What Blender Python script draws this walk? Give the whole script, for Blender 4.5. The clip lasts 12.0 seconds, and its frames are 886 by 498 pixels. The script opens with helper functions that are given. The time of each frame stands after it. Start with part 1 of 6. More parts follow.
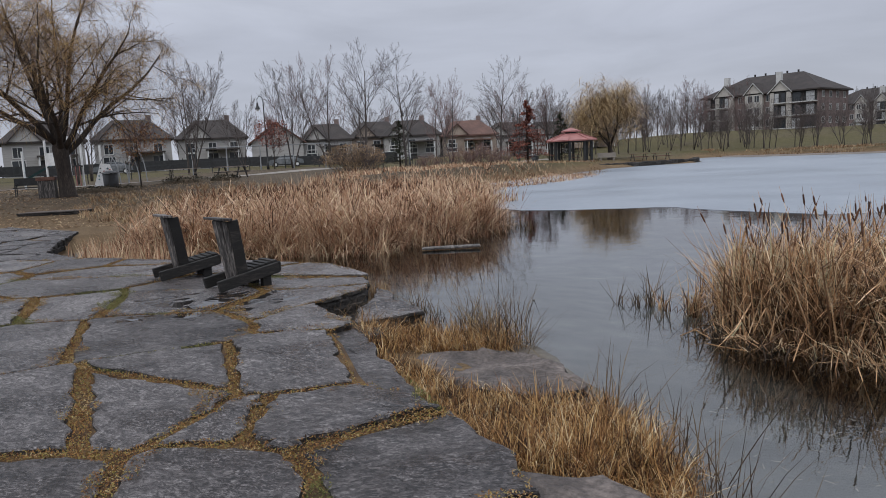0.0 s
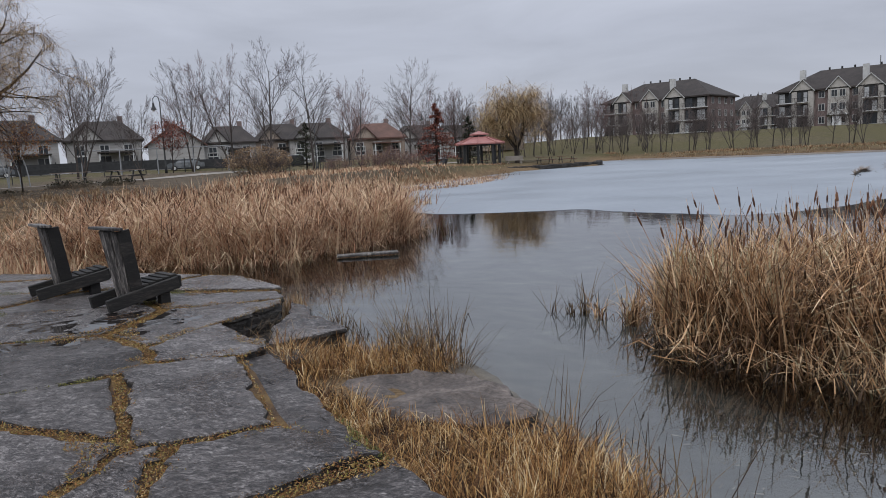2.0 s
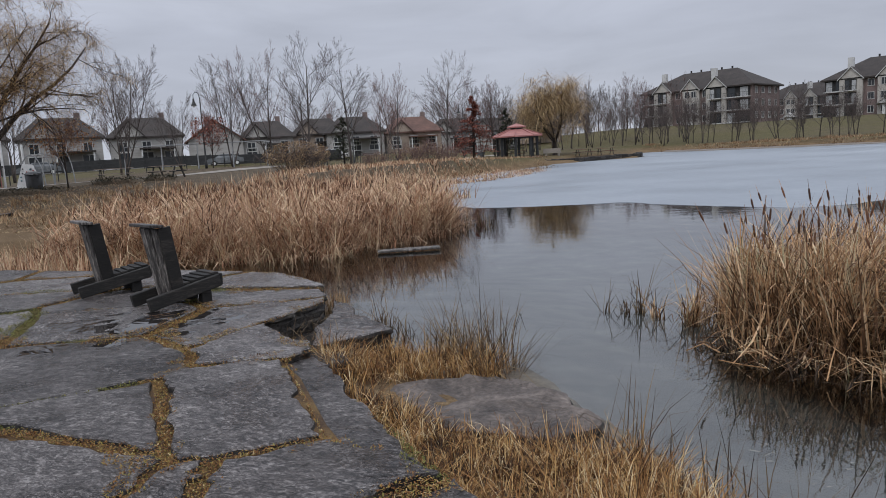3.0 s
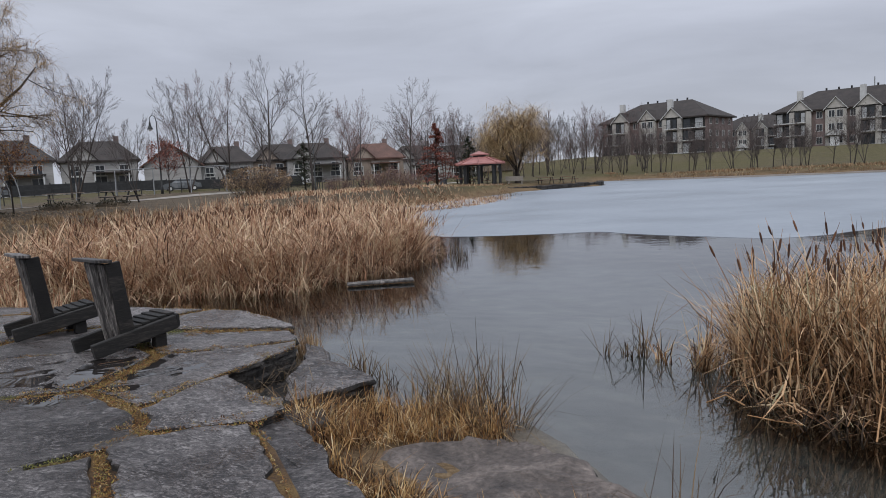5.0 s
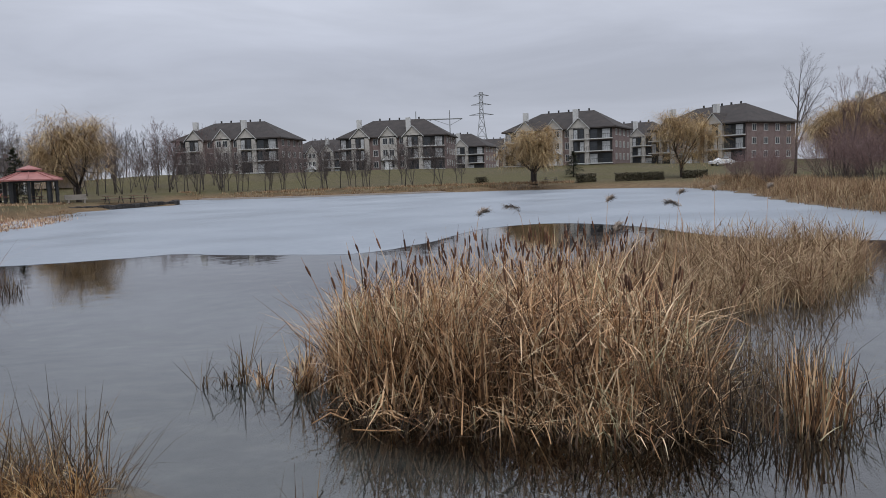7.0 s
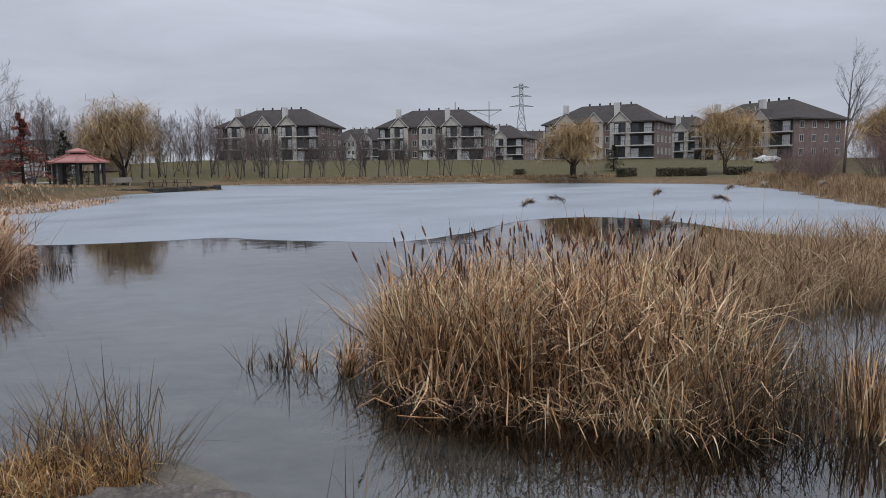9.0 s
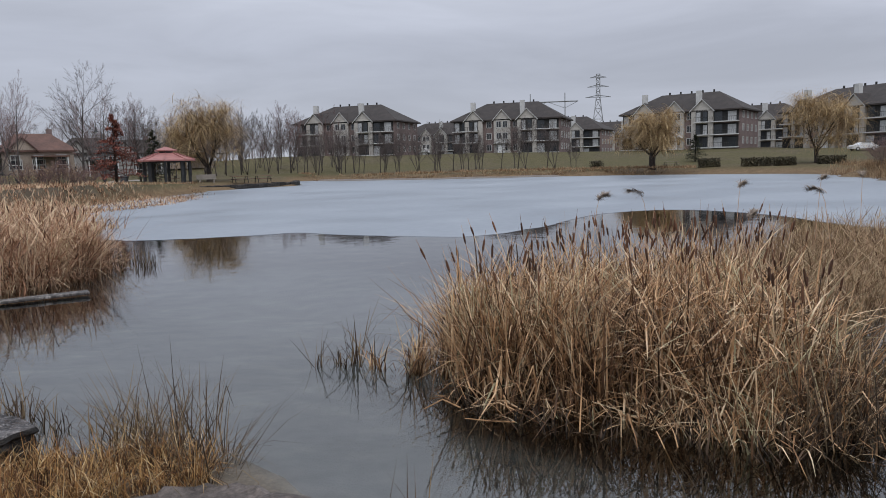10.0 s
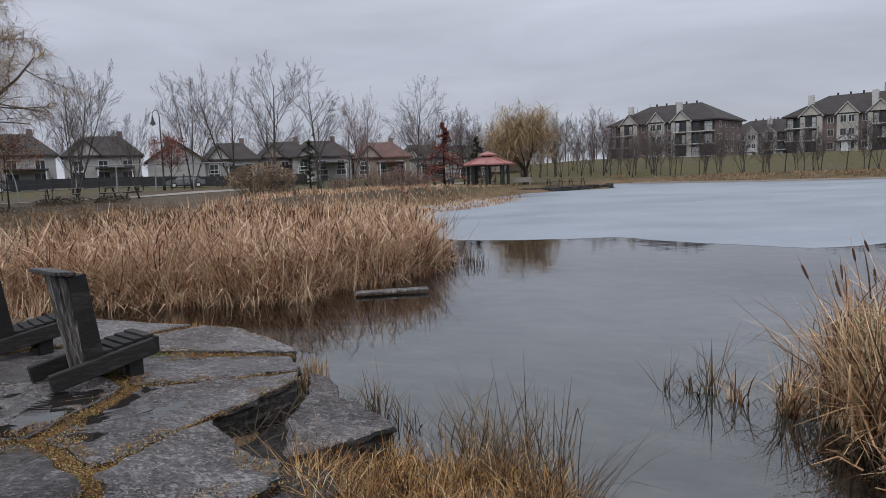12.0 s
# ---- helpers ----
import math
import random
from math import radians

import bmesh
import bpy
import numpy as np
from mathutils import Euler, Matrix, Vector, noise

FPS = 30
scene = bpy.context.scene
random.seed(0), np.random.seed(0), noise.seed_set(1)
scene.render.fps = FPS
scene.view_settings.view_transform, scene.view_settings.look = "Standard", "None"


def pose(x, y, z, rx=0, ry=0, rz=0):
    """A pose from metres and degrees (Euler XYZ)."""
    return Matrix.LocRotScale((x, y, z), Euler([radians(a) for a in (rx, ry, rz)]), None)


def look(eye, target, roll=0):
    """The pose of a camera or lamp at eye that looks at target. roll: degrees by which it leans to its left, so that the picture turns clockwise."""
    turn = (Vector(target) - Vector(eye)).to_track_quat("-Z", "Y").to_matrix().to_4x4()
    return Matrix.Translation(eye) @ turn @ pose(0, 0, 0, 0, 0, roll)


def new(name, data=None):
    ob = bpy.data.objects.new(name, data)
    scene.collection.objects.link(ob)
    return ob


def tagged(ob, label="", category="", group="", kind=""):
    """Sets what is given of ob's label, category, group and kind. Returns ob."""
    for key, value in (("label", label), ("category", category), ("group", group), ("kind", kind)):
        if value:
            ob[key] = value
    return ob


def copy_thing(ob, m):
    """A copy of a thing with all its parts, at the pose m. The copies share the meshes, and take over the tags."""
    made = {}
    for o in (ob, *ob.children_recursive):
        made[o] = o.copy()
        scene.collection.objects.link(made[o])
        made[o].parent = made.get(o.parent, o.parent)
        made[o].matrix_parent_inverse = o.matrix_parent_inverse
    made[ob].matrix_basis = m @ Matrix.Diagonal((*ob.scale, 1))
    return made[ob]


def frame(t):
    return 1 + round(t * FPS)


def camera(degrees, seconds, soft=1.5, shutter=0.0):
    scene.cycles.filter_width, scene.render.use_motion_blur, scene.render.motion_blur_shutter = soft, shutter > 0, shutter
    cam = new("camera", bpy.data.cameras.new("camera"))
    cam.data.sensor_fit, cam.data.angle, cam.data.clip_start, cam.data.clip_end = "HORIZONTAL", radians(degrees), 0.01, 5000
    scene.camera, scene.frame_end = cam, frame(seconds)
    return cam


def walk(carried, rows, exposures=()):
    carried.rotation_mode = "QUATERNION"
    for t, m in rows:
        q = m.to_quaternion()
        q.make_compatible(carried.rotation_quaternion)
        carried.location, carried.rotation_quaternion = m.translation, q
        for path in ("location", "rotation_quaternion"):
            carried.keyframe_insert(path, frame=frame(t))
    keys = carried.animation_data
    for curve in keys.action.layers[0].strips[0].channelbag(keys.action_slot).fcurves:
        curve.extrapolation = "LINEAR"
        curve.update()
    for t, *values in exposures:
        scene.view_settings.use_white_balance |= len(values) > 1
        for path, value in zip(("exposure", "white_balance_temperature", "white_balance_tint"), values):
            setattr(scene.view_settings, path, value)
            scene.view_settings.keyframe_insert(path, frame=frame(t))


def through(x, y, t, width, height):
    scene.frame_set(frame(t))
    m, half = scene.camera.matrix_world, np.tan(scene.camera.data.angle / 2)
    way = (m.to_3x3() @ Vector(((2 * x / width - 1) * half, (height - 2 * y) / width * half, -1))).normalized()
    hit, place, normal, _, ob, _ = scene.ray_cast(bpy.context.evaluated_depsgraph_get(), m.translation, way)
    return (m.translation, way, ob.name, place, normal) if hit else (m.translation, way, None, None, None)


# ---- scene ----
cam = camera(63.6, 12.0, soft=0.9)
PATH = [
    (0, (0.163, 0.141, 1.7), (0.128, 2.124, 1.443), -2.8),
    (0.5, (0.054, 0.298, 1.692), (0.088, 2.283, 1.448), -3.0),
    (1, (0.057, 0.484, 1.687), (0.122, 2.468, 1.445), -3.4),
    (1.5, (0.088, 0.7, 1.686), (0.23, 2.68, 1.442), -3.2),
    (2, (-0.018, 0.933, 1.675), (0.202, 2.904, 1.415), -2.8),
    (2.5, (-0.115, 1.117, 1.685), (0.084, 3.088, 1.412), -3.0),
    (3, (-0.123, 1.316, 1.674), (-0.004, 3.294, 1.401), -3.3),
    (5, (-0.35, 2.185, 1.694), (-0.115, 4.161, 1.489), -2.8),
    (5.5, (-0.346, 2.395, 1.694), (0.142, 4.326, 1.506), -2.8),
    (6, (-0.36, 2.505, 1.701), (0.616, 4.242, 1.517), -2.7),
    (6.5, (-0.376, 2.529, 1.712), (0.889, 4.067, 1.526), -2.4),
    (8.5, (-0.429, 2.558, 1.702), (0.825, 4.099, 1.477), -0.7),
    (9, (-0.454, 2.637, 1.682), (0.74, 4.225, 1.459), -0.7),
    (9.5, (-0.395, 2.69, 1.686), (0.702, 4.347, 1.462), -1.2),
    (10, (-0.28, 2.788, 1.688), (0.739, 4.492, 1.451), -1.5),
    (10.5, (-0.289, 2.94, 1.683), (0.697, 4.662, 1.436), -1.8),
    (11, (-0.36, 3.146, 1.68), (0.495, 4.938, 1.438), -2.3),
    (11.5, (-0.441, 3.307, 1.675), (0.126, 5.212, 1.447), -2.4),
    (12, (-0.453, 3.518, 1.696), (-0.229, 5.495, 1.492), -2.0),
]
walk(cam, [(t, look(eye, target, roll)) for t, eye, target, roll in PATH])

# ---- world and light: a thick grey overcast ----
world = bpy.data.worlds.new("overcast")
scene.world = world
world.use_nodes = True
wt = world.node_tree
wt.nodes.clear()


def wn(kind, **kw):
    n = wt.nodes.new(kind)
    for k, v in kw.items():
        n.inputs[k].default_value = v
    return n


sky = wt.nodes.new("ShaderNodeTexSky")
sky.sky_type, sky.sun_disc = "NISHITA", False
sky.sun_elevation, sky.sun_rotation = radians(38), radians(200)
sky_dim = wn("ShaderNodeVectorMath")
sky_dim.operation = "SCALE"
sky_dim.inputs["Scale"].default_value = 0.09
wt.links.new(sky.outputs[0], sky_dim.inputs[0])
wco = wt.nodes.new("ShaderNodeTexCoord")
wsep = wt.nodes.new("ShaderNodeSeparateXYZ")
wt.links.new(wco.outputs["Generated"], wsep.inputs[0])
# clouds get brighter towards the zenith, as under any overcast
wramp = wt.nodes.new("ShaderNodeValToRGB")
wt.links.new(wsep.outputs["Z"], wramp.inputs[0])
wramp.color_ramp.elements[0].position, wramp.color_ramp.elements[0].color = 0.0, (0.508, 0.536, 0.615, 1)
wramp.color_ramp.elements[1].position, wramp.color_ramp.elements[1].color = 1.0, (1.27, 1.35, 1.51, 1)
for at, col in ((0.06, (0.47, 0.497, 0.585, 1)), (0.16, (0.482, 0.51, 0.6, 1)), (0.35, (0.73, 0.77, 0.875, 1))):
    wramp.color_ramp.elements.new(at).color = col
wmap = wt.nodes.new("ShaderNodeMapping")
wmap.inputs["Scale"].default_value = (1.6, 1.6, 9.0)
wt.links.new(wco.outputs["Generated"], wmap.inputs[0])
wnoise = wn("ShaderNodeTexNoise", Scale=1.6, Detail=5.0, Roughness=0.55, Distortion=0.4)
wt.links.new(wmap.outputs[0], wnoise.inputs["Vector"])
wr2 = wt.nodes.new("ShaderNodeMapRange")
wr2.inputs["From Min"].default_value, wr2.inputs["From Max"].default_value = 0.3, 0.72
wr2.inputs["To Min"].default_value, wr2.inputs["To Max"].default_value = 0.86, 1.12
wt.links.new(wnoise.outputs[0], wr2.inputs["Value"])
wmul = wn("ShaderNodeVectorMath")
wmul.operation = "SCALE"
wt.links.new(wramp.outputs[0], wmul.inputs[0])
wt.links.new(wr2.outputs[0], wmul.inputs["Scale"])
wmix = wt.nodes.new("ShaderNodeMix")
wmix.data_type = "RGBA"
wmix.inputs[0].default_value = 0.94
wt.links.new(sky_dim.outputs[0], wmix.inputs[6])
wt.links.new(wmul.outputs[0], wmix.inputs[7])
wbg = wn("ShaderNodeBackground", Strength=1.0)
wt.links.new(wmix.outputs[2], wbg.inputs[0])
wout = wt.nodes.new("ShaderNodeOutputWorld")
wt.links.new(wbg.outputs[0], wout.inputs[0])

sun = new("sun", bpy.data.lights.new("sun", "SUN"))
sun.data.energy, sun.data.angle, sun.data.color = 0.8, radians(25), (1.0, 0.97, 0.93)
sun.matrix_world = look((0, 0, 50), (8, 22, 22))

# ---- materials ----


def nodes_of(name):
    m = bpy.data.materials.new(name)
    m.use_nodes = True
    t = m.node_tree
    return m, t, t.nodes["Principled BSDF"]


def add(t, kind, ins=None, **attrs):
    n = t.nodes.new(kind)
    for k, v in (ins or {}).items():
        if hasattr(v, "default_value") or hasattr(v, "links"):
            t.links.new(v, n.inputs[k])
        else:
            n.inputs[k].default_value = v
    for k, v in attrs.items():
        if k == "operation":
            n.operation = v
        elif k == "data_type":
            n.data_type = v
        elif k == "blend_type":
            n.blend_type = v
        elif k == "feature":
            n.feature = v
    return n


def ramp(t, fac, stops):
    n = t.nodes.new("ShaderNodeValToRGB")
    t.links.new(fac, n.inputs[0])
    e = n.color_ramp.elements
    e[0].position, e[0].color = stops[0][0], (*stops[0][1], 1)
    e[1].position, e[1].color = stops[-1][0], (*stops[-1][1], 1)
    for p, c in stops[1:-1]:
        e.new(p).color = (*c, 1)
    return n.outputs[0]


def mat(name, stops, rough=0.8, scale=2.0, fine=30.0, bump=0.3, depth=0.01, metal=0.0, by="", stretch=(1, 1, 1), spread=0.35, rough_var=0.15):
    """Two scales of noise pick a colour among stops; by: 'island' or 'object' adds a shift for each piece."""
    m, t, p = nodes_of(name)
    co = add(t, "ShaderNodeTexCoord")
    mp = add(t, "ShaderNodeMapping", {"Vector": co.outputs["Object"], "Scale": stretch})
    a = add(t, "ShaderNodeTexNoise", {"Vector": mp.outputs[0], "Scale": scale, "Detail": 4.0})
    b = add(t, "ShaderNodeTexNoise", {"Vector": mp.outputs[0], "Scale": fine, "Detail": 5.0, "Roughness": 0.65})
    s = add(t, "ShaderNodeMath", {0: a.outputs[0], 1: b.outputs[0]}, operation="ADD")
    v = add(t, "ShaderNodeMath", {0: s.outputs[0], 1: 1.25, 2: -0.75}, operation="MULTIPLY_ADD").outputs[0]
    if by:
        if by == "island":
            r = add(t, "ShaderNodeNewGeometry").outputs["Random Per Island"]
        else:
            r = add(t, "ShaderNodeObjectInfo").outputs["Random"]
        r2 = add(t, "ShaderNodeMath", {0: r, 1: 2 * spread, 2: -spread}, operation="MULTIPLY_ADD")
        v = add(t, "ShaderNodeMath", {0: v, 1: r2.outputs[0]}, operation="ADD").outputs[0]
    t.links.new(ramp(t, v, stops), p.inputs["Base Color"])
    rr = add(t, "ShaderNodeMath", {0: a.outputs[0], 1: 2 * rough_var, 2: rough - rough_var}, operation="MULTIPLY_ADD")
    t.links.new(rr.outputs[0], p.inputs["Roughness"])
    p.inputs["Metallic"].default_value = metal
    if bump:
        bn = add(t, "ShaderNodeBump", {"Height": b.outputs[0], "Strength": bump, "Distance": depth})
        t.links.new(bn.outputs[0], p.inputs["Normal"])
    return m


def blade_mat(name, stops, rough=0.75, patch=0.9, through=0.16):
    """Dry leaves: a tone for each blade, patches of older and fresher ones, and a little streaking along each."""
    m, t, p = nodes_of(name)
    r = add(t, "ShaderNodeNewGeometry").outputs["Random Per Island"]
    co = add(t, "ShaderNodeTexCoord")
    b = add(t, "ShaderNodeTexNoise", {"Vector": co.outputs["Object"], "Scale": 9.0, "Detail": 3.0})
    c = add(t, "ShaderNodeTexNoise", {"Vector": co.outputs["Object"], "Scale": patch, "Detail": 2.0})
    v = add(t, "ShaderNodeMath", {0: b.outputs[0], 1: 0.5, 2: -0.25}, operation="MULTIPLY_ADD")
    u = add(t, "ShaderNodeMath", {0: c.outputs[0], 1: 0.9, 2: -0.45}, operation="MULTIPLY_ADD")
    vu = add(t, "ShaderNodeMath", {0: v.outputs[0], 1: u.outputs[0]}, operation="ADD")
    w = add(t, "ShaderNodeMath", {0: vu.outputs[0], 1: r}, operation="ADD")
    t.links.new(ramp(t, w.outputs[0], stops), p.inputs["Base Color"])
    p.inputs["Roughness"].default_value = rough
    p.inputs["Specular IOR Level"].default_value = 0.25
    tl = add(t, "ShaderNodeBsdfTranslucent", {"Color": p.inputs["Base Color"].links[0].from_socket})
    ms = add(t, "ShaderNodeMixShader", {0: through, 1: p.outputs[0], 2: tl.outputs[0]})
    t.links.new(ms.outputs[0], t.nodes["Material Output"].inputs[0])
    return m


M_STONE, t, p = nodes_of("wet_slate")
co = add(t, "ShaderNodeTexCoord")
oi = add(t, "ShaderNodeObjectInfo")
sv = add(t, "ShaderNodeVectorMath", {0: co.outputs["Object"], 1: (1.0, 1.0, 1.0)}, operation="MULTIPLY")
rot = add(t, "ShaderNodeVectorRotate", {"Vector": sv.outputs[0], "Angle": oi.outputs["Random"]})
st = add(t, "ShaderNodeMapping", {"Vector": rot.outputs[0], "Scale": (3.2, 5.6, 4.0)})
n1 = add(t, "ShaderNodeTexNoise", {"Vector": co.outputs["Object"], "Scale": 1.1, "Detail": 3.0})
n2 = add(t, "ShaderNodeTexNoise", {"Vector": st.outputs[0], "Scale": 1.8, "Detail": 6.0, "Roughness": 0.7, "Distortion": 0.8})
n3 = add(t, "ShaderNodeTexNoise", {"Vector": co.outputs["Object"], "Scale": 55.0, "Detail": 3.0, "Roughness": 0.8})
a1 = add(t, "ShaderNodeMath", {0: n2.outputs[0], 1: 1.5, 2: n1.outputs[0]}, operation="MULTIPLY_ADD")
a2 = add(t, "ShaderNodeMath", {0: n3.outputs[0], 1: 0.7, 2: a1.outputs[0]}, operation="MULTIPLY_ADD")
a3 = add(t, "ShaderNodeMath", {0: oi.outputs["Random"], 1: 0.3, 2: a2.outputs[0]}, operation="MULTIPLY_ADD")
n4 = add(t, "ShaderNodeTexNoise", {"Vector": st.outputs[0], "Scale": 6.5, "Detail": 5.0, "Roughness": 0.75, "Distortion": 1.2})
pit = add(t, "ShaderNodeMapRange", {"Value": n4.outputs[0], "From Min": 0.38, "From Max": 0.62, "To Min": -0.5, "To Max": 0.5})
fl = add(t, "ShaderNodeTexNoise", {"Vector": co.outputs["Object"], "Scale": 26.0, "Detail": 2.0, "Roughness": 0.6})
flk = add(t, "ShaderNodeMapRange", {"Value": fl.outputs[0], "From Min": 0.58, "From Max": 0.68, "To Min": 0.0, "To Max": 0.12})
fl2 = add(t, "ShaderNodeMath", {0: pit.outputs[0], 1: flk.outputs[0]}, operation="ADD")
a4 = add(t, "ShaderNodeMath", {0: a3.outputs[0], 1: fl2.outputs[0]}, operation="ADD")
sc = add(t, "ShaderNodeMapRange", {"Value": a4.outputs[0], "From Min": 1.2, "From Max": 2.36})
stone_tone = ramp(t, sc.outputs[0], ((0.0, (0.011, 0.0095, 0.009)), (0.3, (0.043, 0.037, 0.0365)), (0.55, (0.1, 0.088, 0.086)), (0.78, (0.175, 0.157, 0.152)), (1.0, (0.33, 0.305, 0.295))))
# standing water on the low slabs before the chairs
pd = add(t, "ShaderNodeMapping", {"Vector": co.outputs["Object"], "Location": (1.55, -6.1, 0.0), "Scale": (0.52, 0.68, 0.0)})
pl = add(t, "ShaderNodeVectorMath", {0: pd.outputs[0]}, operation="LENGTH")
pn = add(t, "ShaderNodeTexNoise", {"Vector": co.outputs["Object"], "Scale": 2.6, "Detail": 4.0, "Distortion": 0.6})
pm = add(t, "ShaderNodeMath", {0: pn.outputs[0], 1: 2.6, 2: pl.outputs["Value"]}, operation="MULTIPLY_ADD")
pool = add(t, "ShaderNodeMapRange", {"Value": pm.outputs[0], "From Min": 1.62, "From Max": 1.74, "To Min": 1.0, "To Max": 0.0})
wetc = add(t, "ShaderNodeMix", {0: pool.outputs[0], 6: stone_tone, 7: (0.02, 0.017, 0.016, 1)}, data_type="RGBA")
t.links.new(wetc.outputs[2], p.inputs["Base Color"])
wet = add(t, "ShaderNodeMapRange", {"Value": n1.outputs[0], "From Min": 0.35, "From Max": 0.65, "To Min": 0.16, "To Max": 0.46})
wr_ = add(t, "ShaderNodeMix", {0: pool.outputs[0], 2: wet.outputs[0], 3: 0.03}, data_type="FLOAT")
t.links.new(wr_.outputs[0], p.inputs["Roughness"])
# split layers: broad flakes that end in small steps
lay = add(t, "ShaderNodeTexNoise", {"Vector": st.outputs[0], "Scale": 0.55, "Detail": 5.0, "Roughness": 0.6, "Distortion": 0.5})
step_ = add(t, "ShaderNodeMath", {0: lay.outputs[0], 1: 0.085}, operation="SNAP")
hb = add(t, "ShaderNodeMath", {0: n4.outputs[0], 1: 0.55, 2: n2.outputs[0]}, operation="MULTIPLY_ADD")
hc = add(t, "ShaderNodeMath", {0: step_.outputs[0], 1: 5.0, 2: hb.outputs[0]}, operation="MULTIPLY_ADD")
dry = add(t, "ShaderNodeMath", {0: 1.0, 1: pool.outputs[0]}, operation="SUBTRACT")
bn = add(t, "ShaderNodeBump", {"Height": hc.outputs[0], "Strength": dry.outputs[0], "Distance": 0.035})
t.links.new(bn.outputs[0], p.inputs["Normal"])
# slab sides and notch rocks: a far darker slate than the tops
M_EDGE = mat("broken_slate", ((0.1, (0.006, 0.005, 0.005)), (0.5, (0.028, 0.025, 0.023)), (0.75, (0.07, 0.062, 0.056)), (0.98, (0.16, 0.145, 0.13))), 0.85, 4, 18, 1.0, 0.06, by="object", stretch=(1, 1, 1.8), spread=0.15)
M_ROCK = mat("brown_rock", ((0.1, (0.03, 0.023, 0.02)), (0.5, (0.1, 0.08, 0.07)), (0.95, (0.25, 0.205, 0.18))), 0.6, 3, 22, 1.0, 0.03)
M_MOSS = mat("joint_moss", ((0.15, (0.025, 0.015, 0.009)), (0.42, (0.085, 0.046, 0.021)), (0.6, (0.14, 0.082, 0.03)), (0.85, (0.2, 0.13, 0.048))), 0.95, 2.5, 60, 1.0, 0.02)
M_TUFT = blade_mat("moss_tufts", ((0.0, (0.05, 0.026, 0.013)), (0.25, (0.18, 0.08, 0.03)), (0.5, (0.3, 0.15, 0.052)), (0.72, (0.3, 0.2, 0.06)), (0.88, (0.22, 0.2, 0.055)), (1.0, (0.46, 0.34, 0.18))), patch=1.6)
M_CATTAIL = blade_mat("dry_cattail", ((0.0, (0.05, 0.025, 0.016)), (0.25, (0.3, 0.15, 0.085)), (0.55, (0.56, 0.35, 0.22)), (0.8, (0.76, 0.57, 0.4)), (1.0, (0.66, 0.53, 0.34))))
M_ISLE = blade_mat("island_cattail", ((0.0, (0.036, 0.021, 0.012)), (0.28, (0.14, 0.076, 0.042)), (0.5, (0.42, 0.24, 0.12)), (0.72, (0.68, 0.44, 0.25)), (0.9, (0.82, 0.64, 0.43)), (1.0, (0.4, 0.36, 0.22))))
M_SEDGE = blade_mat("orange_sedge", ((0.0, (0.03, 0.016, 0.01)), (0.3, (0.16, 0.074, 0.031)), (0.62, (0.4, 0.215, 0.082)), (0.85, (0.58, 0.38, 0.165)), (1.0, (0.76, 0.61, 0.38))), patch=3.0)
M_DARKSEDGE = blade_mat("dark_sedge", ((0.0, (0.03, 0.022, 0.016)), (0.5, (0.11, 0.075, 0.05)), (1.0, (0.26, 0.19, 0.11))))
M_HEAD = mat("cattail_head", ((0.2, (0.05, 0.022, 0.012)), (0.8, (0.16, 0.075, 0.04))), 0.95, 6, 80, 0.6, 0.004, by="island")
M_PALELEAF = blade_mat("sunken_leaf", ((0.0, (0.16, 0.15, 0.125)), (0.5, (0.3, 0.28, 0.24)), (1.0, (0.46, 0.43, 0.37))))
M_PLUME = mat("reed_plume", ((0.2, (0.13, 0.1, 0.08)), (0.8, (0.34, 0.27, 0.21))), 0.95, 6, 80, 0.4, 0.004, by="island")
M_BARK = mat("dark_bark", ((0.2, (0.018, 0.014, 0.012)), (0.6, (0.055, 0.043, 0.036)), (0.9, (0.11, 0.09, 0.075))), 0.9, 3, 25, 0.9, 0.03, stretch=(1, 1, 0.25))
M_GREYBARK = mat("grey_bark", ((0.2, (0.035, 0.029, 0.027)), (0.8, (0.11, 0.092, 0.083))), 0.9, 3, 25, 0.5, 0.02, stretch=(1, 1, 0.3))
M_TWIG = mat("grey_twigs", ((0.2, (0.06, 0.048, 0.045)), (0.8, (0.15, 0.122, 0.115))), 0.9, 2, 20, 0.0, by="island")
M_REDTWIG = mat("red_twigs", ((0.2, (0.12, 0.07, 0.065)), (0.8, (0.24, 0.16, 0.15))), 0.9, 2, 20, 0.0, by="island")
M_WILLOW = blade_mat("willow_yellow", ((0.0, (0.24, 0.165, 0.09)), (0.45, (0.48, 0.345, 0.185)), (0.8, (0.62, 0.46, 0.25)), (1.0, (0.6, 0.48, 0.3))), patch=0.5)
M_WILLOWTWIG = blade_mat("willow_twigs", ((0.0, (0.13, 0.092, 0.07)), (0.4, (0.28, 0.19, 0.125)), (0.7, (0.5, 0.335, 0.165)), (1.0, (0.68, 0.47, 0.19))), patch=0.22)
M_MOSSGREEN = blade_mat("green_moss", ((0.0, (0.05, 0.05, 0.015)), (0.5, (0.13, 0.13, 0.035)), (1.0, (0.24, 0.22, 0.07))))
# near-black stem bases: the shade inside the stands, put into their colour
M_SHADESTEM = blade_mat("dark_shade_stems", ((0.0, (0.012, 0.009, 0.007)), (0.5, (0.05, 0.034, 0.024)), (1.0, (0.13, 0.085, 0.055))))
M_ORANGE = blade_mat("orange_leaves", ((0.0, (0.14, 0.062, 0.034)), (0.5, (0.33, 0.15, 0.065)), (1.0, (0.46, 0.26, 0.1))))
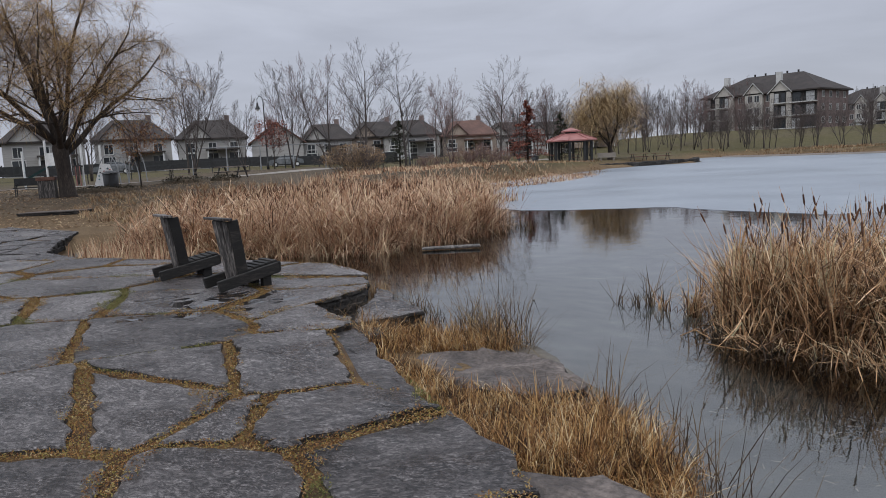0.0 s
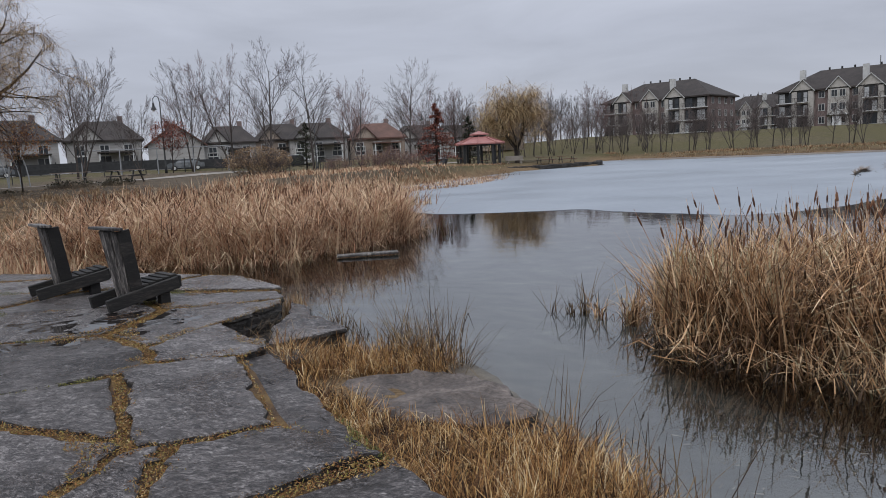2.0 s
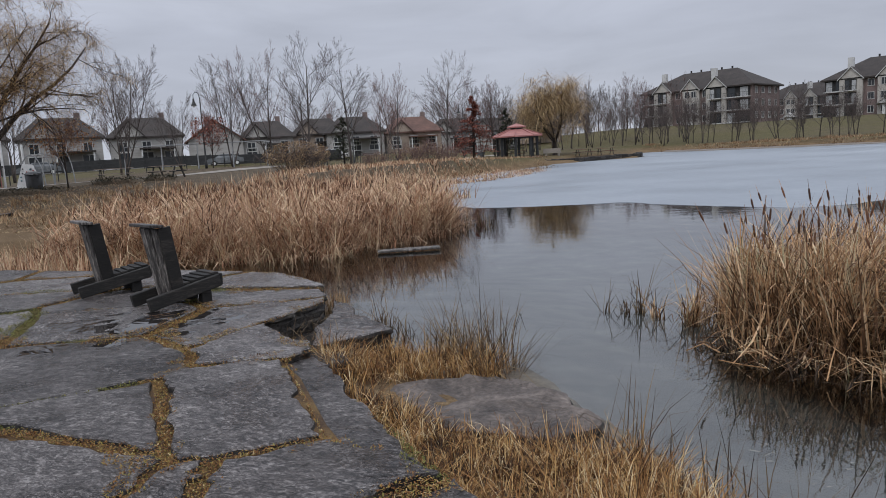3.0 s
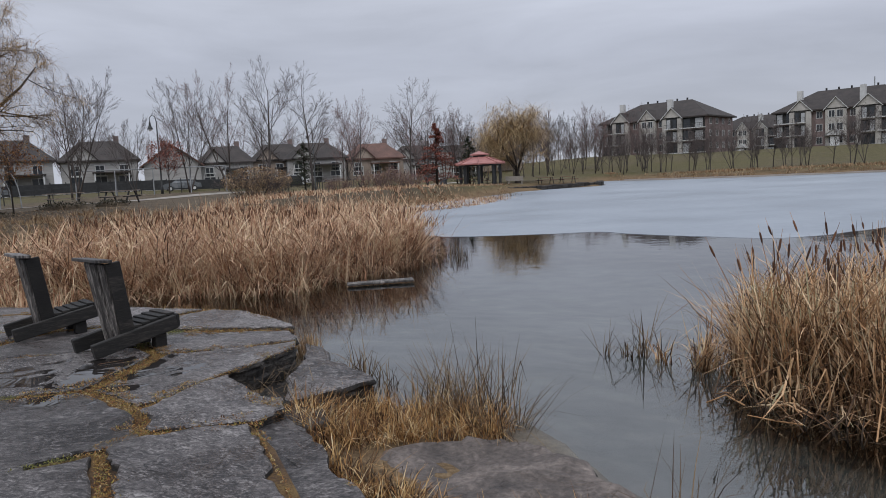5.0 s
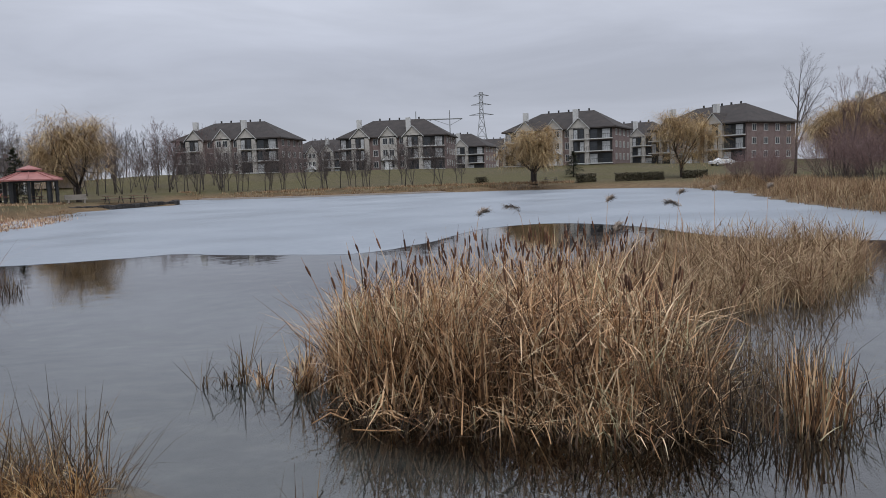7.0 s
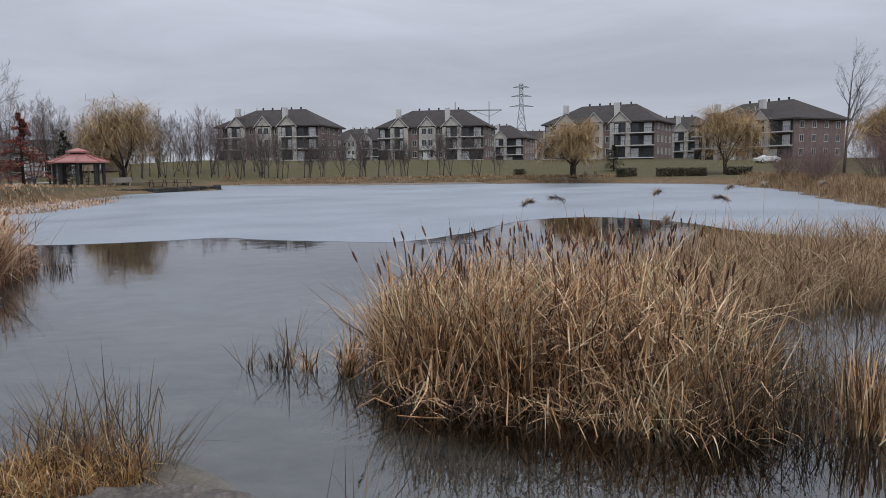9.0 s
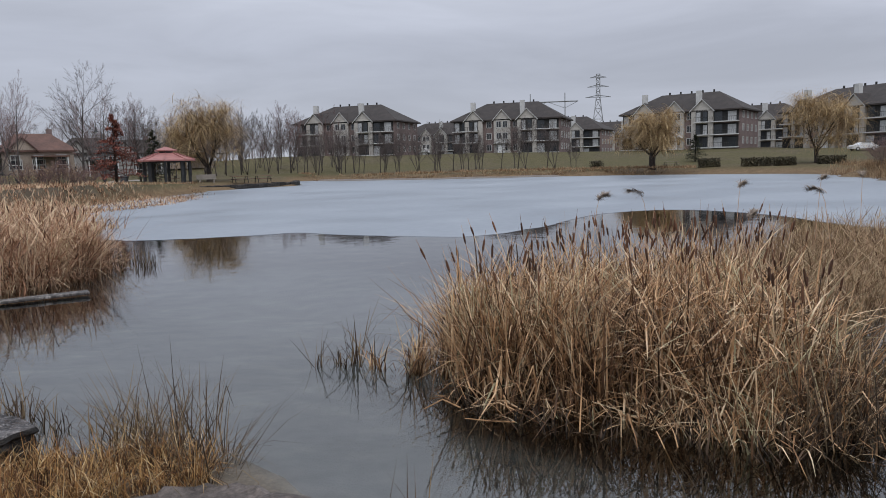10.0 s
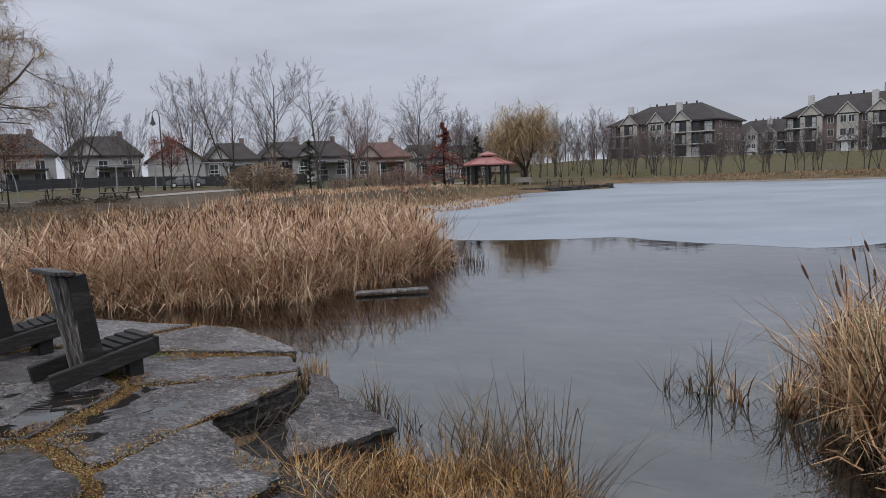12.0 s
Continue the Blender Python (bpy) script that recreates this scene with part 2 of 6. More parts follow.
M_RED = blade_mat("red_leaves", ((0.0, (0.12, 0.036, 0.03)), (0.5, (0.28, 0.095, 0.07)), (1.0, (0.38, 0.16, 0.115))))
M_GREEN = blade_mat("dark_needles", ((0.0, (0.015, 0.022, 0.014)), (0.5, (0.04, 0.05, 0.03)), (1.0, (0.085, 0.085, 0.05))))
M_HEDGE = blade_mat("hedge_leaves", ((0.0, (0.02, 0.022, 0.014)), (0.5, (0.055, 0.05, 0.032)), (1.0, (0.11, 0.085, 0.05))))
M_WEED = blade_mat("dry_weeds", ((0.0, (0.15, 0.085, 0.05)), (0.5, (0.33, 0.215, 0.125)), (1.0, (0.46, 0.35, 0.21))))
M_OLDWOOD = mat("weathered_dark_wood", ((0.2, (0.01, 0.009, 0.009)), (0.5, (0.04, 0.035, 0.033)), (0.64, (0.12, 0.108, 0.1)), (0.85, (0.3, 0.275, 0.255))), 0.55, 2.2, 9, 0.8, 0.008, by="object", stretch=(6, 6, 0.6), spread=0.15)
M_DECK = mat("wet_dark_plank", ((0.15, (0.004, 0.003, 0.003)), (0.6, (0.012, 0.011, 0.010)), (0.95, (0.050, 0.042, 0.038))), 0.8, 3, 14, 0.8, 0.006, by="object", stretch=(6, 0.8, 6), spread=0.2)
M_SNOW = mat("ice_scrap", ((0.2, (0.6, 0.62, 0.65)), (0.8, (0.8, 0.82, 0.84))), 0.5, 8, 60, 0.4, 0.01)
M_TABLE = mat("red_brown_planks", ((0.2, (0.09, 0.04, 0.03)), (0.8, (0.21, 0.11, 0.08))), 0.7, 3, 30, 0.4, 0.01)
M_PALEWOOD = mat("grey_brown_planks", ((0.2, (0.2, 0.16, 0.13)), (0.8, (0.4, 0.33, 0.28))), 0.8, 3, 30, 0.4, 0.01)
M_DARKMETAL = mat("dark_metal", ((0.2, (0.012, 0.013, 0.014)), (0.8, (0.035, 0.036, 0.038))), 0.5, 3, 40, 0.1, 0.004)
M_WHITE = mat("white_paint", ((0.2, (0.55, 0.56, 0.56)), (0.8, (0.78, 0.79, 0.79))), 0.6, 3, 40, 0.1, 0.004)
M_GAZROOF = mat("red_roof_metal", ((0.2, (0.26, 0.1, 0.092)), (0.8, (0.43, 0.19, 0.17))), 0.55, 2, 30, 0.3, 0.01)
M_ROOF = mat("dark_shingle", ((0.2, (0.024, 0.02, 0.019)), (0.8, (0.066, 0.055, 0.051))), 0.9, 0.6, 6, 0.5, 0.03)
M_ROOFRED = mat("brown_red_shingle", ((0.2, (0.08, 0.045, 0.037)), (0.8, (0.17, 0.095, 0.075))), 0.9, 0.6, 6, 0.5, 0.03)
M_SIDING = mat("pale_siding", ((0.2, (0.29, 0.28, 0.27)), (0.8, (0.42, 0.41, 0.395))), 0.8, 0.5, 8, 0.2, 0.02, stretch=(0.3, 0.3, 8))
M_BEIGE = mat("beige_brick", ((0.2, (0.24, 0.19, 0.155)), (0.8, (0.4, 0.33, 0.275))), 0.85, 0.8, 7, 0.3, 0.02)
M_BRICK = mat("brown_pink_brick", ((0.2, (0.135, 0.098, 0.092)), (0.8, (0.24, 0.18, 0.17))), 0.85, 0.8, 7, 0.3, 0.02)
M_STUCCO = mat("cream_stucco", ((0.2, (0.36, 0.34, 0.31)), (0.8, (0.5, 0.475, 0.44))), 0.85, 0.8, 7, 0.2, 0.02)
M_TRIM = mat("grey_white_trim", ((0.2, (0.46, 0.46, 0.45)), (0.8, (0.6, 0.6, 0.59))), 0.7, 1, 9, 0.1, 0.01)
M_PATH = mat("pale_gravel", ((0.2, (0.2, 0.178, 0.155)), (0.8, (0.34, 0.31, 0.275))), 0.95, 0.6, 40, 0.5, 0.02)
M_SILT = mat("grey_mud", ((0.2, (0.12, 0.1, 0.085)), (0.8, (0.22, 0.19, 0.165))), 0.9, 0.6, 12, 0.5, 0.03)
M_PYLON = mat("galvanised_steel", ((0.2, (0.2, 0.21, 0.22)), (0.8, (0.3, 0.31, 0.32))), 0.6, 3, 30, 0.0)
M_BLUE = mat("blue_plastic", ((0.2, (0.05, 0.14, 0.17)), (0.8, (0.09, 0.2, 0.23))), 0.5, 3, 30, 0.0)
M_CARWHITE = mat("white_car_paint", ((0.2, (0.6, 0.61, 0.62)), (0.8, (0.75, 0.76, 0.77))), 0.25, 2, 30, 0.0)
M_CARGREY = mat("grey_car_paint", ((0.2, (0.1, 0.11, 0.12)), (0.8, (0.18, 0.19, 0.2))), 0.25, 2, 30, 0.0)
M_RUBBER = mat("rubber", ((0.2, (0.012, 0.012, 0.012)), (0.8, (0.03, 0.03, 0.03))), 0.8, 3, 40, 0.0)

M_GLASS, gt, gp = nodes_of("window_glass")
gp.inputs["Base Color"].default_value = (0.035, 0.04, 0.045, 1)
gp.inputs["Roughness"].default_value = 0.08
gn = add(gt, "ShaderNodeTexNoise", {"Scale": 3.0})
gb = add(gt, "ShaderNodeBump", {"Height": gn.outputs[0], "Strength": 0.05, "Distance": 0.01})
gt.links.new(gb.outputs[0], gp.inputs["Normal"])

# water: clear but tinted, mirror-like by Fresnel, with faint ripples
M_WATER = bpy.data.materials.new("pond_water")
M_WATER.use_nodes = True
t = M_WATER.node_tree
t.nodes.clear()
co = add(t, "ShaderNodeTexCoord")
mp = add(t, "ShaderNodeMapping", {"Vector": co.outputs["Object"], "Scale": (1.0, 1.0, 1.0)})
n1 = add(t, "ShaderNodeTexNoise", {"Vector": mp.outputs[0], "Scale": 1.7, "Detail": 2.0})
n2 = add(t, "ShaderNodeTexNoise", {"Vector": mp.outputs[0], "Scale": 9.0, "Detail": 2.0})
ns = add(t, "ShaderNodeMath", {0: n2.outputs[0], 1: 0.25, 2: n1.outputs[0]}, operation="MULTIPLY_ADD")
bp = add(t, "ShaderNodeBump", {"Height": ns.outputs[0], "Strength": 0.085, "Distance": 0.03})
fr = add(t, "ShaderNodeFresnel", {"IOR": 1.85, "Normal": bp.outputs[0]})
gl = add(t, "ShaderNodeBsdfGlossy", {"Roughness": 0.012, "Normal": bp.outputs[0], "Color": (1.0, 1.0, 1.0, 1)})
tr = add(t, "ShaderNodeBsdfTransparent", {"Color": (0.8, 0.83, 0.81, 1)})
mx = add(t, "ShaderNodeMixShader", {0: fr.outputs[0], 1: tr.outputs[0], 2: gl.outputs[0]})
om = add(t, "ShaderNodeOutputMaterial")
t.links.new(mx.outputs[0], om.inputs[0])

# ice: frosted grey with smoother wet streaks
M_ICE, t, p = nodes_of("pond_ice")
co = add(t, "ShaderNodeTexCoord")
mp = add(t, "ShaderNodeMapping", {"Vector": co.outputs["Object"], "Scale": (0.07, 0.1, 1.0), "Rotation": (0, 0, radians(-20))})
n1 = add(t, "ShaderNodeTexNoise", {"Vector": mp.outputs[0], "Scale": 1.6, "Detail": 6.0, "Roughness": 0.6})
n2 = add(t, "ShaderNodeTexNoise", {"Vector": co.outputs["Object"], "Scale": 2.5, "Detail": 4.0})
sm = add(t, "ShaderNodeMath", {0: n2.outputs[0], 1: 0.25, 2: n1.outputs[0]}, operation="MULTIPLY_ADD")
t.links.new(ramp(t, sm.outputs[0], ((0.35, (0.15, 0.175, 0.205)), (0.6, (0.215, 0.245, 0.285)), (0.85, (0.3, 0.33, 0.37)))), p.inputs["Base Color"])
rr = add(t, "ShaderNodeMapRange", {"Value": n1.outputs[0], "From Min": 0.3, "From Max": 0.7, "To Min": 0.3, "To Max": 0.55})
t.links.new(rr.outputs[0], p.inputs["Roughness"])
bn = add(t, "ShaderNodeBump", {"Height": n2.outputs[0], "Strength": 0.15, "Distance": 0.01})
t.links.new(bn.outputs[0], p.inputs["Normal"])

# ground: tan dead grass, leaf litter, greener lawn patches, mud under water
M_GROUND, t, p = nodes_of("park_ground")
co = add(t, "ShaderNodeTexCoord")
n1 = add(t, "ShaderNodeTexNoise", {"Vector": co.outputs["Object"], "Scale": 0.06, "Detail": 4.0})
n2 = add(t, "ShaderNodeTexNoise", {"Vector": co.outputs["Object"], "Scale": 1.1, "Detail": 6.0, "Roughness": 0.7})
n3 = add(t, "ShaderNodeTexNoise", {"Vector": co.outputs["Object"], "Scale": 24.0, "Detail": 4.0, "Roughness": 0.8})
lit = add(t, "ShaderNodeMath", {0: n2.outputs[0], 1: 0.6, 2: n3.outputs[0]}, operation="MULTIPLY_ADD")
litter = ramp(t, lit.outputs[0], ((0.5, (0.03, 0.023, 0.017)), (0.75, (0.082, 0.064, 0.045)), (1.0, (0.19, 0.145, 0.1))))
lawn = ramp(t, lit.outputs[0], ((0.5, (0.04, 0.04, 0.016)), (0.75, (0.078, 0.07, 0.03)), (1.0, (0.14, 0.112, 0.055))))
geo = add(t, "ShaderNodeNewGeometry")
sp = add(t, "ShaderNodeSeparateXYZ", {0: geo.outputs["Position"]})
far = add(t, "ShaderNodeVectorMath", {0: geo.outputs["Position"], 1: (-13, 24, 0)}, operation="DISTANCE")
fm = add(t, "ShaderNodeMapRange", {"Value": far.outputs["Value"], "From Min": 24.0, "From Max": 50.0, "To Min": -0.25, "To Max": 0.45})
gm = add(t, "ShaderNodeMath", {0: fm.outputs[0], 1: n1.outputs[0]}, operation="ADD")
n5 = add(t, "ShaderNodeTexNoise", {"Vector": co.outputs["Object"], "Scale": 0.35, "Detail": 6.0, "Roughness": 0.75})
gq = add(t, "ShaderNodeMath", {0: n5.outputs[0], 1: 0.9, 2: gm.outputs[0]}, operation="MULTIPLY_ADD")
gr = add(t, "ShaderNodeMapRange", {"Value": gq.outputs[0], "From Min": 0.95, "From Max": 1.45})
c1 = add(t, "ShaderNodeMix", {0: gr.outputs[0], 6: litter, 7: lawn}, data_type="RGBA")
# the strip of dead reeds and straw along the water line
hm = add(t, "ShaderNodeMath", {0: n2.outputs[0], 1: 0.9, 2: sp.outputs["Z"]}, operation="MULTIPLY_ADD")
hr = add(t, "ShaderNodeMapRange", {"Value": hm.outputs[0], "From Min": 0.35, "From Max": 0.9, "To Min": 1.0, "To Max": 0.0})
straw = ramp(t, lit.outputs[0], ((0.5, (0.045, 0.03, 0.018)), (0.8, (0.15, 0.1, 0.055)), (1.0, (0.27, 0.19, 0.11))))
c2 = add(t, "ShaderNodeMix", {0: hr.outputs[0], 6: c1.outputs[2], 7: straw}, data_type="RGBA")
mr = add(t, "ShaderNodeMapRange", {"Value": sp.outputs["Z"], "From Min": -0.5, "From Max": -0.4, "To Min": 1.0, "To Max": 0.0})
mud = ramp(t, n2.outputs[0], ((0.3, (0.12, 0.124, 0.124)), (0.5, (0.18, 0.186, 0.182)), (0.62, (0.235, 0.24, 0.228)), (0.76, (0.38, 0.37, 0.33))))
# pond floor darkened round the island stands in for the reeds' dark reflection
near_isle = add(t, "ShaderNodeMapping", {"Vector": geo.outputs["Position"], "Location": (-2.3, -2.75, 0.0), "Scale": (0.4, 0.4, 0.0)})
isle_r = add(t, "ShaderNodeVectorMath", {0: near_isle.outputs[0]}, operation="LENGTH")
isle_dark_n = add(t, "ShaderNodeMath", {0: n2.outputs[0], 1: 0.9, 2: isle_r.outputs["Value"]}, operation="MULTIPLY_ADD")
isle_dark = add(t, "ShaderNodeMapRange", {"Value": isle_dark_n.outputs[0], "From Min": 1.2, "From Max": 1.75, "To Min": 1.0, "To Max": 0.0})
mud2 = add(t, "ShaderNodeMix", {0: isle_dark.outputs[0], 6: mud, 7: (0.09, 0.078, 0.066, 1)}, data_type="RGBA")
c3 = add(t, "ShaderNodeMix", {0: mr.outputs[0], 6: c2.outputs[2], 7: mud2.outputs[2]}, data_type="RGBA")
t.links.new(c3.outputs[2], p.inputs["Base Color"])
p.inputs["Roughness"].default_value = 0.95
p.inputs["Specular IOR Level"].default_value = 0.2
bn = add(t, "ShaderNodeBump", {"Height": n3.outputs[0], "Strength": 0.8, "Distance": 0.04})
t.links.new(bn.outputs[0], p.inputs["Normal"])

# ---- building helpers ----


class Soup:
    """Loose geometry that becomes one mesh."""

    def __init__(self):
        self.v, self.f = [], []

    def quad_grid(self, rows, close=False):
        """Faces between successive rings of points."""
        o, n = len(self.v), len(rows[0])
        for r in rows:
            self.v.extend(r)
        for i in range(len(rows) - 1):
            for j in range(n if close else n - 1):
                k = (j + 1) % n
                self.f.append((o + i * n + j, o + i * n + k, o + (i + 1) * n + k, o + (i + 1) * n + j))
        return self

    def tube(self, pts, radii, n=6, cap=True):
        rows, ref = [], Vector((0.31, 0.22, 0.93))
        pts = [Vector(p) for p in pts]
        for i, p in enumerate(pts):
            d = (pts[min(i + 1, len(pts) - 1)] - pts[max(i - 1, 0)]).normalized()
            a = d.cross(ref)
            a = (a if a.length > 0.1 else d.cross(Vector((1, 0, 0)))).normalized()
            b = d.cross(a)
            r = radii[i]
            rows.append([tuple(p + a * (r * math.cos(2 * math.pi * k / n)) + b * (r * math.sin(2 * math.pi * k / n))) for k in range(n)])
        o = len(self.v)
        self.quad_grid(rows, True)
        if cap:
            self.f.append(tuple(o + k for k in range(n))[::-1])
            self.f.append(tuple(len(self.v) - n + k for k in range(n)))
        return self

    def box(self, c, s, rz=0.0, m=None):
        """A box about c with sizes s, turned rz degrees, chamfer-free; m: a further matrix."""
        q = m if m is not None else Matrix.Translation(c) @ Matrix.Rotation(radians(rz), 4, "Z")
        o = len(self.v)
        for z in (-1, 1):
            for x, y in ((-1, -1), (1, -1), (1, 1), (-1, 1)):
                self.v.append(tuple(q @ Vector((x * s[0] / 2, y * s[1] / 2, z * s[2] / 2))))
        for f in ((3, 2, 1, 0), (4, 5, 6, 7), (0, 1, 5, 4), (1, 2, 6, 5), (2, 3, 7, 6), (3, 0, 4, 7)):
            self.f.append(tuple(o + i for i in f))
        return self

    def poly(self, pts):
        o = len(self.v)
        self.v.extend(tuple(p) for p in pts)
        self.f.append(tuple(range(o, o + len(pts))))
        return self

    def prism(self, outline, z0, z1):
        o, n = len(self.v), len(outline)
        self.v.extend((x, y, z0) for x, y in outline)
        self.v.extend((x, y, z1) for x, y in outline)
        self.f.append(tuple(o + i for i in range(n))[::-1])
        self.f.append(tuple(o + n + i for i in range(n)))
        for i in range(n):
            j = (i + 1) % n
            self.f.append((o + i, o + j, o + n + j, o + n + i))
        return self

    def mesh(self, name, material, bevel=0.0, smooth=False):
        me = bpy.data.meshes.new(name)
        me.from_pydata(self.v, [], self.f)
        if bevel:
            bm = bmesh.new()
            bm.from_mesh(me)
            bmesh.ops.bevel(bm, geom=bm.edges[:], offset=bevel, segments=1, affect="EDGES")
            bm.to_mesh(me)
            bm.free()
        me.materials.append(material)
        if smooth:
            me.polygons.foreach_set("use_smooth", [True] * len(me.polygons))
        me.update()
        return me


def part(name, soup, material, parent, label="", bevel=0.0, smooth=False):
    me = soup if isinstance(soup, bpy.types.Mesh) else soup.mesh(name, material, bevel, smooth)
    ob = new(name, me)
    ob.parent = parent
    if label:
        tagged(ob, label=label)
    return ob


def thing(name, label, category, at=None, group="", kind="", soup=None, material=None, smooth=False, bevel=0.0):
    ob = new(name, soup.mesh(name, material, bevel, smooth) if soup else None)
    if at is not None:
        ob.matrix_world = at
    return tagged(ob, label, category, group, kind)


def inside(px, py, poly):
    """Which of the points lie in the polygon (arrays)."""
    res = np.zeros(px.shape, bool)
    n = len(poly)
    for i in range(n):
        x1, y1 = poly[i]
        x2, y2 = poly[(i + 1) % n]
        c = (y1 > py) != (y2 > py)
        res ^= c & (px < (x2 - x1) * (py - y1) / ((y2 - y1) or 1e-9) + x1)
    return res


def edge_distance(px, py, poly):
    d = np.full(px.shape, 1e9)
    n = len(poly)
    for i in range(n):
        x1, y1 = poly[i]
        x2, y2 = poly[(i + 1) % n]
        dx, dy = x2 - x1, y2 - y1
        k = np.clip(((px - x1) * dx + (py - y1) * dy) / (dx * dx + dy * dy), 0, 1)
        d = np.minimum(d, np.hypot(px - x1 - k * dx, py - y1 - k * dy))
    return d


def smooth_line(pts, n=6, closed=True):
    """Catmull-Rom through the points."""
    out, m = [], len(pts)
    for i in range(m if closed else m - 1):
        p = [np.array(pts[(i + k) % m] if closed else pts[min(max(i + k, 0), m - 1)], float) for k in (-1, 0, 1, 2)]
        for j in range(n):
            u = j / n
            q = 0.5 * (2 * p[1] + (p[2] - p[0]) * u + (2 * p[0] - 5 * p[1] + 4 * p[2] - p[3]) * u * u + (3 * p[1] - p[0] - 3 * p[2] + p[3]) * u ** 3)
            out.append((float(q[0]), float(q[1])))
    return out


# ---- the lie of the land ----
WATER = -0.47
SHORE = smooth_line([
    (1.75, 3.2), (1.6, 4.4), (1.45, 5.6), (1.2, 6.9), (0.85, 8.0), (-0.3, 8.9), (-0.9, 10.4), (-1.5, 11.6), (-2.9, 12.9), (-5.2, 13.9), (-7.6, 15.0),
    (-9.5, 16.4), (-10.2, 18.0), (-9.6, 20.0), (-8.0, 24.0), (-7.5, 32.0), (-5.0, 42.0), (2.0, 52.0), (8.0, 62.0), (15.0, 74.0), (19.0, 80.0), (29.0, 86.0),
    (31.0, 92.0), (36.0, 108.0), (42.0, 112.0), (46.0, 98.0), (55.0, 88.0), (67.0, 78.0), (72.0, 64.0), (75.0, 50.0),
    (62.0, 35.0), (44.0, 22.5), (34.0, 13.5), (30.0, 4.0), (22.0, -8.0), (10.0, -10.0), (3.0, -4.0)], 5)
# x, y and height of the ground above the paving
LIE = np.array([
    (0, 0, -0.1), (-8, 8, -0.1), (-14, 20, -0.16), (-12.5, 24.5, -0.06), (-10, 30, 0.2), (-19, 35, 0.6), (-16, 46, 1.0), (-28, 40, 0.95), (-14, 60, 1.35), (0, 62, 0.85), (6, 75, 0.5),
    (15, 84, 0.3), (24, 86, 0.1), (20, 105, 0.4), (0, 110, 1.6), (-35, 100, 1.6), (-60, 70, 1.8), (40, 125, 0.7), (50, 104, 0.3), (72, 84, 0.4),
    (84, 62, 0.3), (62, 170, 4.3), (92, 150, 4.0), (112, 150, 3.9), (120, 100, 2.6), (145, 120, 3.9), (160, 85, 3.0), (95, 48, 0.5), (48, 20, 0.1), (30, -20, 0)], float)


def base_height(x, y):
    w = 0
    s = 0
    for a, b, h in LIE:
        k = 1.0 / ((x - a) ** 2 + (y - b) ** 2 + 9.0) ** 1.6
        w, s = w + k, s + k * h
    return s / w


def height(x, y):
    """Height of the ground, with the pond's basin cut into it (arrays)."""
    x, y = np.atleast_1d(np.asarray(x, float)), np.atleast_1d(np.asarray(y, float))
    h = base_height(x, y)
    d = edge_distance(x, y, SHORE)
    sd = np.where(inside(x, y, SHORE), -d, d)
    k = np.clip(sd / (1.3 + 2.6 * np.exp(-((x - 0.2) ** 2 + (y - 6.0) ** 2) / 9.0)), 0, 1)
    bank = WATER + 0.02 + (np.maximum(h, -0.2) - WATER - 0.02) * k * k * (3 - 2 * k)
    bed = WATER + 0.02 - np.clip(-sd * 0.13, 0, 1.2)
    return np.where(sd > 0, bank, bed)


def ground_z(x, y):
    return float(height(x, y)[0])


def stretch(lo, hi, step, far, n):
    """Even steps from lo to hi, then ever longer ones out to far."""
    mid = np.arange(lo, hi + step / 2, step)
    k = np.linspace(0, 1, n + 1)[1:] ** 3
    return np.concatenate([(lo - (far + lo) * k)[::-1] if lo < 0 else lo - far * k[::-1], mid, hi + (far - hi) * k])


gx, gy = stretch(-14, 36, 0.5, 2500, 46), stretch(-6, 62, 0.5, 2500, 60)
GX, GY = np.meshgrid(gx, gy)
GZ = height(GX.ravel(), GY.ravel())
nx, ny = len(gx), len(gy)
me = bpy.data.meshes.new("ground")
idx = np.arange(nx * ny).reshape(ny, nx)
quads = np.stack([idx[:-1, :-1], idx[:-1, 1:], idx[1:, 1:], idx[1:, :-1]], -1).reshape(-1, 4)
me.from_pydata(np.stack([GX.ravel(), GY.ravel(), GZ], 1).tolist(), [], quads.tolist())
me.materials.append(M_GROUND)
me.polygons.foreach_set("use_smooth", [True] * len(me.polygons))
tagged(new("ground", me), "brown autumn park ground with dead grass and leaf litter", "ground", kind="structure")

tagged(new("water", Soup().poly([(-25, -25, WATER), (95, -25, WATER), (95, 130, WATER), (-25, 130, WATER)]).mesh("water", M_WATER)),
       "calm dark pond water, clear and shallow near the stones", "water", kind="structure")

ICE_EDGE = smooth_line([(-4, 33), (1.5, 29), (3.0, 26.9), (6.3, 25.8), (7.7, 25.6), (8.5, 23.9), (9.8, 22.0), (11.3, 20.4), (14.4, 21.2), (19.8, 24.0), (23.4, 23.2), (23.3, 19.0), (21.0, 13.5), (24.0, 7.0), (34.0, 2.0)], 6, False)
rag = [(x + 0.12 * noise.noise((x * 1.7, y * 1.7, 3)), y + 0.12 * noise.noise((x * 1.7, y * 1.7, 9))) for x, y in ICE_EDGE]
tagged(new("ice", Soup().prism(rag + [(90, 2), (90, 125), (-20, 125), (-20, 33)], WATER - 0.02, WATER + 0.006).mesh("ice", M_ICE)),
       "thin grey frosted ice sheet covering the far pond", "ice", kind="structure")

# ---- plants made of blades ----


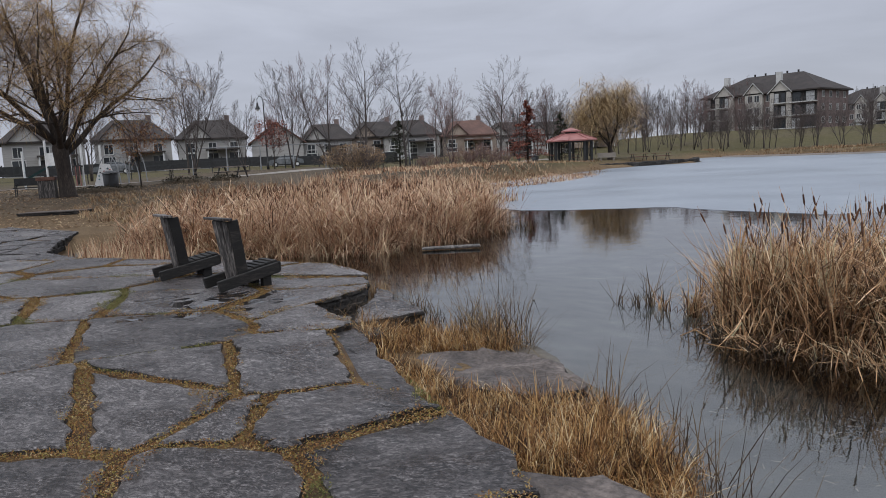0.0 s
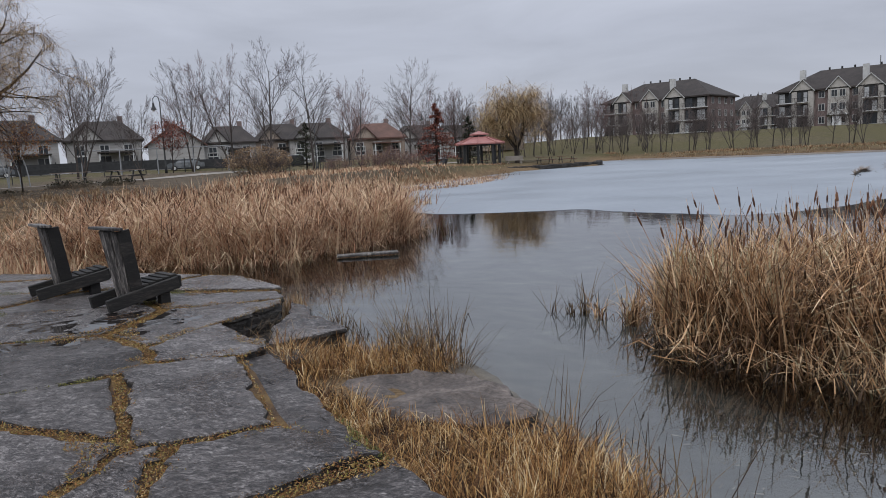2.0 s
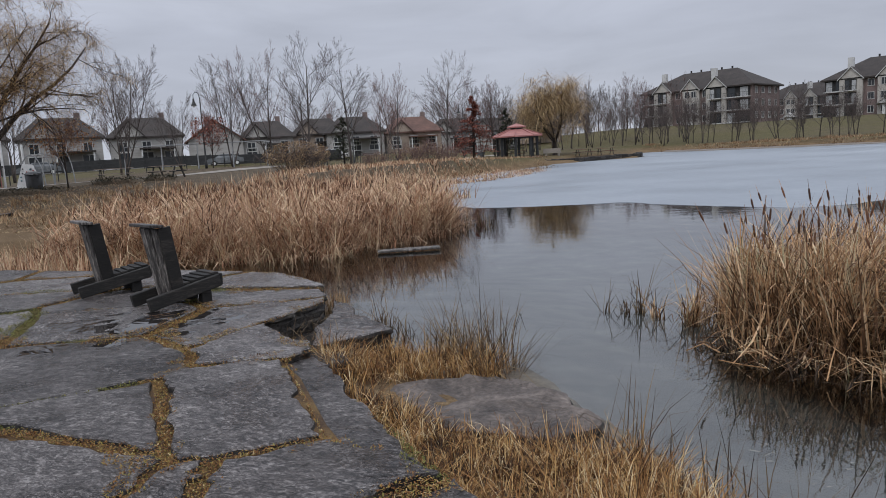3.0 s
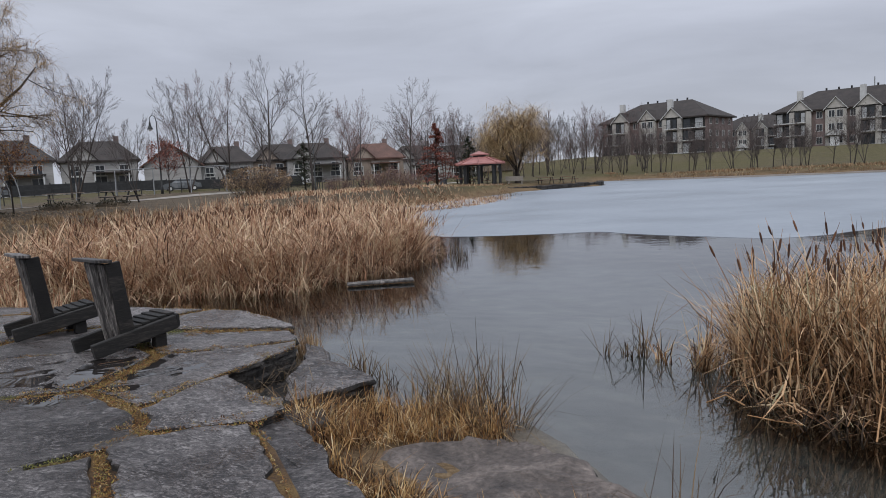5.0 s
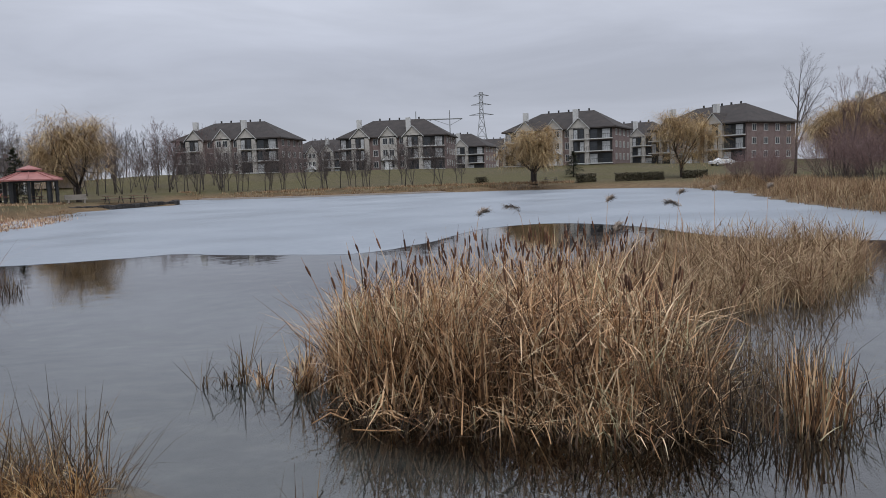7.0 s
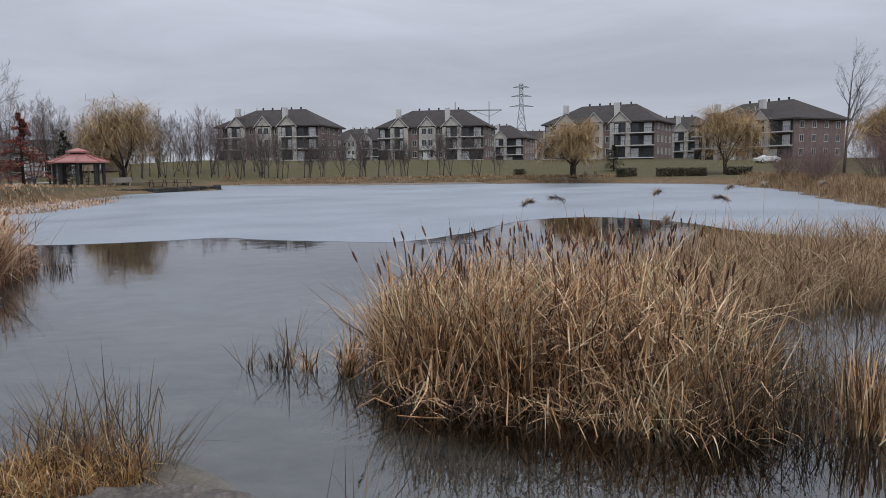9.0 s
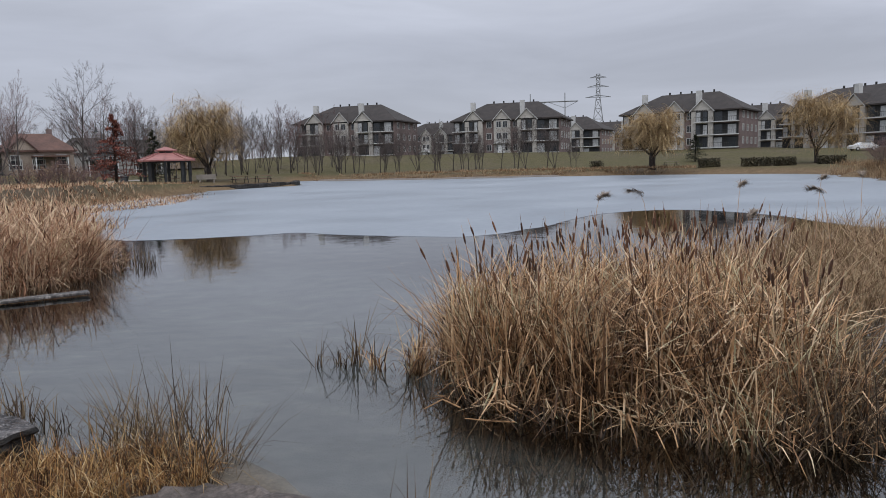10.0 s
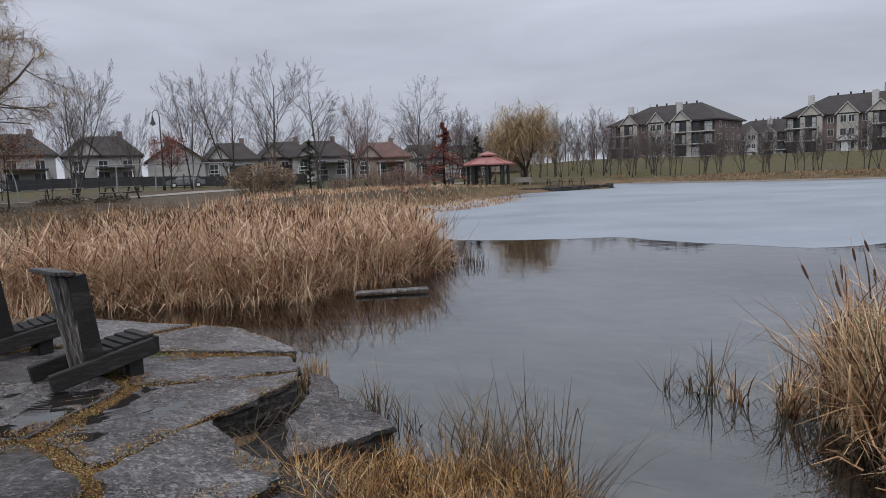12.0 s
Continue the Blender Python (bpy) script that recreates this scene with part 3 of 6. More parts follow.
def blades(name, base, heading, length, lean, droop, width, material, label, category, kink=None, parent=None):
    """Many narrow leaves in one mesh. lean: first tilt from upright; droop: how much it bends over on its way up (radians); kink: share broken over."""
    n, lv = len(base), 4
    cur, ang = base.copy(), lean.copy()
    pts = [cur.copy()]
    hx, hy = np.cos(heading), np.sin(heading)
    seg = length / (lv - 1)
    for i in range(lv - 1):
        st = np.stack([np.sin(ang) * hx, np.sin(ang) * hy, np.cos(ang)], 1) * seg[:, None]
        cur = cur + st
        pts.append(cur.copy())
        ang = ang + droop / (lv - 1)
        if kink is not None:
            ang = ang + kink * np.where(np.arange(n) % 3 == i, 1.1, 0.15)
            turn_ = np.where(kink > 0, np.sin(np.arange(n) * 2.7 + i) * 0.7, 0.0)
            hx, hy = hx * np.cos(turn_) - hy * np.sin(turn_), hx * np.sin(turn_) + hy * np.cos(turn_)
    side = np.stack([-np.sin(heading), np.cos(heading), np.zeros(n)], 1)
    verts = np.empty((n, lv, 2, 3))
    for i in range(lv):
        w = (width * (1.0, 0.95, 0.7, 0.12)[i] / 2)[:, None]
        verts[:, i, 0], verts[:, i, 1] = pts[i] - side * w, pts[i] + side * w
    o = (np.arange(n) * lv * 2)[:, None]
    faces = np.concatenate([np.stack([o[:, 0] + 2 * i, o[:, 0] + 2 * i + 1, o[:, 0] + 2 * i + 3, o[:, 0] + 2 * i + 2], 1) for i in range(lv - 1)])
    me = bpy.data.meshes.new(name)
    me.from_pydata(verts.reshape(-1, 3).tolist(), [], faces.tolist())
    me.materials.append(material)
    ob = new(name, me)
    if parent is not None:
        ob.parent = parent
        return tagged(ob, label, kind="stuff") if label else ob
    return tagged(ob, label, category, kind="stuff")


rng = np.random.default_rng(7)


def scatter(poly, n, soft=0.0):
    """n random points in a polygon."""
    xs, ys = [p[0] for p in poly], [p[1] for p in poly]
    got = np.zeros((0, 2))
    while len(got) < n:
        q = rng.uniform((min(xs), min(ys)), (max(xs), max(ys)), (4 * n, 2))
        got = np.concatenate([got, q[inside(q[:, 0], q[:, 1], poly)]])
    return got[:n]


def stand(name, poly, n, tall, width, material, label, category, lean=0.22, droop=0.5, broken=0.3, foot=None, parent=None, ragged=0.35, clump=0.45, size=0.35, per=14, dip=None):
    """Tussocks of leaves: each tussock leans its own way and fans out; leaves are stiff, arching or broken over."""
    m = max(3, n // per)
    c = scatter(poly, m)
    which = rng.integers(0, m, n)
    off = rng.normal(0, 0.3 * size, (n, 2)) * (1.25 - 0.6 * clump)
    q = c[which] + off
    z = np.maximum(height(q[:, 0], q[:, 1]), WATER - 0.08) if foot is None else np.full(n, foot)
    patch = np.array([noise.noise((x * 0.9, y * 0.9, 1.7)) for x, y in c])
    grow = np.clip((1 + ragged * patch) * rng.normal(1, 0.13, m), 0.45, 1.35)
    if dip is not None:
        grow = grow * dip(c[:, 0], c[:, 1])
    ln = tall * grow[which] * rng.choice((1.0, 0.93, 0.75, 0.5), n, p=(0.35, 0.3, 0.22, 0.13)) * rng.uniform(0.88, 1.1, n)
    tilt = rng.normal(0, 0.6 * lean, (m, 2))[which] + off / size * lean * 0.7 + rng.normal(0, 0.8 * lean, (n, 2))
    kink = np.where(rng.random(n) < broken, rng.uniform(0.5, 2.4, n), 0.0)
    bend = np.where(rng.random(n) < 0.45, 0.15, 1.15) * np.abs(rng.normal(0, droop, n))
    return blades(name, np.column_stack([q, z]), np.arctan2(tilt[:, 1], tilt[:, 0]), ln, np.arctan(np.hypot(tilt[:, 0], tilt[:, 1])), bend, width * rng.uniform(0.55, 1.35, n), material, label, category, kink, parent)


def tangle(name, poly, n, zlo, zhi, length, width, material, parent):
    """Broken leaves lying across the others, at all heights of the stand."""
    q = scatter(poly, n)
    ob = blades(name, np.column_stack([q, rng.uniform(zlo, zhi, n)]), rng.uniform(0, 6.28, n), length * rng.uniform(0.4, 1.2, n), rng.uniform(0.6, 1.7, n), rng.uniform(-0.2, 0.9, n), width * rng.uniform(0.6, 1.3, n), material, "", "", None, parent)
    return tagged(ob, kind="stuff")


# cattail bed across the inlet
BED = smooth_line([(-7.6, 17.2), (-4.6, 17.0), (-2.6, 16.8), (-1.5, 16.9), (-0.7, 18.1), (0.6, 19.2), (1.3, 21.0), (1.3, 24.0), (1.0, 28.0), (-0.5, 30.0), (-6.0, 29.0), (-7.4, 22.5)], 4)
BED_BACK = smooth_line([(-6.5, 27.0), (0.8, 28.0), (1.3, 30.5), (3.2, 33.2), (1.0, 38.0), (2.5, 42.0), (-6.0, 42.0), (-8.0, 34.0)], 4)
BED_FAR = smooth_line([(-6.0, 41.0), (2.2, 41.0), (3.8, 45.5), (8.0, 50.5), (12.2, 60.5), (9.0, 64.0), (0.0, 58.0), (-7.0, 48.0)], 4)
bed = thing("cattail_bed", "tall dry tan cattail bed standing in shallow water", "cattails", kind="stuff")
stand("leaves", BED, 20000, 1.62, 0.017, M_CATTAIL, "tangled tan cattail leaves", "", 0.6, 1.9, 0.6, parent=bed, size=0.5, per=34)
# short near-black stems paint the shade low in the bed
stand("sheaths", BED, 3500, 0.5, 0.014, M_SHADESTEM, "dark rotting stem bases that put shade into the bed's foot", "", 0.3, 0.5, 0.3, parent=bed)
front = smooth_line([(-7.8, 16.9), (-7.0, 17.2), (-4.4, 16.9), (-2.6, 16.6), (-1.5, 16.6), (-0.6, 17.9), (0.8, 19.1), (1.4, 21.0), (0.9, 21.5), (0.2, 19.6), (-0.9, 17.7), (-2.6, 17.6), (-5.0, 17.9), (-7.6, 18.0)], 3)
stand("fallen_leaves", front, 6500, 1.1, 0.018, M_CATTAIL, "", "", 0.7, 1.8, 0.5, parent=bed, size=0.5, per=34)
tangle("bent_leaves", BED, 9000, 0.05, 0.72, 0.8, 0.018, M_CATTAIL, bed)
tangle("bent_leaves", front, 3000, -0.35, 0.4, 0.8, 0.018, M_CATTAIL, bed)
rear = thing("reed_bed", "far tan reed bed reaching along the ice", "reeds", kind="stuff")
stand("leaves", BED_FAR, 9000, 0.32, 0.05, M_CATTAIL, "", "", 0.4, 0.8, 0.35, parent=rear, size=0.9)
stand("leaves", BED_BACK, 10000, 0.7, 0.032, M_CATTAIL, "dry orange-tan reed leaves", "", 0.25, 0.7, 0.35, parent=rear, size=0.9)
edgeband = [(-8.7, 16.1), (-7.2, 15.4), (-5.8, 15.6), (-6.4, 17.6), (-7.6, 21.0), (-9.3, 22.6), (-9.6, 19.4)]
stand("shore_reeds", edgeband, 2400, 0.62, 0.02, M_CATTAIL, "short tan reeds at the edge of the paving", "reeds", 0.2, 0.4, 0.2)


def heads(name, poly, n, zlo, zhi, material, label, category, parent=None, r=0.013, ln=0.16):
    """Cattail spikes: a stalk and a velvety head on each."""
    s, st = Soup(), Soup()
    for x, y in scatter(poly, n):
        zb = max(ground_z(x, y), WATER - 0.05)
        top = rng.uniform(zlo, zhi)
        a, b = rng.normal(0.06, 0.2, 2)
        px, py = x + a * (top - zb), y + b * (top - zb)
        L = ln * rng.uniform(0.75, 1.2)
        st.tube([(x, y, zb), (px, py, top)], [0.006, 0.004], 3, False)
        d = Vector((a, b, 1)).normalized()
        p = Vector((px, py, top))
        s.tube([p - d * 0.01, p + d * 0.02, p + d * (L * 0.5), p + d * (L - 0.02), p + d * L], [r * 0.4, r, r * 1.1, r, r * 0.35], 6)
        st.tube([p + d * L, p + d * (L + 0.1)], [0.003, 0.002], 3, False)
    ob = part(name, s, material, parent, label, smooth=True)
    tagged(ob, kind="stuff")
    part("stalks", st, M_CATTAIL, parent)
    return ob


heads("cattail_heads", BED, 260, 0.45, 0.85, M_HEAD, "dark brown cattail heads", "", bed, 0.013, 0.17)
heads("cattail_heads", smooth_line([(-8, 20), (-3, 19.5), (-1, 21), (-2, 27), (-8, 27)], 2), 330, 0.6, 0.9, M_HEAD, "dark brown cattail heads", "", bed, 0.014, 0.18)

# cattail island beside the paving
ISLE = smooth_line([(3.5, 8.5), (3.6, 7.9), (3.95, 7.1), (4.4, 6.45), (4.95, 6.05), (5.5, 5.9), (6.3, 6.7), (7.2, 8.0), (7.6, 9.4), (6.6, 10.3), (5.2, 10.4), (4.3, 10.0), (3.7, 9.3)], 4)
ISLE_BACK = smooth_line([(6.8, 8.3), (8.9, 7.9), (11.5, 7.3), (15.7, 8.2), (19.0, 10.0), (17.0, 12.2), (13.0, 12.0), (9.5, 11.2), (7.0, 10.4)], 4)
isle = thing("cattail_island", "dense tan cattail clump rising out of the water", "cattails", kind="stuff")


def gap(x, y):
    """The stand is thin and low along one lane, and lower at its wet front."""
    lane = 1 - 0.42 * np.exp(-((x - y + 3.0) / 0.28) ** 2)
    side = np.clip(1.0 - 0.3 * (x - 6.0 + 0.5 * (6.8 - y)), 0.6, 1.0)
    return lane * side * np.clip(0.72 + 0.22 * (y - 5.9 + 0.45 * (x - 5.0)), 0.6, 1.0)


tangle("bent_leaves", ISLE, 4000, -0.35, 0.4, 0.7, 0.014, M_ISLE, isle)
stand("leaves", ISLE, 7600, 1.24, 0.016, M_ISLE, "bent and broken tan cattail leaves", "", 0.38, 0.9, 0.6, WATER - 0.06, isle, size=0.36, per=34, dip=gap)
# the clump's inner shade, painted with dark stems too
stand("sheaths", ISLE, 800, 0.5, 0.012, M_SHADESTEM, "dark wet stem bases that put shade into the clump's foot", "", 0.35, 0.5, 0.3, WATER - 0.06, isle)
ISLE_LEFT = smooth_line([(3.45, 8.5), (3.5, 7.9), (3.85, 7.3), (4.2, 7.5), (4.3, 8.4), (4.4, 9.6), (3.8, 9.4)], 3)
stand("tall_leaves", ISLE_LEFT, 2300, 1.22, 0.017, M_ISLE, "", "", 0.26, 0.5, 0.5, WATER - 0.06, isle, size=0.36, per=34)
skirt = smooth_line([(3.35, 8.4), (3.4, 7.8), (3.85, 6.9), (4.25, 6.1), (4.9, 5.7), (5.6, 5.75), (5.4, 6.2), (4.6, 6.5), (3.9, 7.2), (3.4, 8.2)], 3)
stand("fallen_leaves", skirt, 750, 0.7, 0.013, M_ISLE, "", "", 0.75, 0.9, 0.6, WATER - 0.05, isle)
drift = smooth_line([(2.9, 8.5), (3.0, 7.7), (3.5, 6.6), (4.1, 5.7), (4.9, 5.0), (5.8, 4.5), (6.8, 4.9), (6.4, 6.2), (5.0, 6.4), (4.2, 7.0), (3.6, 8.2)], 3)
# dark sunken stalks add to the reflection painted under the reeds
tangle("sunken_stalks", drift, 700, WATER - 0.16, WATER - 0.03, 0.4, 0.014, M_SHADESTEM, isle)
tangle("floating_stalks", drift, 150, WATER - 0.01, WATER + 0.06, 0.5, 0.011, M_ISLE, isle)
stand("stubble", drift, 300, 0.3, 0.011, M_SHADESTEM, "", "", 0.45, 0.7, 0.5, WATER - 0.05, isle, size=0.2, per=9)
isle2 = thing("reed_fringe", "lower straw-coloured reed fringe running out behind the island", "reeds", kind="stuff")
stand("leaves", ISLE_BACK, 9500, 1.0, 0.014, M_WEED, "matted straw-coloured leaves", "", 0.42, 0.95, 0.7, WATER - 0.06, isle2)
tangle("bent_leaves", ISLE_BACK, 2200, -0.3, 0.25, 0.6, 0.015, M_WEED, isle2)
heads("cattail_heads", ISLE, 95, 0.4, 0.78, M_HEAD, "dark brown cattail heads", "", isle, 0.011, 0.13)
heads("cattail_heads", [(4.3, 8.4), (4.7, 8.3), (4.9, 9.1), (4.4, 9.2)], 7, 0.72, 0.95, M_HEAD, "", "", isle, 0.011, 0.12)
heads("cattail_heads", [(5.2, 8.0), (8.5, 8.2), (9.5, 10.2), (5.6, 10)], 90, 0.55, 0.84, M_HEAD, "", "", isle, 0.011, 0.13)
DARKFOOT = smooth_line([(4.8, 5.4), (5.6, 4.8), (6.6, 5.0), (7.6, 6.4), (7.2, 7.6), (6.0, 6.6), (5.4, 6.0)], 3)
sparse = thing("thin_sedge", "thin dark bent sedge stems in the shallow water", "sedge", kind="stuff")
stand("stems", DARKFOOT, 1100, 0.8, 0.008, M_DARKSEDGE, "", "", 0.4, 0.9, 0.5, WATER - 0.05, sparse)
stand("stems", smooth_line([(4.5, 5.9), (5.4, 5.7), (6.3, 6.4), (6.6, 7.3), (5.5, 7.0)], 3), 700, 0.9, 0.011, M_DARKSEDGE, "", "", 0.4, 0.9, 0.6, WATER - 0.05, sparse)
stand("stems", [(5.35, 5.05), (5.75, 4.9), (5.85, 5.3), (5.5, 5.4)], 120, 0.75, 0.018, M_ISLE, "", "", 0.15, 0.2, 0.2, WATER - 0.05, sparse)
for x, y, r, n, tall, mt in ((3.2, 9.2, 0.1, 150, 0.72, M_ISLE), (3.4, 8.9, 0.12, 100, 0.66, M_ISLE), (2.86, 9.9, 0.08, 34, 0.6, M_DARKSEDGE), (2.62, 9.9, 0.14, 22, 0.34, M_DARKSEDGE), (2.4, 10.05, 0.1, 16, 0.4, M_DARKSEDGE), (2.95, 9.6, 0.12, 30, 0.4, M_ISLE)):
    ring = [(x + r * math.cos(a), y + r * math.sin(a)) for a in np.linspace(0, 2 * math.pi, 9)[:-1]]
    stand("reed_tuft", ring, n, tall, 0.012, mt, "small broken reed tuft standing in the water", "reeds", 0.4, 0.8, 0.6, WATER - 0.04, size=0.1)

# plumes of common reed
for x, y, z, a in ((7.32, 10.9, 1.08, 0.1), (7.9, 10.5, 1.14, 2.6), (10.13, 10.5, 1.17, 0.3), (9.6, 8.7, 1.13, 1.6), (12.6, 10.6, 1.2, 0.2), (14.0, 10.6, 1.22, 0.5), (8.2, 8.9, 0.85, 0.4), (16.0, 10.4, 1.2, 0.2)):
    reed = thing("plume_reed", "tall reed stalk with a drooping grey-brown seed plume", "reed", Matrix.Translation((x, y, 0)), "plumed reeds behind the island")
    dx, dy = math.cos(a), math.sin(a)
    stem = [(-0.25 * dx, -0.25 * dy, WATER - 0.05), (-0.12 * dx, -0.12 * dy, 0.3), (0, 0, z - 0.12), (0.05 * dx, 0.05 * dy, z)]
    part("stalk", Soup().tube(stem, [0.006, 0.005, 0.004, 0.003], 4), M_CATTAIL, reed)
    n = 220
    u_ = rng.random(n)
    b = np.column_stack([np.outer(0.24 * u_, [dx, dy]) + rng.normal(0, 0.012, (n, 2)), z + 0.06 * np.sin(u_ * 2.4) + rng.normal(0, 0.012, n)])
    ob = blades("plume", b, a + rng.normal(0, 0.55, n), rng.uniform(0.08, 0.2, n), rng.uniform(0.9, 1.6, n), rng.uniform(0.4, 1.0, n), np.full(n, 0.01), M_PLUME, "", "", None, reed)

# ---- sedges between the stones and the water ----
stand("orange_sedge", smooth_line([(-1.0, 8.25), (-0.3, 8.72), (0.25, 8.5), (0.75, 8.0), (0.6, 7.5), (-0.2, 7.6), (-0.75, 7.3)], 3), 3600, 0.34, 0.0065, M_SEDGE, "orange-brown dry sedge at the foot of the slab", "sedge", 0.6, 1.4, 0.5, None, ragged=0.6, clump=0.7, size=0.16)
stand("orange_sedge", smooth_line([(-0.62, 6.9), (-0.36, 6.0), (-0.08, 5.3), (0.12, 4.8), (0.34, 4.42), (0.55, 4.2), (1.1, 4.15), (1.5, 4.0), (1.5, 4.9), (1.3, 5.7), (0.85, 5.85), (0.1, 6.3), (-0.4, 6.9)], 3), 7600, 0.32, 0.0065, M_SEDGE, "orange-brown dry sedge along the stone edge", "sedge", 0.65, 1.5, 0.5, None, ragged=0.6, clump=0.7, size=0.16)
# near-black blades stand in for shade down among the sedge
stand("dark_sedge", smooth_line([(-0.55, 6.9), (-0.1, 5.5), (0.4, 4.6), (1.1, 4.3), (1.4, 4.9), (1.2, 5.7), (0.1, 6.4)], 3), 1800, 0.2, 0.007, M_SHADESTEM, "dark rotting sedge bases that put shade between the fresher blades", "sedge", 0.6, 1.0, 0.5, None, size=0.2)
stand("pale_sedge", smooth_line([(0.35, 4.6), (0.9, 4.3), (1.4, 4.3), (1.3, 5.3), (0.6, 5.6)], 3), 1100, 0.36, 0.007, M_SEDGE, "straw-coloured sedge tussock by the water", "sedge", 0.45, 0.9, 0.4, None, size=0.2)
stand("dark_sedge", smooth_line([(0.2, 8.5), (0.5, 8.9), (0.85, 8.5), (0.95, 7.9), (0.7, 7.6), (0.45, 7.9)], 3), 420, 0.68, 0.0075, M_DARKSEDGE, "dark arching sedge stems standing in water", "sedge", 0.45, 1.6, 0.2, WATER - 0.02, clump=0.25, size=0.2)
stand("dark_sedge", [(-0.7, 10.0), (-0.3, 9.3), (0.2, 8.9), (0.3, 9.3), (-0.2, 9.9), (-0.6, 10.4)], 170, 0.38, 0.009, M_DARKSEDGE, "sparse dark sedge stems standing in water", "sedge", 0.4, 0.9, 0.4, WATER - 0.02, clump=0.2)
stand("dark_sedge", [(1.0, 6.2), (1.5, 6.0), (1.75, 4.6), (1.95, 3.6), (1.5, 4.0), (1.3, 5.5)], 170, 0.5, 0.007, M_DARKSEDGE, "sparse dark sedge stems standing in water", "sedge", 0.4, 0.8, 0.3, WATER - 0.02, clump=0.2)
stand("pale_sedge", [(-1.1, 10.3), (-0.85, 10.2), (-0.9, 10.9), (-1.35, 11.6), (-1.6, 11.6)], 300, 0.28, 0.01, M_WEED, "straw-coloured sedge behind the slab", "sedge", 0.3, 0.5, 0.2, WATER + 0.1, size=0.15)
stand("pale_sedge", [(-3.4, 12.95), (-2.4, 12.6), (-2.3, 12.8), (-3.4, 13.2)], 350, 0.22, 0.01, M_SEDGE, "short yellow sedge tuft behind the paving", "sedge", 0.4, 0.5, 0.2, -0.25, size=0.15)
stand("dark_sedge", [(1.3, 20.5), (2.2, 19.6), (2.6, 21.5), (1.8, 23.0)], 160, 0.45, 0.012, M_DARKSEDGE, "sparse dark stems off the cattail bed", "sedge", 0.2, 0.4, 0.2, WATER - 0.02)

# ---- flagstone paving ----
EDGE = [(-19, -5), (0.95, -5), (0.8, 0), (0.62, 2.6), (0.5, 3.6), (0.44, 4.08), (0.26, 4.4), (0.08, 4.75), (-0.12, 5.22), (-0.39, 5.94), (-0.69, 6.98), (-1.04, 7.8),
        (-1.2, 7.9), (-1.28, 8.06), (-1.61, 8.74), (-1.06, 9.62), (-1.1, 10.2), (-1.2, 10.75), (-1.5, 11.35), (-2.0, 12.1), (-2.9, 12.5), (-4.1, 13.2), (-5.2, 13.6), (-7.5, 14.5),
        (-9.0, 15.9), (-10.0, 18.2), (-11.2, 21.5), (-15, 24.3), (-19, 25)]
# centre and pull of each flagstone; the stones meet along the lines where the pulls balance
CENTRES = [(-2.75, 3.45, 0.36), (-1.17, 3.86, -0.23), (-0.31, 4.24, -0.14), (-2.84, 4.98, 0.04), (-2.33, 5.23, 0.07), (-1.21, 4.88, -0.27), (-0.75, 4.9, -0.01), (-2.2, 5.48, -0.14),
           (-1.05, 5.88, -0.07), (-4.87, 7.29, 0.32), (-3.3, 7.92, -0.16), (-1.42, 8.71, -0.26), (-4.96, 9.06, -0.1), (-3.4, 9.42, 0.36), (-1.99, 9.08, -0.02), (0.44, 6.31, 1.47),
           (-5.85, 8.66, 0.13), (-5.89, 11.3, 0.0), (-2.13, 10.38, -0.17), (-1.86, 11.29, -0.05), (-5.83, 12.25, 0.14), (-3.45, 9.96, -0.09)]
for x in np.arange(-18.4, 1.2, 1.25):
    for y in np.arange(-4.4, 24.6, 1.15):
        c = (x + rng.uniform(-0.35, 0.35), y + rng.uniform(-0.3, 0.3), 0.0)
        if not (c[0] > -0.62 * c[1] - 1.2 and 2.7 < c[1] < 13.0):
            CENTRES.append(c)


def cut(poly, nx_, ny_, d):
    """The part of a polygon where nx*x + ny*y <= d."""
    out = []
    for i, p in enumerate(poly):
        q = poly[(i + 1) % len(poly)]
        a, b = p[0] * nx_ + p[1] * ny_ - d, q[0] * nx_ + q[1] * ny_ - d
        if a <= 0:
            out.append(p)
        if (a < 0) != (b < 0) and a != b:
            u = a / (a - b)
            out.append((p[0] + (q[0] - p[0]) * u, p[1] + (q[1] - p[1]) * u))
    return out


def cell(i, joint):
    x, y, pull = CENTRES[i]
    poly = EDGE
    near = sorted(range(len(CENTRES)), key=lambda k: math.hypot(CENTRES[k][0] - x, CENTRES[k][1] - y))[1:26]
    for k in near:
        x2, y2, pull2 = CENTRES[k]
        a, b = x2 - x, y2 - y
        L = math.hypot(a, b)
        wide = joint * (0.45 + 1.0 * abs(math.sin(12.9 * (i + k) + 3.1 * i * k)))
        if 15 in (i, k):  # the lower edge slab has only cracked away
            wide = 0.02
        poly = cut(poly, a / L, b / L, (x2 * x2 + y2 * y2 - x * x - y * y + pull - pull2) / (2 * L) - wide / 2)
        if len(poly) < 3:
            return None
    return poly


def ragged(poly, step, amp, seed):
    out = []
    for i, p in enumerate(poly):
        q = poly[(i + 1) % len(poly)]
        n = max(1, int(math.hypot(q[0] - p[0], q[1] - p[1]) / step))
        for j in range(n):
            u = j / n
            x, y = p[0] + (q[0] - p[0]) * u, p[1] + (q[1] - p[1]) * u
            out.append((x + amp * noise.noise((x * 3.1, y * 3.1, seed)) + 0.5 * amp * noise.noise((x * 11, y * 11, seed)),
                        y + amp * noise.noise((x * 3.1, y * 3.1, seed + 5)) + 0.5 * amp * noise.noise((x * 11, y * 11, seed + 5))))
    return out


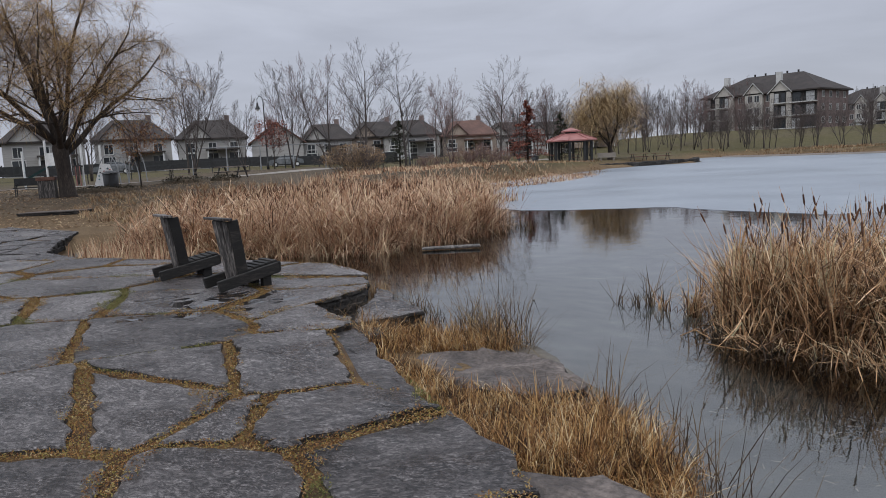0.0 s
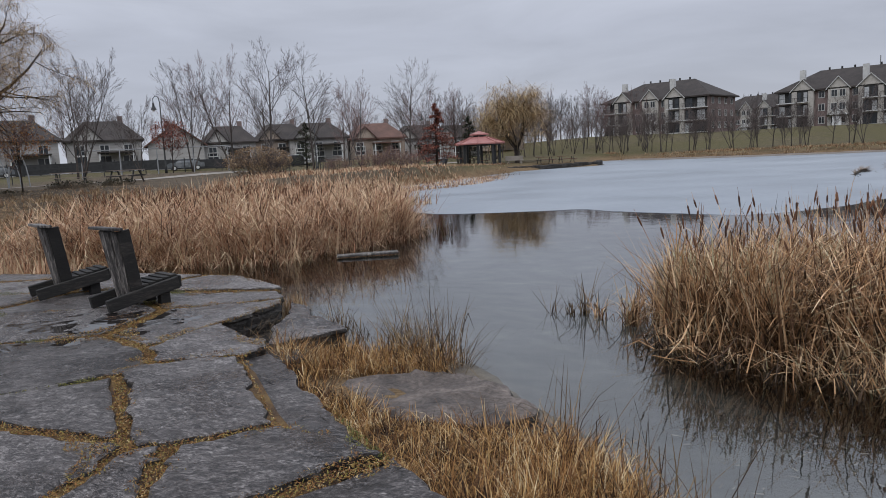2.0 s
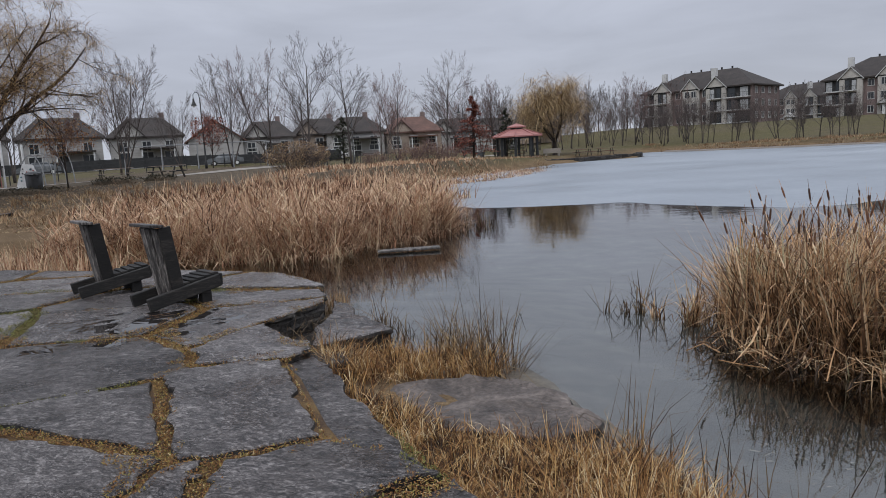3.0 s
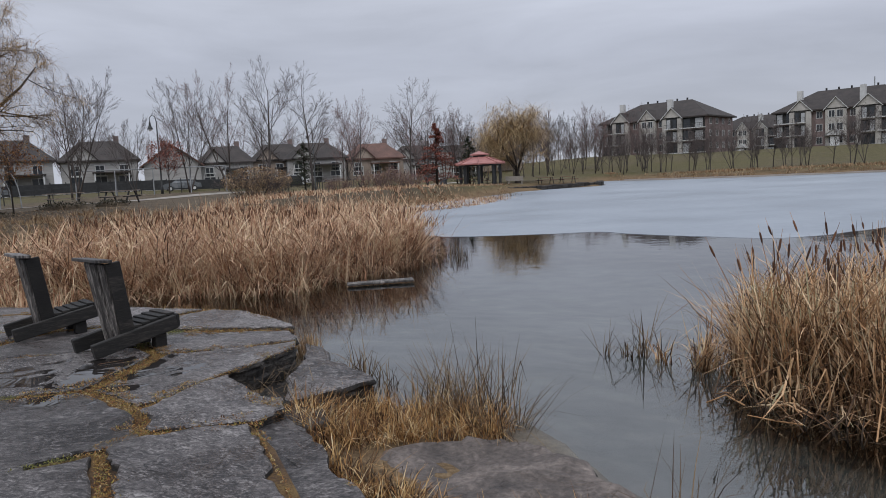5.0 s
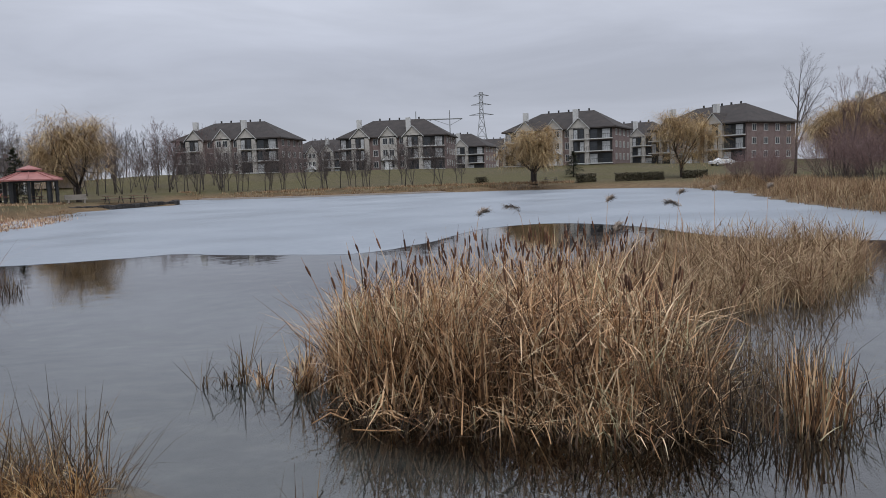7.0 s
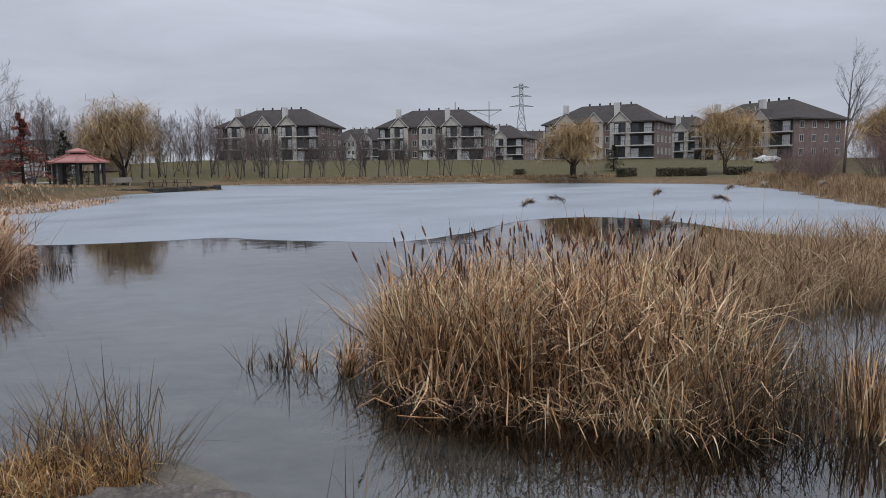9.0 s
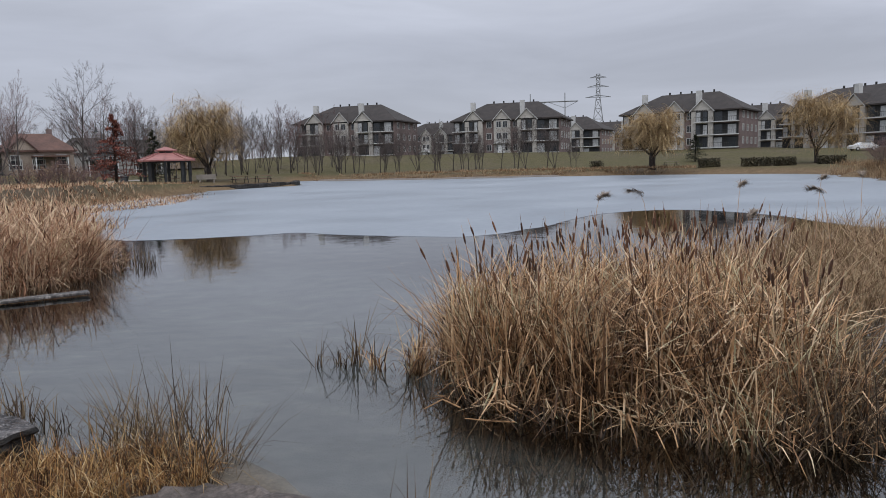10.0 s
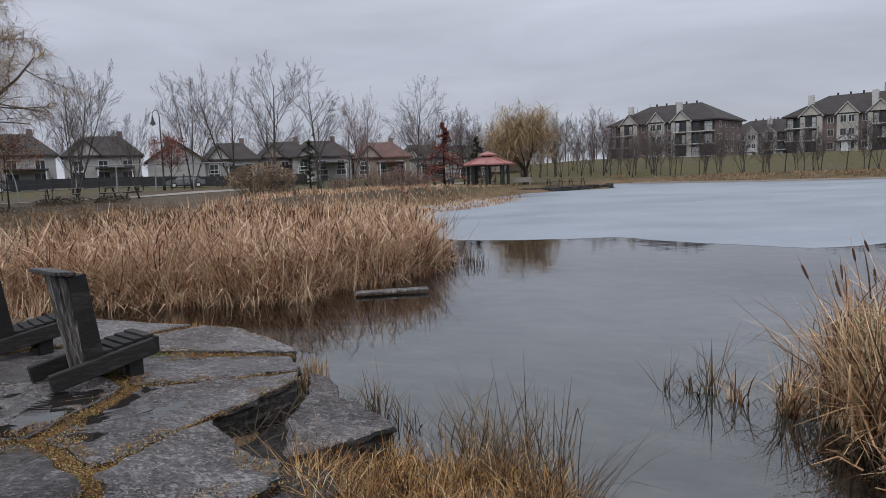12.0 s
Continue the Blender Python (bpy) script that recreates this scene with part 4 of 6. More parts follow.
def slab_mesh(name, poly, top, thick, tilt, materials, step=0.1, amp=0.05, seed=1.0, rough=0.016):
    """A split stone: rough flat top with a worn arris, and a broken layered side."""
    bm = bmesh.new()
    outline = ragged(poly, step, amp, seed)
    cx, cy = sum(p[0] for p in outline) / len(outline), sum(p[1] for p in outline) / len(outline)
    rings = []
    for k, (inset, dz) in enumerate(((0.022, 0.0), (0.005, -0.012), (0.0, -0.045), (0.035, -0.075), (0.012, -0.1), (0.05, -0.17), (0.02, -0.19), (0.06, -thick))):
        ring = []
        for x, y in outline:
            L = max(math.hypot(x - cx, y - cy), 0.05)
            jit = (0.045 * noise.noise((x * 9, y * 9, k * 3.3)) if k > 1 else 0.008 * noise.noise((x * 14, y * 14, 2.2)))
            s_ = 1 - (inset + jit) / L
            xx, yy = cx + (x - cx) * s_, cy + (y - cy) * s_
            z = top + dz + tilt[0] * (xx - cx) + tilt[1] * (yy - cy) + (0.006 * noise.noise((x * 4, y * 4, 8)) if k < 2 else 0)
            ring.append(bm.verts.new((xx, yy, z)))
        rings.append(ring)
    n = len(outline)
    inner = [rings[0]]
    for s_ in ((0.82, 0.58, 0.3) if rough < 0.02 else (0.93, 0.85, 0.76, 0.66, 0.55, 0.44, 0.32, 0.2, 0.1)):
        ring = []
        for v in rings[0]:
            xx, yy = cx + (v.co.x - cx) * s_, cy + (v.co.y - cy) * s_
            ring.append(bm.verts.new((xx, yy, top + tilt[0] * (xx - cx) + tilt[1] * (yy - cy) + rough * noise.noise((xx * 2.6, yy * 2.6, seed)) + 0.44 * rough * noise.noise((xx * 9, yy * 9, seed)))))
        inner.append(ring)
    bm.faces.new(inner[-1])
    for a, b in zip(inner[1:], inner):
        for i in range(n):
            bm.faces.new((a[i], b[i], b[(i + 1) % n], a[(i + 1) % n]))
    for a, b in zip(rings, rings[1:]):
        for i in range(n):
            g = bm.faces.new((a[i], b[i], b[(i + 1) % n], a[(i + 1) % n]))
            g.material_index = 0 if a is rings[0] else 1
    bmesh.ops.recalc_face_normals(bm, faces=bm.faces[:])
    me = bpy.data.meshes.new(name)
    bm.to_mesh(me)
    bm.free()
    for m in materials:
        me.materials.append(m)
    return me


paving = thing("paving", "terrace of large wet grey flagstones with mossy joints", "paving", kind="structure", soup=Soup().prism([(x - 0.28, y - 0.17) for x, y in EDGE], -0.3, -0.034), material=M_MOSS)
CELLS = []
for i in range(len(CENTRES)):
    c = cell(i, 0.105)
    if not c or len(c) < 3:
        continue
    area = 0.5 * abs(sum(c[k][0] * c[(k + 1) % len(c)][1] - c[(k + 1) % len(c)][0] * c[k][1] for k in range(len(c))))
    if area < 0.05:
        continue
    CELLS.append(c)
    low = -0.075 if i == 15 else 0.0
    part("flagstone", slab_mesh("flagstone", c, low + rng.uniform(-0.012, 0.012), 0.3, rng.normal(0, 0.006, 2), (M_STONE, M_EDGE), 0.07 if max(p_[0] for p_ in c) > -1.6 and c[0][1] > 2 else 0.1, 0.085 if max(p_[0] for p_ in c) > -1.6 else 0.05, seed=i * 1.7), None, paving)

# moss and leaf crumbs in the joints, spilling over the stones here and there
q = rng.uniform((-9, 2.2), (0.6, 14.5), (1150000, 2))
q = q[inside(q[:, 0], q[:, 1], EDGE)]
reach = np.full(len(q), 0.0)
for c in CELLS:
    lo_, hi_ = np.min(c, 0), np.max(c, 0)
    if hi_[0] < -9 or lo_[1] > 14.5 or hi_[1] < 2.2:
        continue
    box_ = np.nonzero((q[:, 0] > lo_[0]) & (q[:, 0] < hi_[0]) & (q[:, 1] > lo_[1]) & (q[:, 1] < hi_[1]))[0]
    box_ = box_[inside(q[box_, 0], q[box_, 1], c)]
    reach[box_] = edge_distance(q[box_, 0], q[box_, 1], c)
spill = np.array([noise.noise((x * 1.5, y * 1.5, 4.4)) + 0.6 * noise.noise((x * 6, y * 6, 8.1)) if d < 0.26 else -1 for (x, y), d in zip(q, reach)])
joint = reach == 0.0
over = (~joint) & (reach < 0.26 * np.clip(spill, 0, 1)) & (rng.random(len(q)) < 0.6)
lush = np.sin(q[:, 0] * 1.9 + 1.3 * np.sin(q[:, 1] * 1.4)) * np.sin(q[:, 1] * 1.6 + q[:, 0])
for pick, mat_, lab in (((joint | over) & (lush <= 0.55), M_TUFT, "rusty dead moss and leaf crumbs in the joints"), ((joint | over) & (lush > 0.55), M_MOSSGREEN, "green moss in the joints")):
    b = q[pick]
    n = len(b)
    zz = np.where(joint[pick], rng.uniform(-0.03, 0.0, n), rng.uniform(-0.006, 0.01, n))
    blades("joint_moss", np.column_stack([b, zz]), rng.uniform(0, 6.28, n), rng.uniform(0.006, 0.022, n), np.abs(rng.normal(1.1, 0.4, n)), rng.uniform(0, 0.6, n), rng.uniform(0.004, 0.011, n), mat_, lab, "moss")
# small broken stones bedded in the joints
for x, y, w_, a_ in ((-2.15, 8.1, 0.12, 0.3), (-2.6, 6.75, 0.14, 1.2), (-2.35, 7.0, 0.08, 2.0), (-0.95, 4.35, 0.13, 0.2), (-3.2, 5.6, 0.07, 0.8), (-1.35, 5.1, 0.07, 1.5)):
    chip = thing("stone_chip", "small flat broken stone bedded in the joint moss", "stone", group="stone chips in the joints")
    part("slab", slab_mesh("slab", [(x + w_ * (1 + 0.3 * math.sin(3 * a + x * 9)) * math.cos(a + a_), y + 0.6 * w_ * math.sin(a + a_)) for a in np.linspace(0, 2 * math.pi, 8)[:-1]], 0.006, 0.2, (0, 0), (M_STONE, M_EDGE), 0.06, 0.02, x * 3), None, chip)

rock = thing("flat_rock", "low grey ledge slab one step below the paving", "rock")
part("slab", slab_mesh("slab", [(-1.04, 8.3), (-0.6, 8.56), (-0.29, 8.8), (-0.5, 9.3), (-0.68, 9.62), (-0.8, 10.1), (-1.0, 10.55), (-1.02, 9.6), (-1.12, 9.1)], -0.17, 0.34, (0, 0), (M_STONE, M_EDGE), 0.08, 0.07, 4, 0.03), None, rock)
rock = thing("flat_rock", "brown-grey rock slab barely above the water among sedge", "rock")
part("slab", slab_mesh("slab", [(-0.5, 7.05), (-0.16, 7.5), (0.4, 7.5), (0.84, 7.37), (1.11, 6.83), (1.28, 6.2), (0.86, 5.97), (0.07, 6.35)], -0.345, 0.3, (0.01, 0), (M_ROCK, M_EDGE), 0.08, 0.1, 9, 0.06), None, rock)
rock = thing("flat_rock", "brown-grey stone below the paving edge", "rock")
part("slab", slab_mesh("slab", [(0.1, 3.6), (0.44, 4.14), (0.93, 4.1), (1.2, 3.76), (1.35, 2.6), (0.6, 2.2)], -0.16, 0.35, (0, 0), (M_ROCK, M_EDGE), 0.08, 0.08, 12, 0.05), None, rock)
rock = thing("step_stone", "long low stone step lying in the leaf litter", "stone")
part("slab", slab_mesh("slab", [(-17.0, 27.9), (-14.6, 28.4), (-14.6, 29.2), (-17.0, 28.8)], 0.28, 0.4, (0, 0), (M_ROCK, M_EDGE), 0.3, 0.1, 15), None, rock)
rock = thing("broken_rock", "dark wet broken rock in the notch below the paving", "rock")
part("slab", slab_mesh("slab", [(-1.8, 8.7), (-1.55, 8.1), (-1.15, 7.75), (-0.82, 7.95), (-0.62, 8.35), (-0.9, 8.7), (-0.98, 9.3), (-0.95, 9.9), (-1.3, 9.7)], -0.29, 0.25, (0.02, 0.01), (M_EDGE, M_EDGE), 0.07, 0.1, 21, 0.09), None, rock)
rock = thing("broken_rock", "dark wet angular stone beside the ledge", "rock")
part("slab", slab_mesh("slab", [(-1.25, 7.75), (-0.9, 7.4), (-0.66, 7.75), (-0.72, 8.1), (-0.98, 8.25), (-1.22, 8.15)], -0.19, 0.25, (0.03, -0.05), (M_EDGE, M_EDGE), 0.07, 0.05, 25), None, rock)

wreck = thing("reed_litter", "dark dead stems washed into the notch", "dead reeds", kind="stuff")
tangle("stems", [(-1.7, 8.6), (-1.2, 7.7), (-0.7, 7.5), (-0.6, 8.2), (-0.95, 9.2), (-1.1, 9.6)], 170, -0.26, -0.17, 0.3, 0.008, M_DARKSEDGE, wreck)

# pale leaves on the pond's floor near the shore
q = scatter([(1.8, 2.5), (2.2, 6.0), (3.2, 6.4), (6.0, 3.5), (4.5, 1.0)], 520)
n = len(q)
blades("sunken_leaves", np.column_stack([q, height(q[:, 0], q[:, 1]) + 0.015]), rng.uniform(0, 6.28, n), rng.uniform(0.03, 0.1, n), np.full(n, 1.5), np.zeros(n), rng.uniform(0.01, 0.025, n), M_PALELEAF, "pale dead leaves lying on the pond floor", "leaves")

# ---- trees ----


def side_of(d, r):
    """A unit vector square to d, at a random turn."""
    a = d.cross(Vector((r.gauss(0, 1), r.gauss(0, 1), r.gauss(0, 1))))
    return a.normalized() if a.length > 1e-4 else Vector((1, 0, 0))


def branch(store, r, p, d, L, rad, level, spec):
    """One limb and all that grows from it. store: a Soup for each level."""
    n = 6 if level == 0 else (4 if level < 3 else 3)
    pts, rads, dirs = [p.copy()], [rad], [d.copy()]
    q, e = p.copy(), d.copy()
    end = spec["tip"][level]
    for i in range(n):
        e = (e + side_of(e, r) * spec["wander"][level] + Vector((0, 0, spec["lift"][level]))).normalized()
        q = q + e * (L / n)
        pts.append(q.copy())
        dirs.append(e.copy())
        rads.append(rad * (1 - (i + 1) / n * (1 - end)))
    store[min(level, len(store) - 1)].tube(pts, rads, (9, 6, 4, 3, 3)[min(level, 4)], level == 0)
    if level + 1 >= len(spec["count"]):
        return
    kids = spec["count"][level]
    kids = max(1, int(round(kids * r.uniform(0.75, 1.25))))
    for k in range(kids):
        u = spec["from"][level] + (1 - spec["from"][level]) * (k + r.random()) / kids
        i = min(int(u * n), n - 1)
        w = u * n - i
        at = pts[i].lerp(pts[i + 1], w)
        out = side_of(dirs[i], r)
        ang = radians(r.gauss(spec["angle"][level], 9))
        dd = (dirs[i] * math.cos(ang) + out * math.sin(ang)).normalized()
        branch(store, r, at, dd, L * spec["ratio"][level] * (1.25 - 0.6 * u) * r.uniform(0.75, 1.2), max(rads[i] * spec["thin"][level], spec["least"]), level + 1, spec)


BARE = dict(count=(15, 7, 5, 3, 0), wander=(0.035, 0.05, 0.06, 0.08, 0.1), lift=(0.02, 0.055, 0.06, 0.05, 0.03), tip=(0.2, 0.22, 0.35, 0.5, 0.6), angle=(40, 33, 31, 30, 28), ratio=(0.5, 0.46, 0.45, 0.5, 0.5), thin=(0.42, 0.5, 0.6, 0.7, 0.7), least=0.006)
BARE["from"] = (0.22, 0.2, 0.18, 0.15, 0.1)
SLIM = dict(BARE, angle=(24, 24, 26, 28, 28), count=(12, 6, 5, 3, 0), ratio=(0.45, 0.45, 0.45, 0.5, 0.5))
SMALL = dict(BARE, count=(14, 7, 5, 0), angle=(34, 32, 30, 30), least=0.01)
SMALL["from"] = (0.28, 0.2, 0.2, 0.1)


def bare_tree(seed, tall, spec, bark, twig, label, stems=1, category="tree", name="bare_tree"):
    r = random.Random(seed)
    store = [Soup(), Soup(), Soup()]
    for s in range(stems):
        d = Vector((r.gauss(0, 0.05 if stems == 1 else 0.2), r.gauss(0, 0.05 if stems == 1 else 0.2), 1)).normalized()
        branch(store, r, Vector((r.gauss(0, 0.1) * (stems > 1), r.gauss(0, 0.1) * (stems > 1), -0.15)), d, tall * r.uniform(0.78, 0.9), tall * 0.0125 / stems ** 0.4, 0, spec)
    ob = thing(name, label, category)
    part("trunk", store[0], bark, ob, smooth=True)
    part("branchwork", store[1], bark, ob, smooth=True)
    tagged(part("crown", store[2], twig, ob, "fine bare twigs"), kind="stuff")
    return ob


def place(ob, x, y, turn=0.0, size=1.0, z=None):
    ob.matrix_world = Matrix.Translation((x, y, ground_z(x, y) - 0.05 if z is None else z)) @ Matrix.Rotation(radians(turn), 4, "Z") @ Matrix.Scale(size, 4)
    return ob


def again(ob, x, y, turn, size):
    c = copy_thing(ob, Matrix.Translation((x, y, ground_z(x, y) - 0.05)) @ Matrix.Rotation(radians(turn), 4, "Z"))
    c.scale = (size, size, size * (0.92 + 0.16 * ((x * 7.3 + y) % 1)))
    return c


def hanging(name, parent, heads_, r, material, lo, hi, width, label):
    """Willow strands: from each start a strand bends out and hangs down."""
    n = len(heads_)
    base = np.array(heads_)
    hd = np.array([r.uniform(0, 2 * math.pi) for _ in range(n)])
    return blades(name, base, hd, np.array([r.uniform(lo, hi) for _ in range(n)]), np.array([r.uniform(0.9, 1.9) for _ in range(n)]), np.array([r.uniform(0.8, 1.6) for _ in range(n)]), np.array([width * r.uniform(0.6, 1.3) for _ in range(n)]), material, label, "", None, parent)


def willow(seed, tall, spread, girth, strands, label, bark, leaf, lo, hi, width, twiggy, name="willow_tree", low=0.0, forks=7):
    """A willow: short stout trunk, spreading limbs, hanging yellow strands."""
    r = random.Random(seed)
    store = [Soup(), Soup(), Soup()]
    fork = tall * 0.2
    store[0].tube([(0, 0, -0.2), (0.02, 0, 0.15), (0.06, 0.03, fork * 0.5), (0.1, 0.02, fork), (0.12, 0.05, fork * 1.15)], [girth * 1.35, girth * 1.05, girth * 0.9, girth * 0.95, girth * 0.5], 12)
    spec = dict(count=(8, 7, twiggy, 0), wander=(0.14, 0.2, 0.22, 0.2), lift=(0.06, 0.0, -0.06, -0.1), tip=(0.3, 0.3, 0.4, 0.5), angle=(42, 45, 45, 40), ratio=(0.5, 0.48, 0.45, 0.5), thin=(0.5, 0.5, 0.55, 0.6), least=0.006)
    spec["from"] = (0.25, 0.2, 0.15, 0.1)
    for k in range(forks):
        a = 2 * math.pi * (k + r.uniform(-0.2, 0.2)) / forks
        out = spread / tall * r.uniform(0.75, 1.15) * (0.45 if k % 3 == 0 else 1.1)
        d = Vector((math.cos(a) * out, math.sin(a) * out, 1)).normalized()
        branch(store, r, Vector((0.1, 0.03, fork * r.uniform(0.8, 1.05))), d, tall * 0.68 * r.uniform(0.85, 1.1), girth * 0.36 * r.uniform(0.7, 1.1), 0, spec)
    ob = thing(name, label, "tree")
    part("trunk", store[0], bark, ob, smooth=True)
    part("branchwork", store[1], bark, ob, smooth=True)
    if store[2].v:
        tagged(part("crown", store[2], M_WILLOWTWIG, ob), kind="stuff")
    pts = [v for v in store[1].v[::3] + store[2].v[::5] if v[2] > fork * 1.3 + low]
    heads_ = []
    for _ in range(strands):
        p = r.choice(pts)
        heads_.append((p[0] + r.gauss(0, 0.15), p[1] + r.gauss(0, 0.15), p[2] + r.gauss(0, 0.15)))
    hanging("foliage", ob, heads_, r, leaf, lo, hi, width, "yellowing strands of narrow leaves")
    return ob


def leafy(ob, r, n, material, size, centre, radii, name="leaves", label=""):
    """Clumps of small leaves through a crown's volume."""
    b = []
    while len(b) < n:
        v = Vector((r.uniform(-1, 1), r.uniform(-1, 1), r.uniform(-1, 1)))
        if v.length < 1 and noise.noise(v * 2.7 + Vector((n * 0.1, 0, 0))) > -0.12:
            b.append((centre[0] + v.x * radii[0], centre[1] + v.y * radii[1], centre[2] + v.z * radii[2]))
    rr = np.random.default_rng(n)
    return blades(name, np.array(b), rr.uniform(0, 6.28, n), rr.uniform(0.6, 1.4, n) * size, rr.uniform(0.2, 2.4, n), rr.uniform(0, 0.8, n), rr.uniform(0.4, 0.8, n) * size, material, label, "", None, ob)


def old_willow(seed, tall, reach_, girth, strands, label):
    """An old willow in winter: stout leaning trunk, wide arching limbs, a haze of thin drooping twigs."""
    r = random.Random(seed)
    store = [Soup(), Soup(), Soup(), Soup()]
    fork = 2.5
    store[0].tube([(0.12, 0, -0.25), (0.06, 0, 0.2), (0.0, 0.03, fork * 0.5), (-0.06, 0.02, fork), (-0.1, 0.05, fork + 0.5)], [girth * 1.5, girth * 1.1, girth * 0.92, girth * 1.02, girth * 0.45], 14)
    spec = dict(count=(10, 8, 7, 0), wander=(0.13, 0.17, 0.2, 0.2), lift=(0.03, 0.02, -0.06, -0.14), tip=(0.22, 0.25, 0.35, 0.5), angle=(50, 46, 44, 40), ratio=(0.42, 0.46, 0.5, 0.5), thin=(0.42, 0.5, 0.55, 0.6), least=0.007)
    spec["from"] = (0.2, 0.15, 0.1, 0.1)
    limbs = 9
    for k in range(limbs):
        a = 2 * math.pi * (k + r.uniform(-0.25, 0.25)) / limbs
        steep = (0.25, 1.15, 0.65)[k % 3] * reach_ / tall * 2.0
        d = Vector((math.cos(a) * steep, math.sin(a) * steep, 1)).normalized()
        branch(store, r, Vector((-0.06, 0.03, fork * r.uniform(0.78, 1.08))), d, tall * 0.62 * r.uniform(0.85, 1.1), girth * r.uniform(0.32, 0.5), 0, spec)
    ob = thing("willow_tree", label, "tree")
    part("trunk", store[0], M_BARK, ob, smooth=True)
    part("branchwork", store[1], M_BARK, ob, smooth=True)
    tagged(part("small_branchwork", store[2], M_BARK, ob), kind="stuff")
    tagged(part("crown", store[3], M_WILLOWTWIG, ob), kind="stuff")
    pts_ = [v for v in store[3].v[::4] + store[2].v[::5] if v[2] > 3.6]
    heads_ = [tuple(c + r.gauss(0, 0.12) for c in r.choice(pts_)) for _ in range(strands)]
    hanging("foliage", ob, heads_, r, M_WILLOWTWIG, 0.4, 1.5, 0.013, "thin bare yellow-brown hanging twigs")
    return ob


big = place(old_willow(3, 12.8, 6.4, 0.36, 24000, "large old willow, mostly bare with thin yellow strands"), -18.9, 35.3, 30, 1.0)
wil = place(willow(11, 9.6, 9.5, 0.3, 5200, "round weeping willow with yellow-brown leaves by the shelter", M_BARK, M_WILLOW, 1.5, 4.0, 0.04, 3), 20.5, 93.0, 0, 1.0)
wil_b = place(willow(17, 8.0, 9.5, 0.45, 8500, "dense round willow with tan-yellow leaves on the shore", M_BARK, M_WILLOW, 1.2, 3.0, 0.045, 4, low=0.6), 73.5, 71.0, 0, 1.0)
again(wil, 97.6, 62.8, 130, 1.06)
again(wil_b, 84.0, 33.0, 60, 1.15)

small = bare_tree(5, 3.9, SMALL, M_BARK, M_REDTWIG, "small round tree with thin orange leaves", name="ornamental_tree")
leafy(small, random.Random(4), 1900, M_ORANGE, 0.09, (0, 0, 2.75), (1.85, 1.85, 1.05), label="thin orange-brown leaves")
place(small, -17.8, 41.4, 20, 1.0)
red = bare_tree(6, 4.3, SMALL, M_BARK, M_REDTWIG, "small red-leaved tree, half bare", name="ornamental_tree")
leafy(red, random.Random(8), 1800, M_RED, 0.12, (0, 0, 2.9), (1.5, 1.5, 1.3), label="sparse dark red leaves")
place(red, -14.2, 58.4, 0, 1.0)

b1 = place(bare_tree(21, 9.5, BARE, M_GREYBARK, M_TWIG, "tall bare deciduous tree with a spreading crown"), -7.0, 59.7, 0, 1.06)
b2 = place(bare_tree(22, 9.0, BARE, M_GREYBARK, M_TWIG, "bare deciduous tree with an upright crown"), -3.6, 60.0, 40, 1.0)
b3 = place(bare_tree(23, 8.6, SLIM, M_GREYBARK, M_TWIG, "slender bare tree with several stems", 3), -20.2, 56.6, 0, 1.0)
b4 = place(bare_tree(24, 6.2, SMALL, M_GREYBARK, M_TWIG, "thin young bare tree"), 30.0, 122.0, 0, 1.1)
b5 = place(bare_tree(25, 9.6, SLIM, M_GREYBARK, M_REDTWIG, "tall bare tree with reddish twigs", 2), 0.3, 70.0, 0, 0.82)
for k, x, y, a, s in ((b2, 5.0, 70.0, 200, 1.06), (b3, -12.8, 58.7, 90, 0.95), (b5, -10.4, 63.0, 40, 0.98), (b3, -17.3, 61.0, 200, 0.65), (b2, -9.0, 75.0, 110, 0.9), (b5, 8.5, 88.0, 10, 1.0),
                      (b3, 11.5, 96.0, 70, 1.0), (b5, 13.5, 98.0, 120, 0.95), (b2, 15.0, 104.0, 300, 1.0), (b3, 9.8, 102.0, 240, 1.0), (b5, -1.5, 78.0, 260, 0.9), (b2, -24.0, 66.0, 30, 0.9), (b3, -30.0, 60.0, 140, 0.95), (b5, -27.0, 52.0, 10, 0.85)):
    again(k, x, y, a, s)
row = random.Random(31)
for i in range(30):
    again((b4, b3, b5)[i % 3], 22 + i * 1.15 + row.uniform(-0.8, 0.8), 122 + i * 0.4 + row.uniform(-8, 18), row.uniform(0, 360), (1.25, 0.95, 0.85)[i % 3] * row.uniform(0.8, 1.1))
for i in range(26):
    u = i / 25
    x, y = 42 + 34 * u + row.uniform(-1, 1), 118 - 30 * u + row.uniform(-3, 6)
    again((b4, b4, b3)[i % 3], x, y, row.uniform(0, 360), row.uniform(0.75, 1.25) * (1.0 if i % 3 < 2 else 0.72))
for i in range(34):
    u = i / 33
    again((b3, b5, b2)[i % 3], -70 + 118 * u + row.uniform(-2, 2), 150 + 22 * u + row.uniform(-12, 12), row.uniform(0, 360), row.uniform(1.0, 1.35))
for i in range(14):
    again(b4, 40 + i * 2.3 + row.uniform(-0.7, 0.7), 123 - i * 1.9 + row.uniform(-3, 3), row.uniform(0, 360), row.uniform(0.9, 1.2))
for i in range(22):
    again((b3, b5, b2)[i % 3], 36 + i * 2.3 + row.uniform(-1, 1), 196 - i * 0.7 + row.uniform(-9, 9), row.uniform(0, 360), row.uniform(1.0, 1.4))
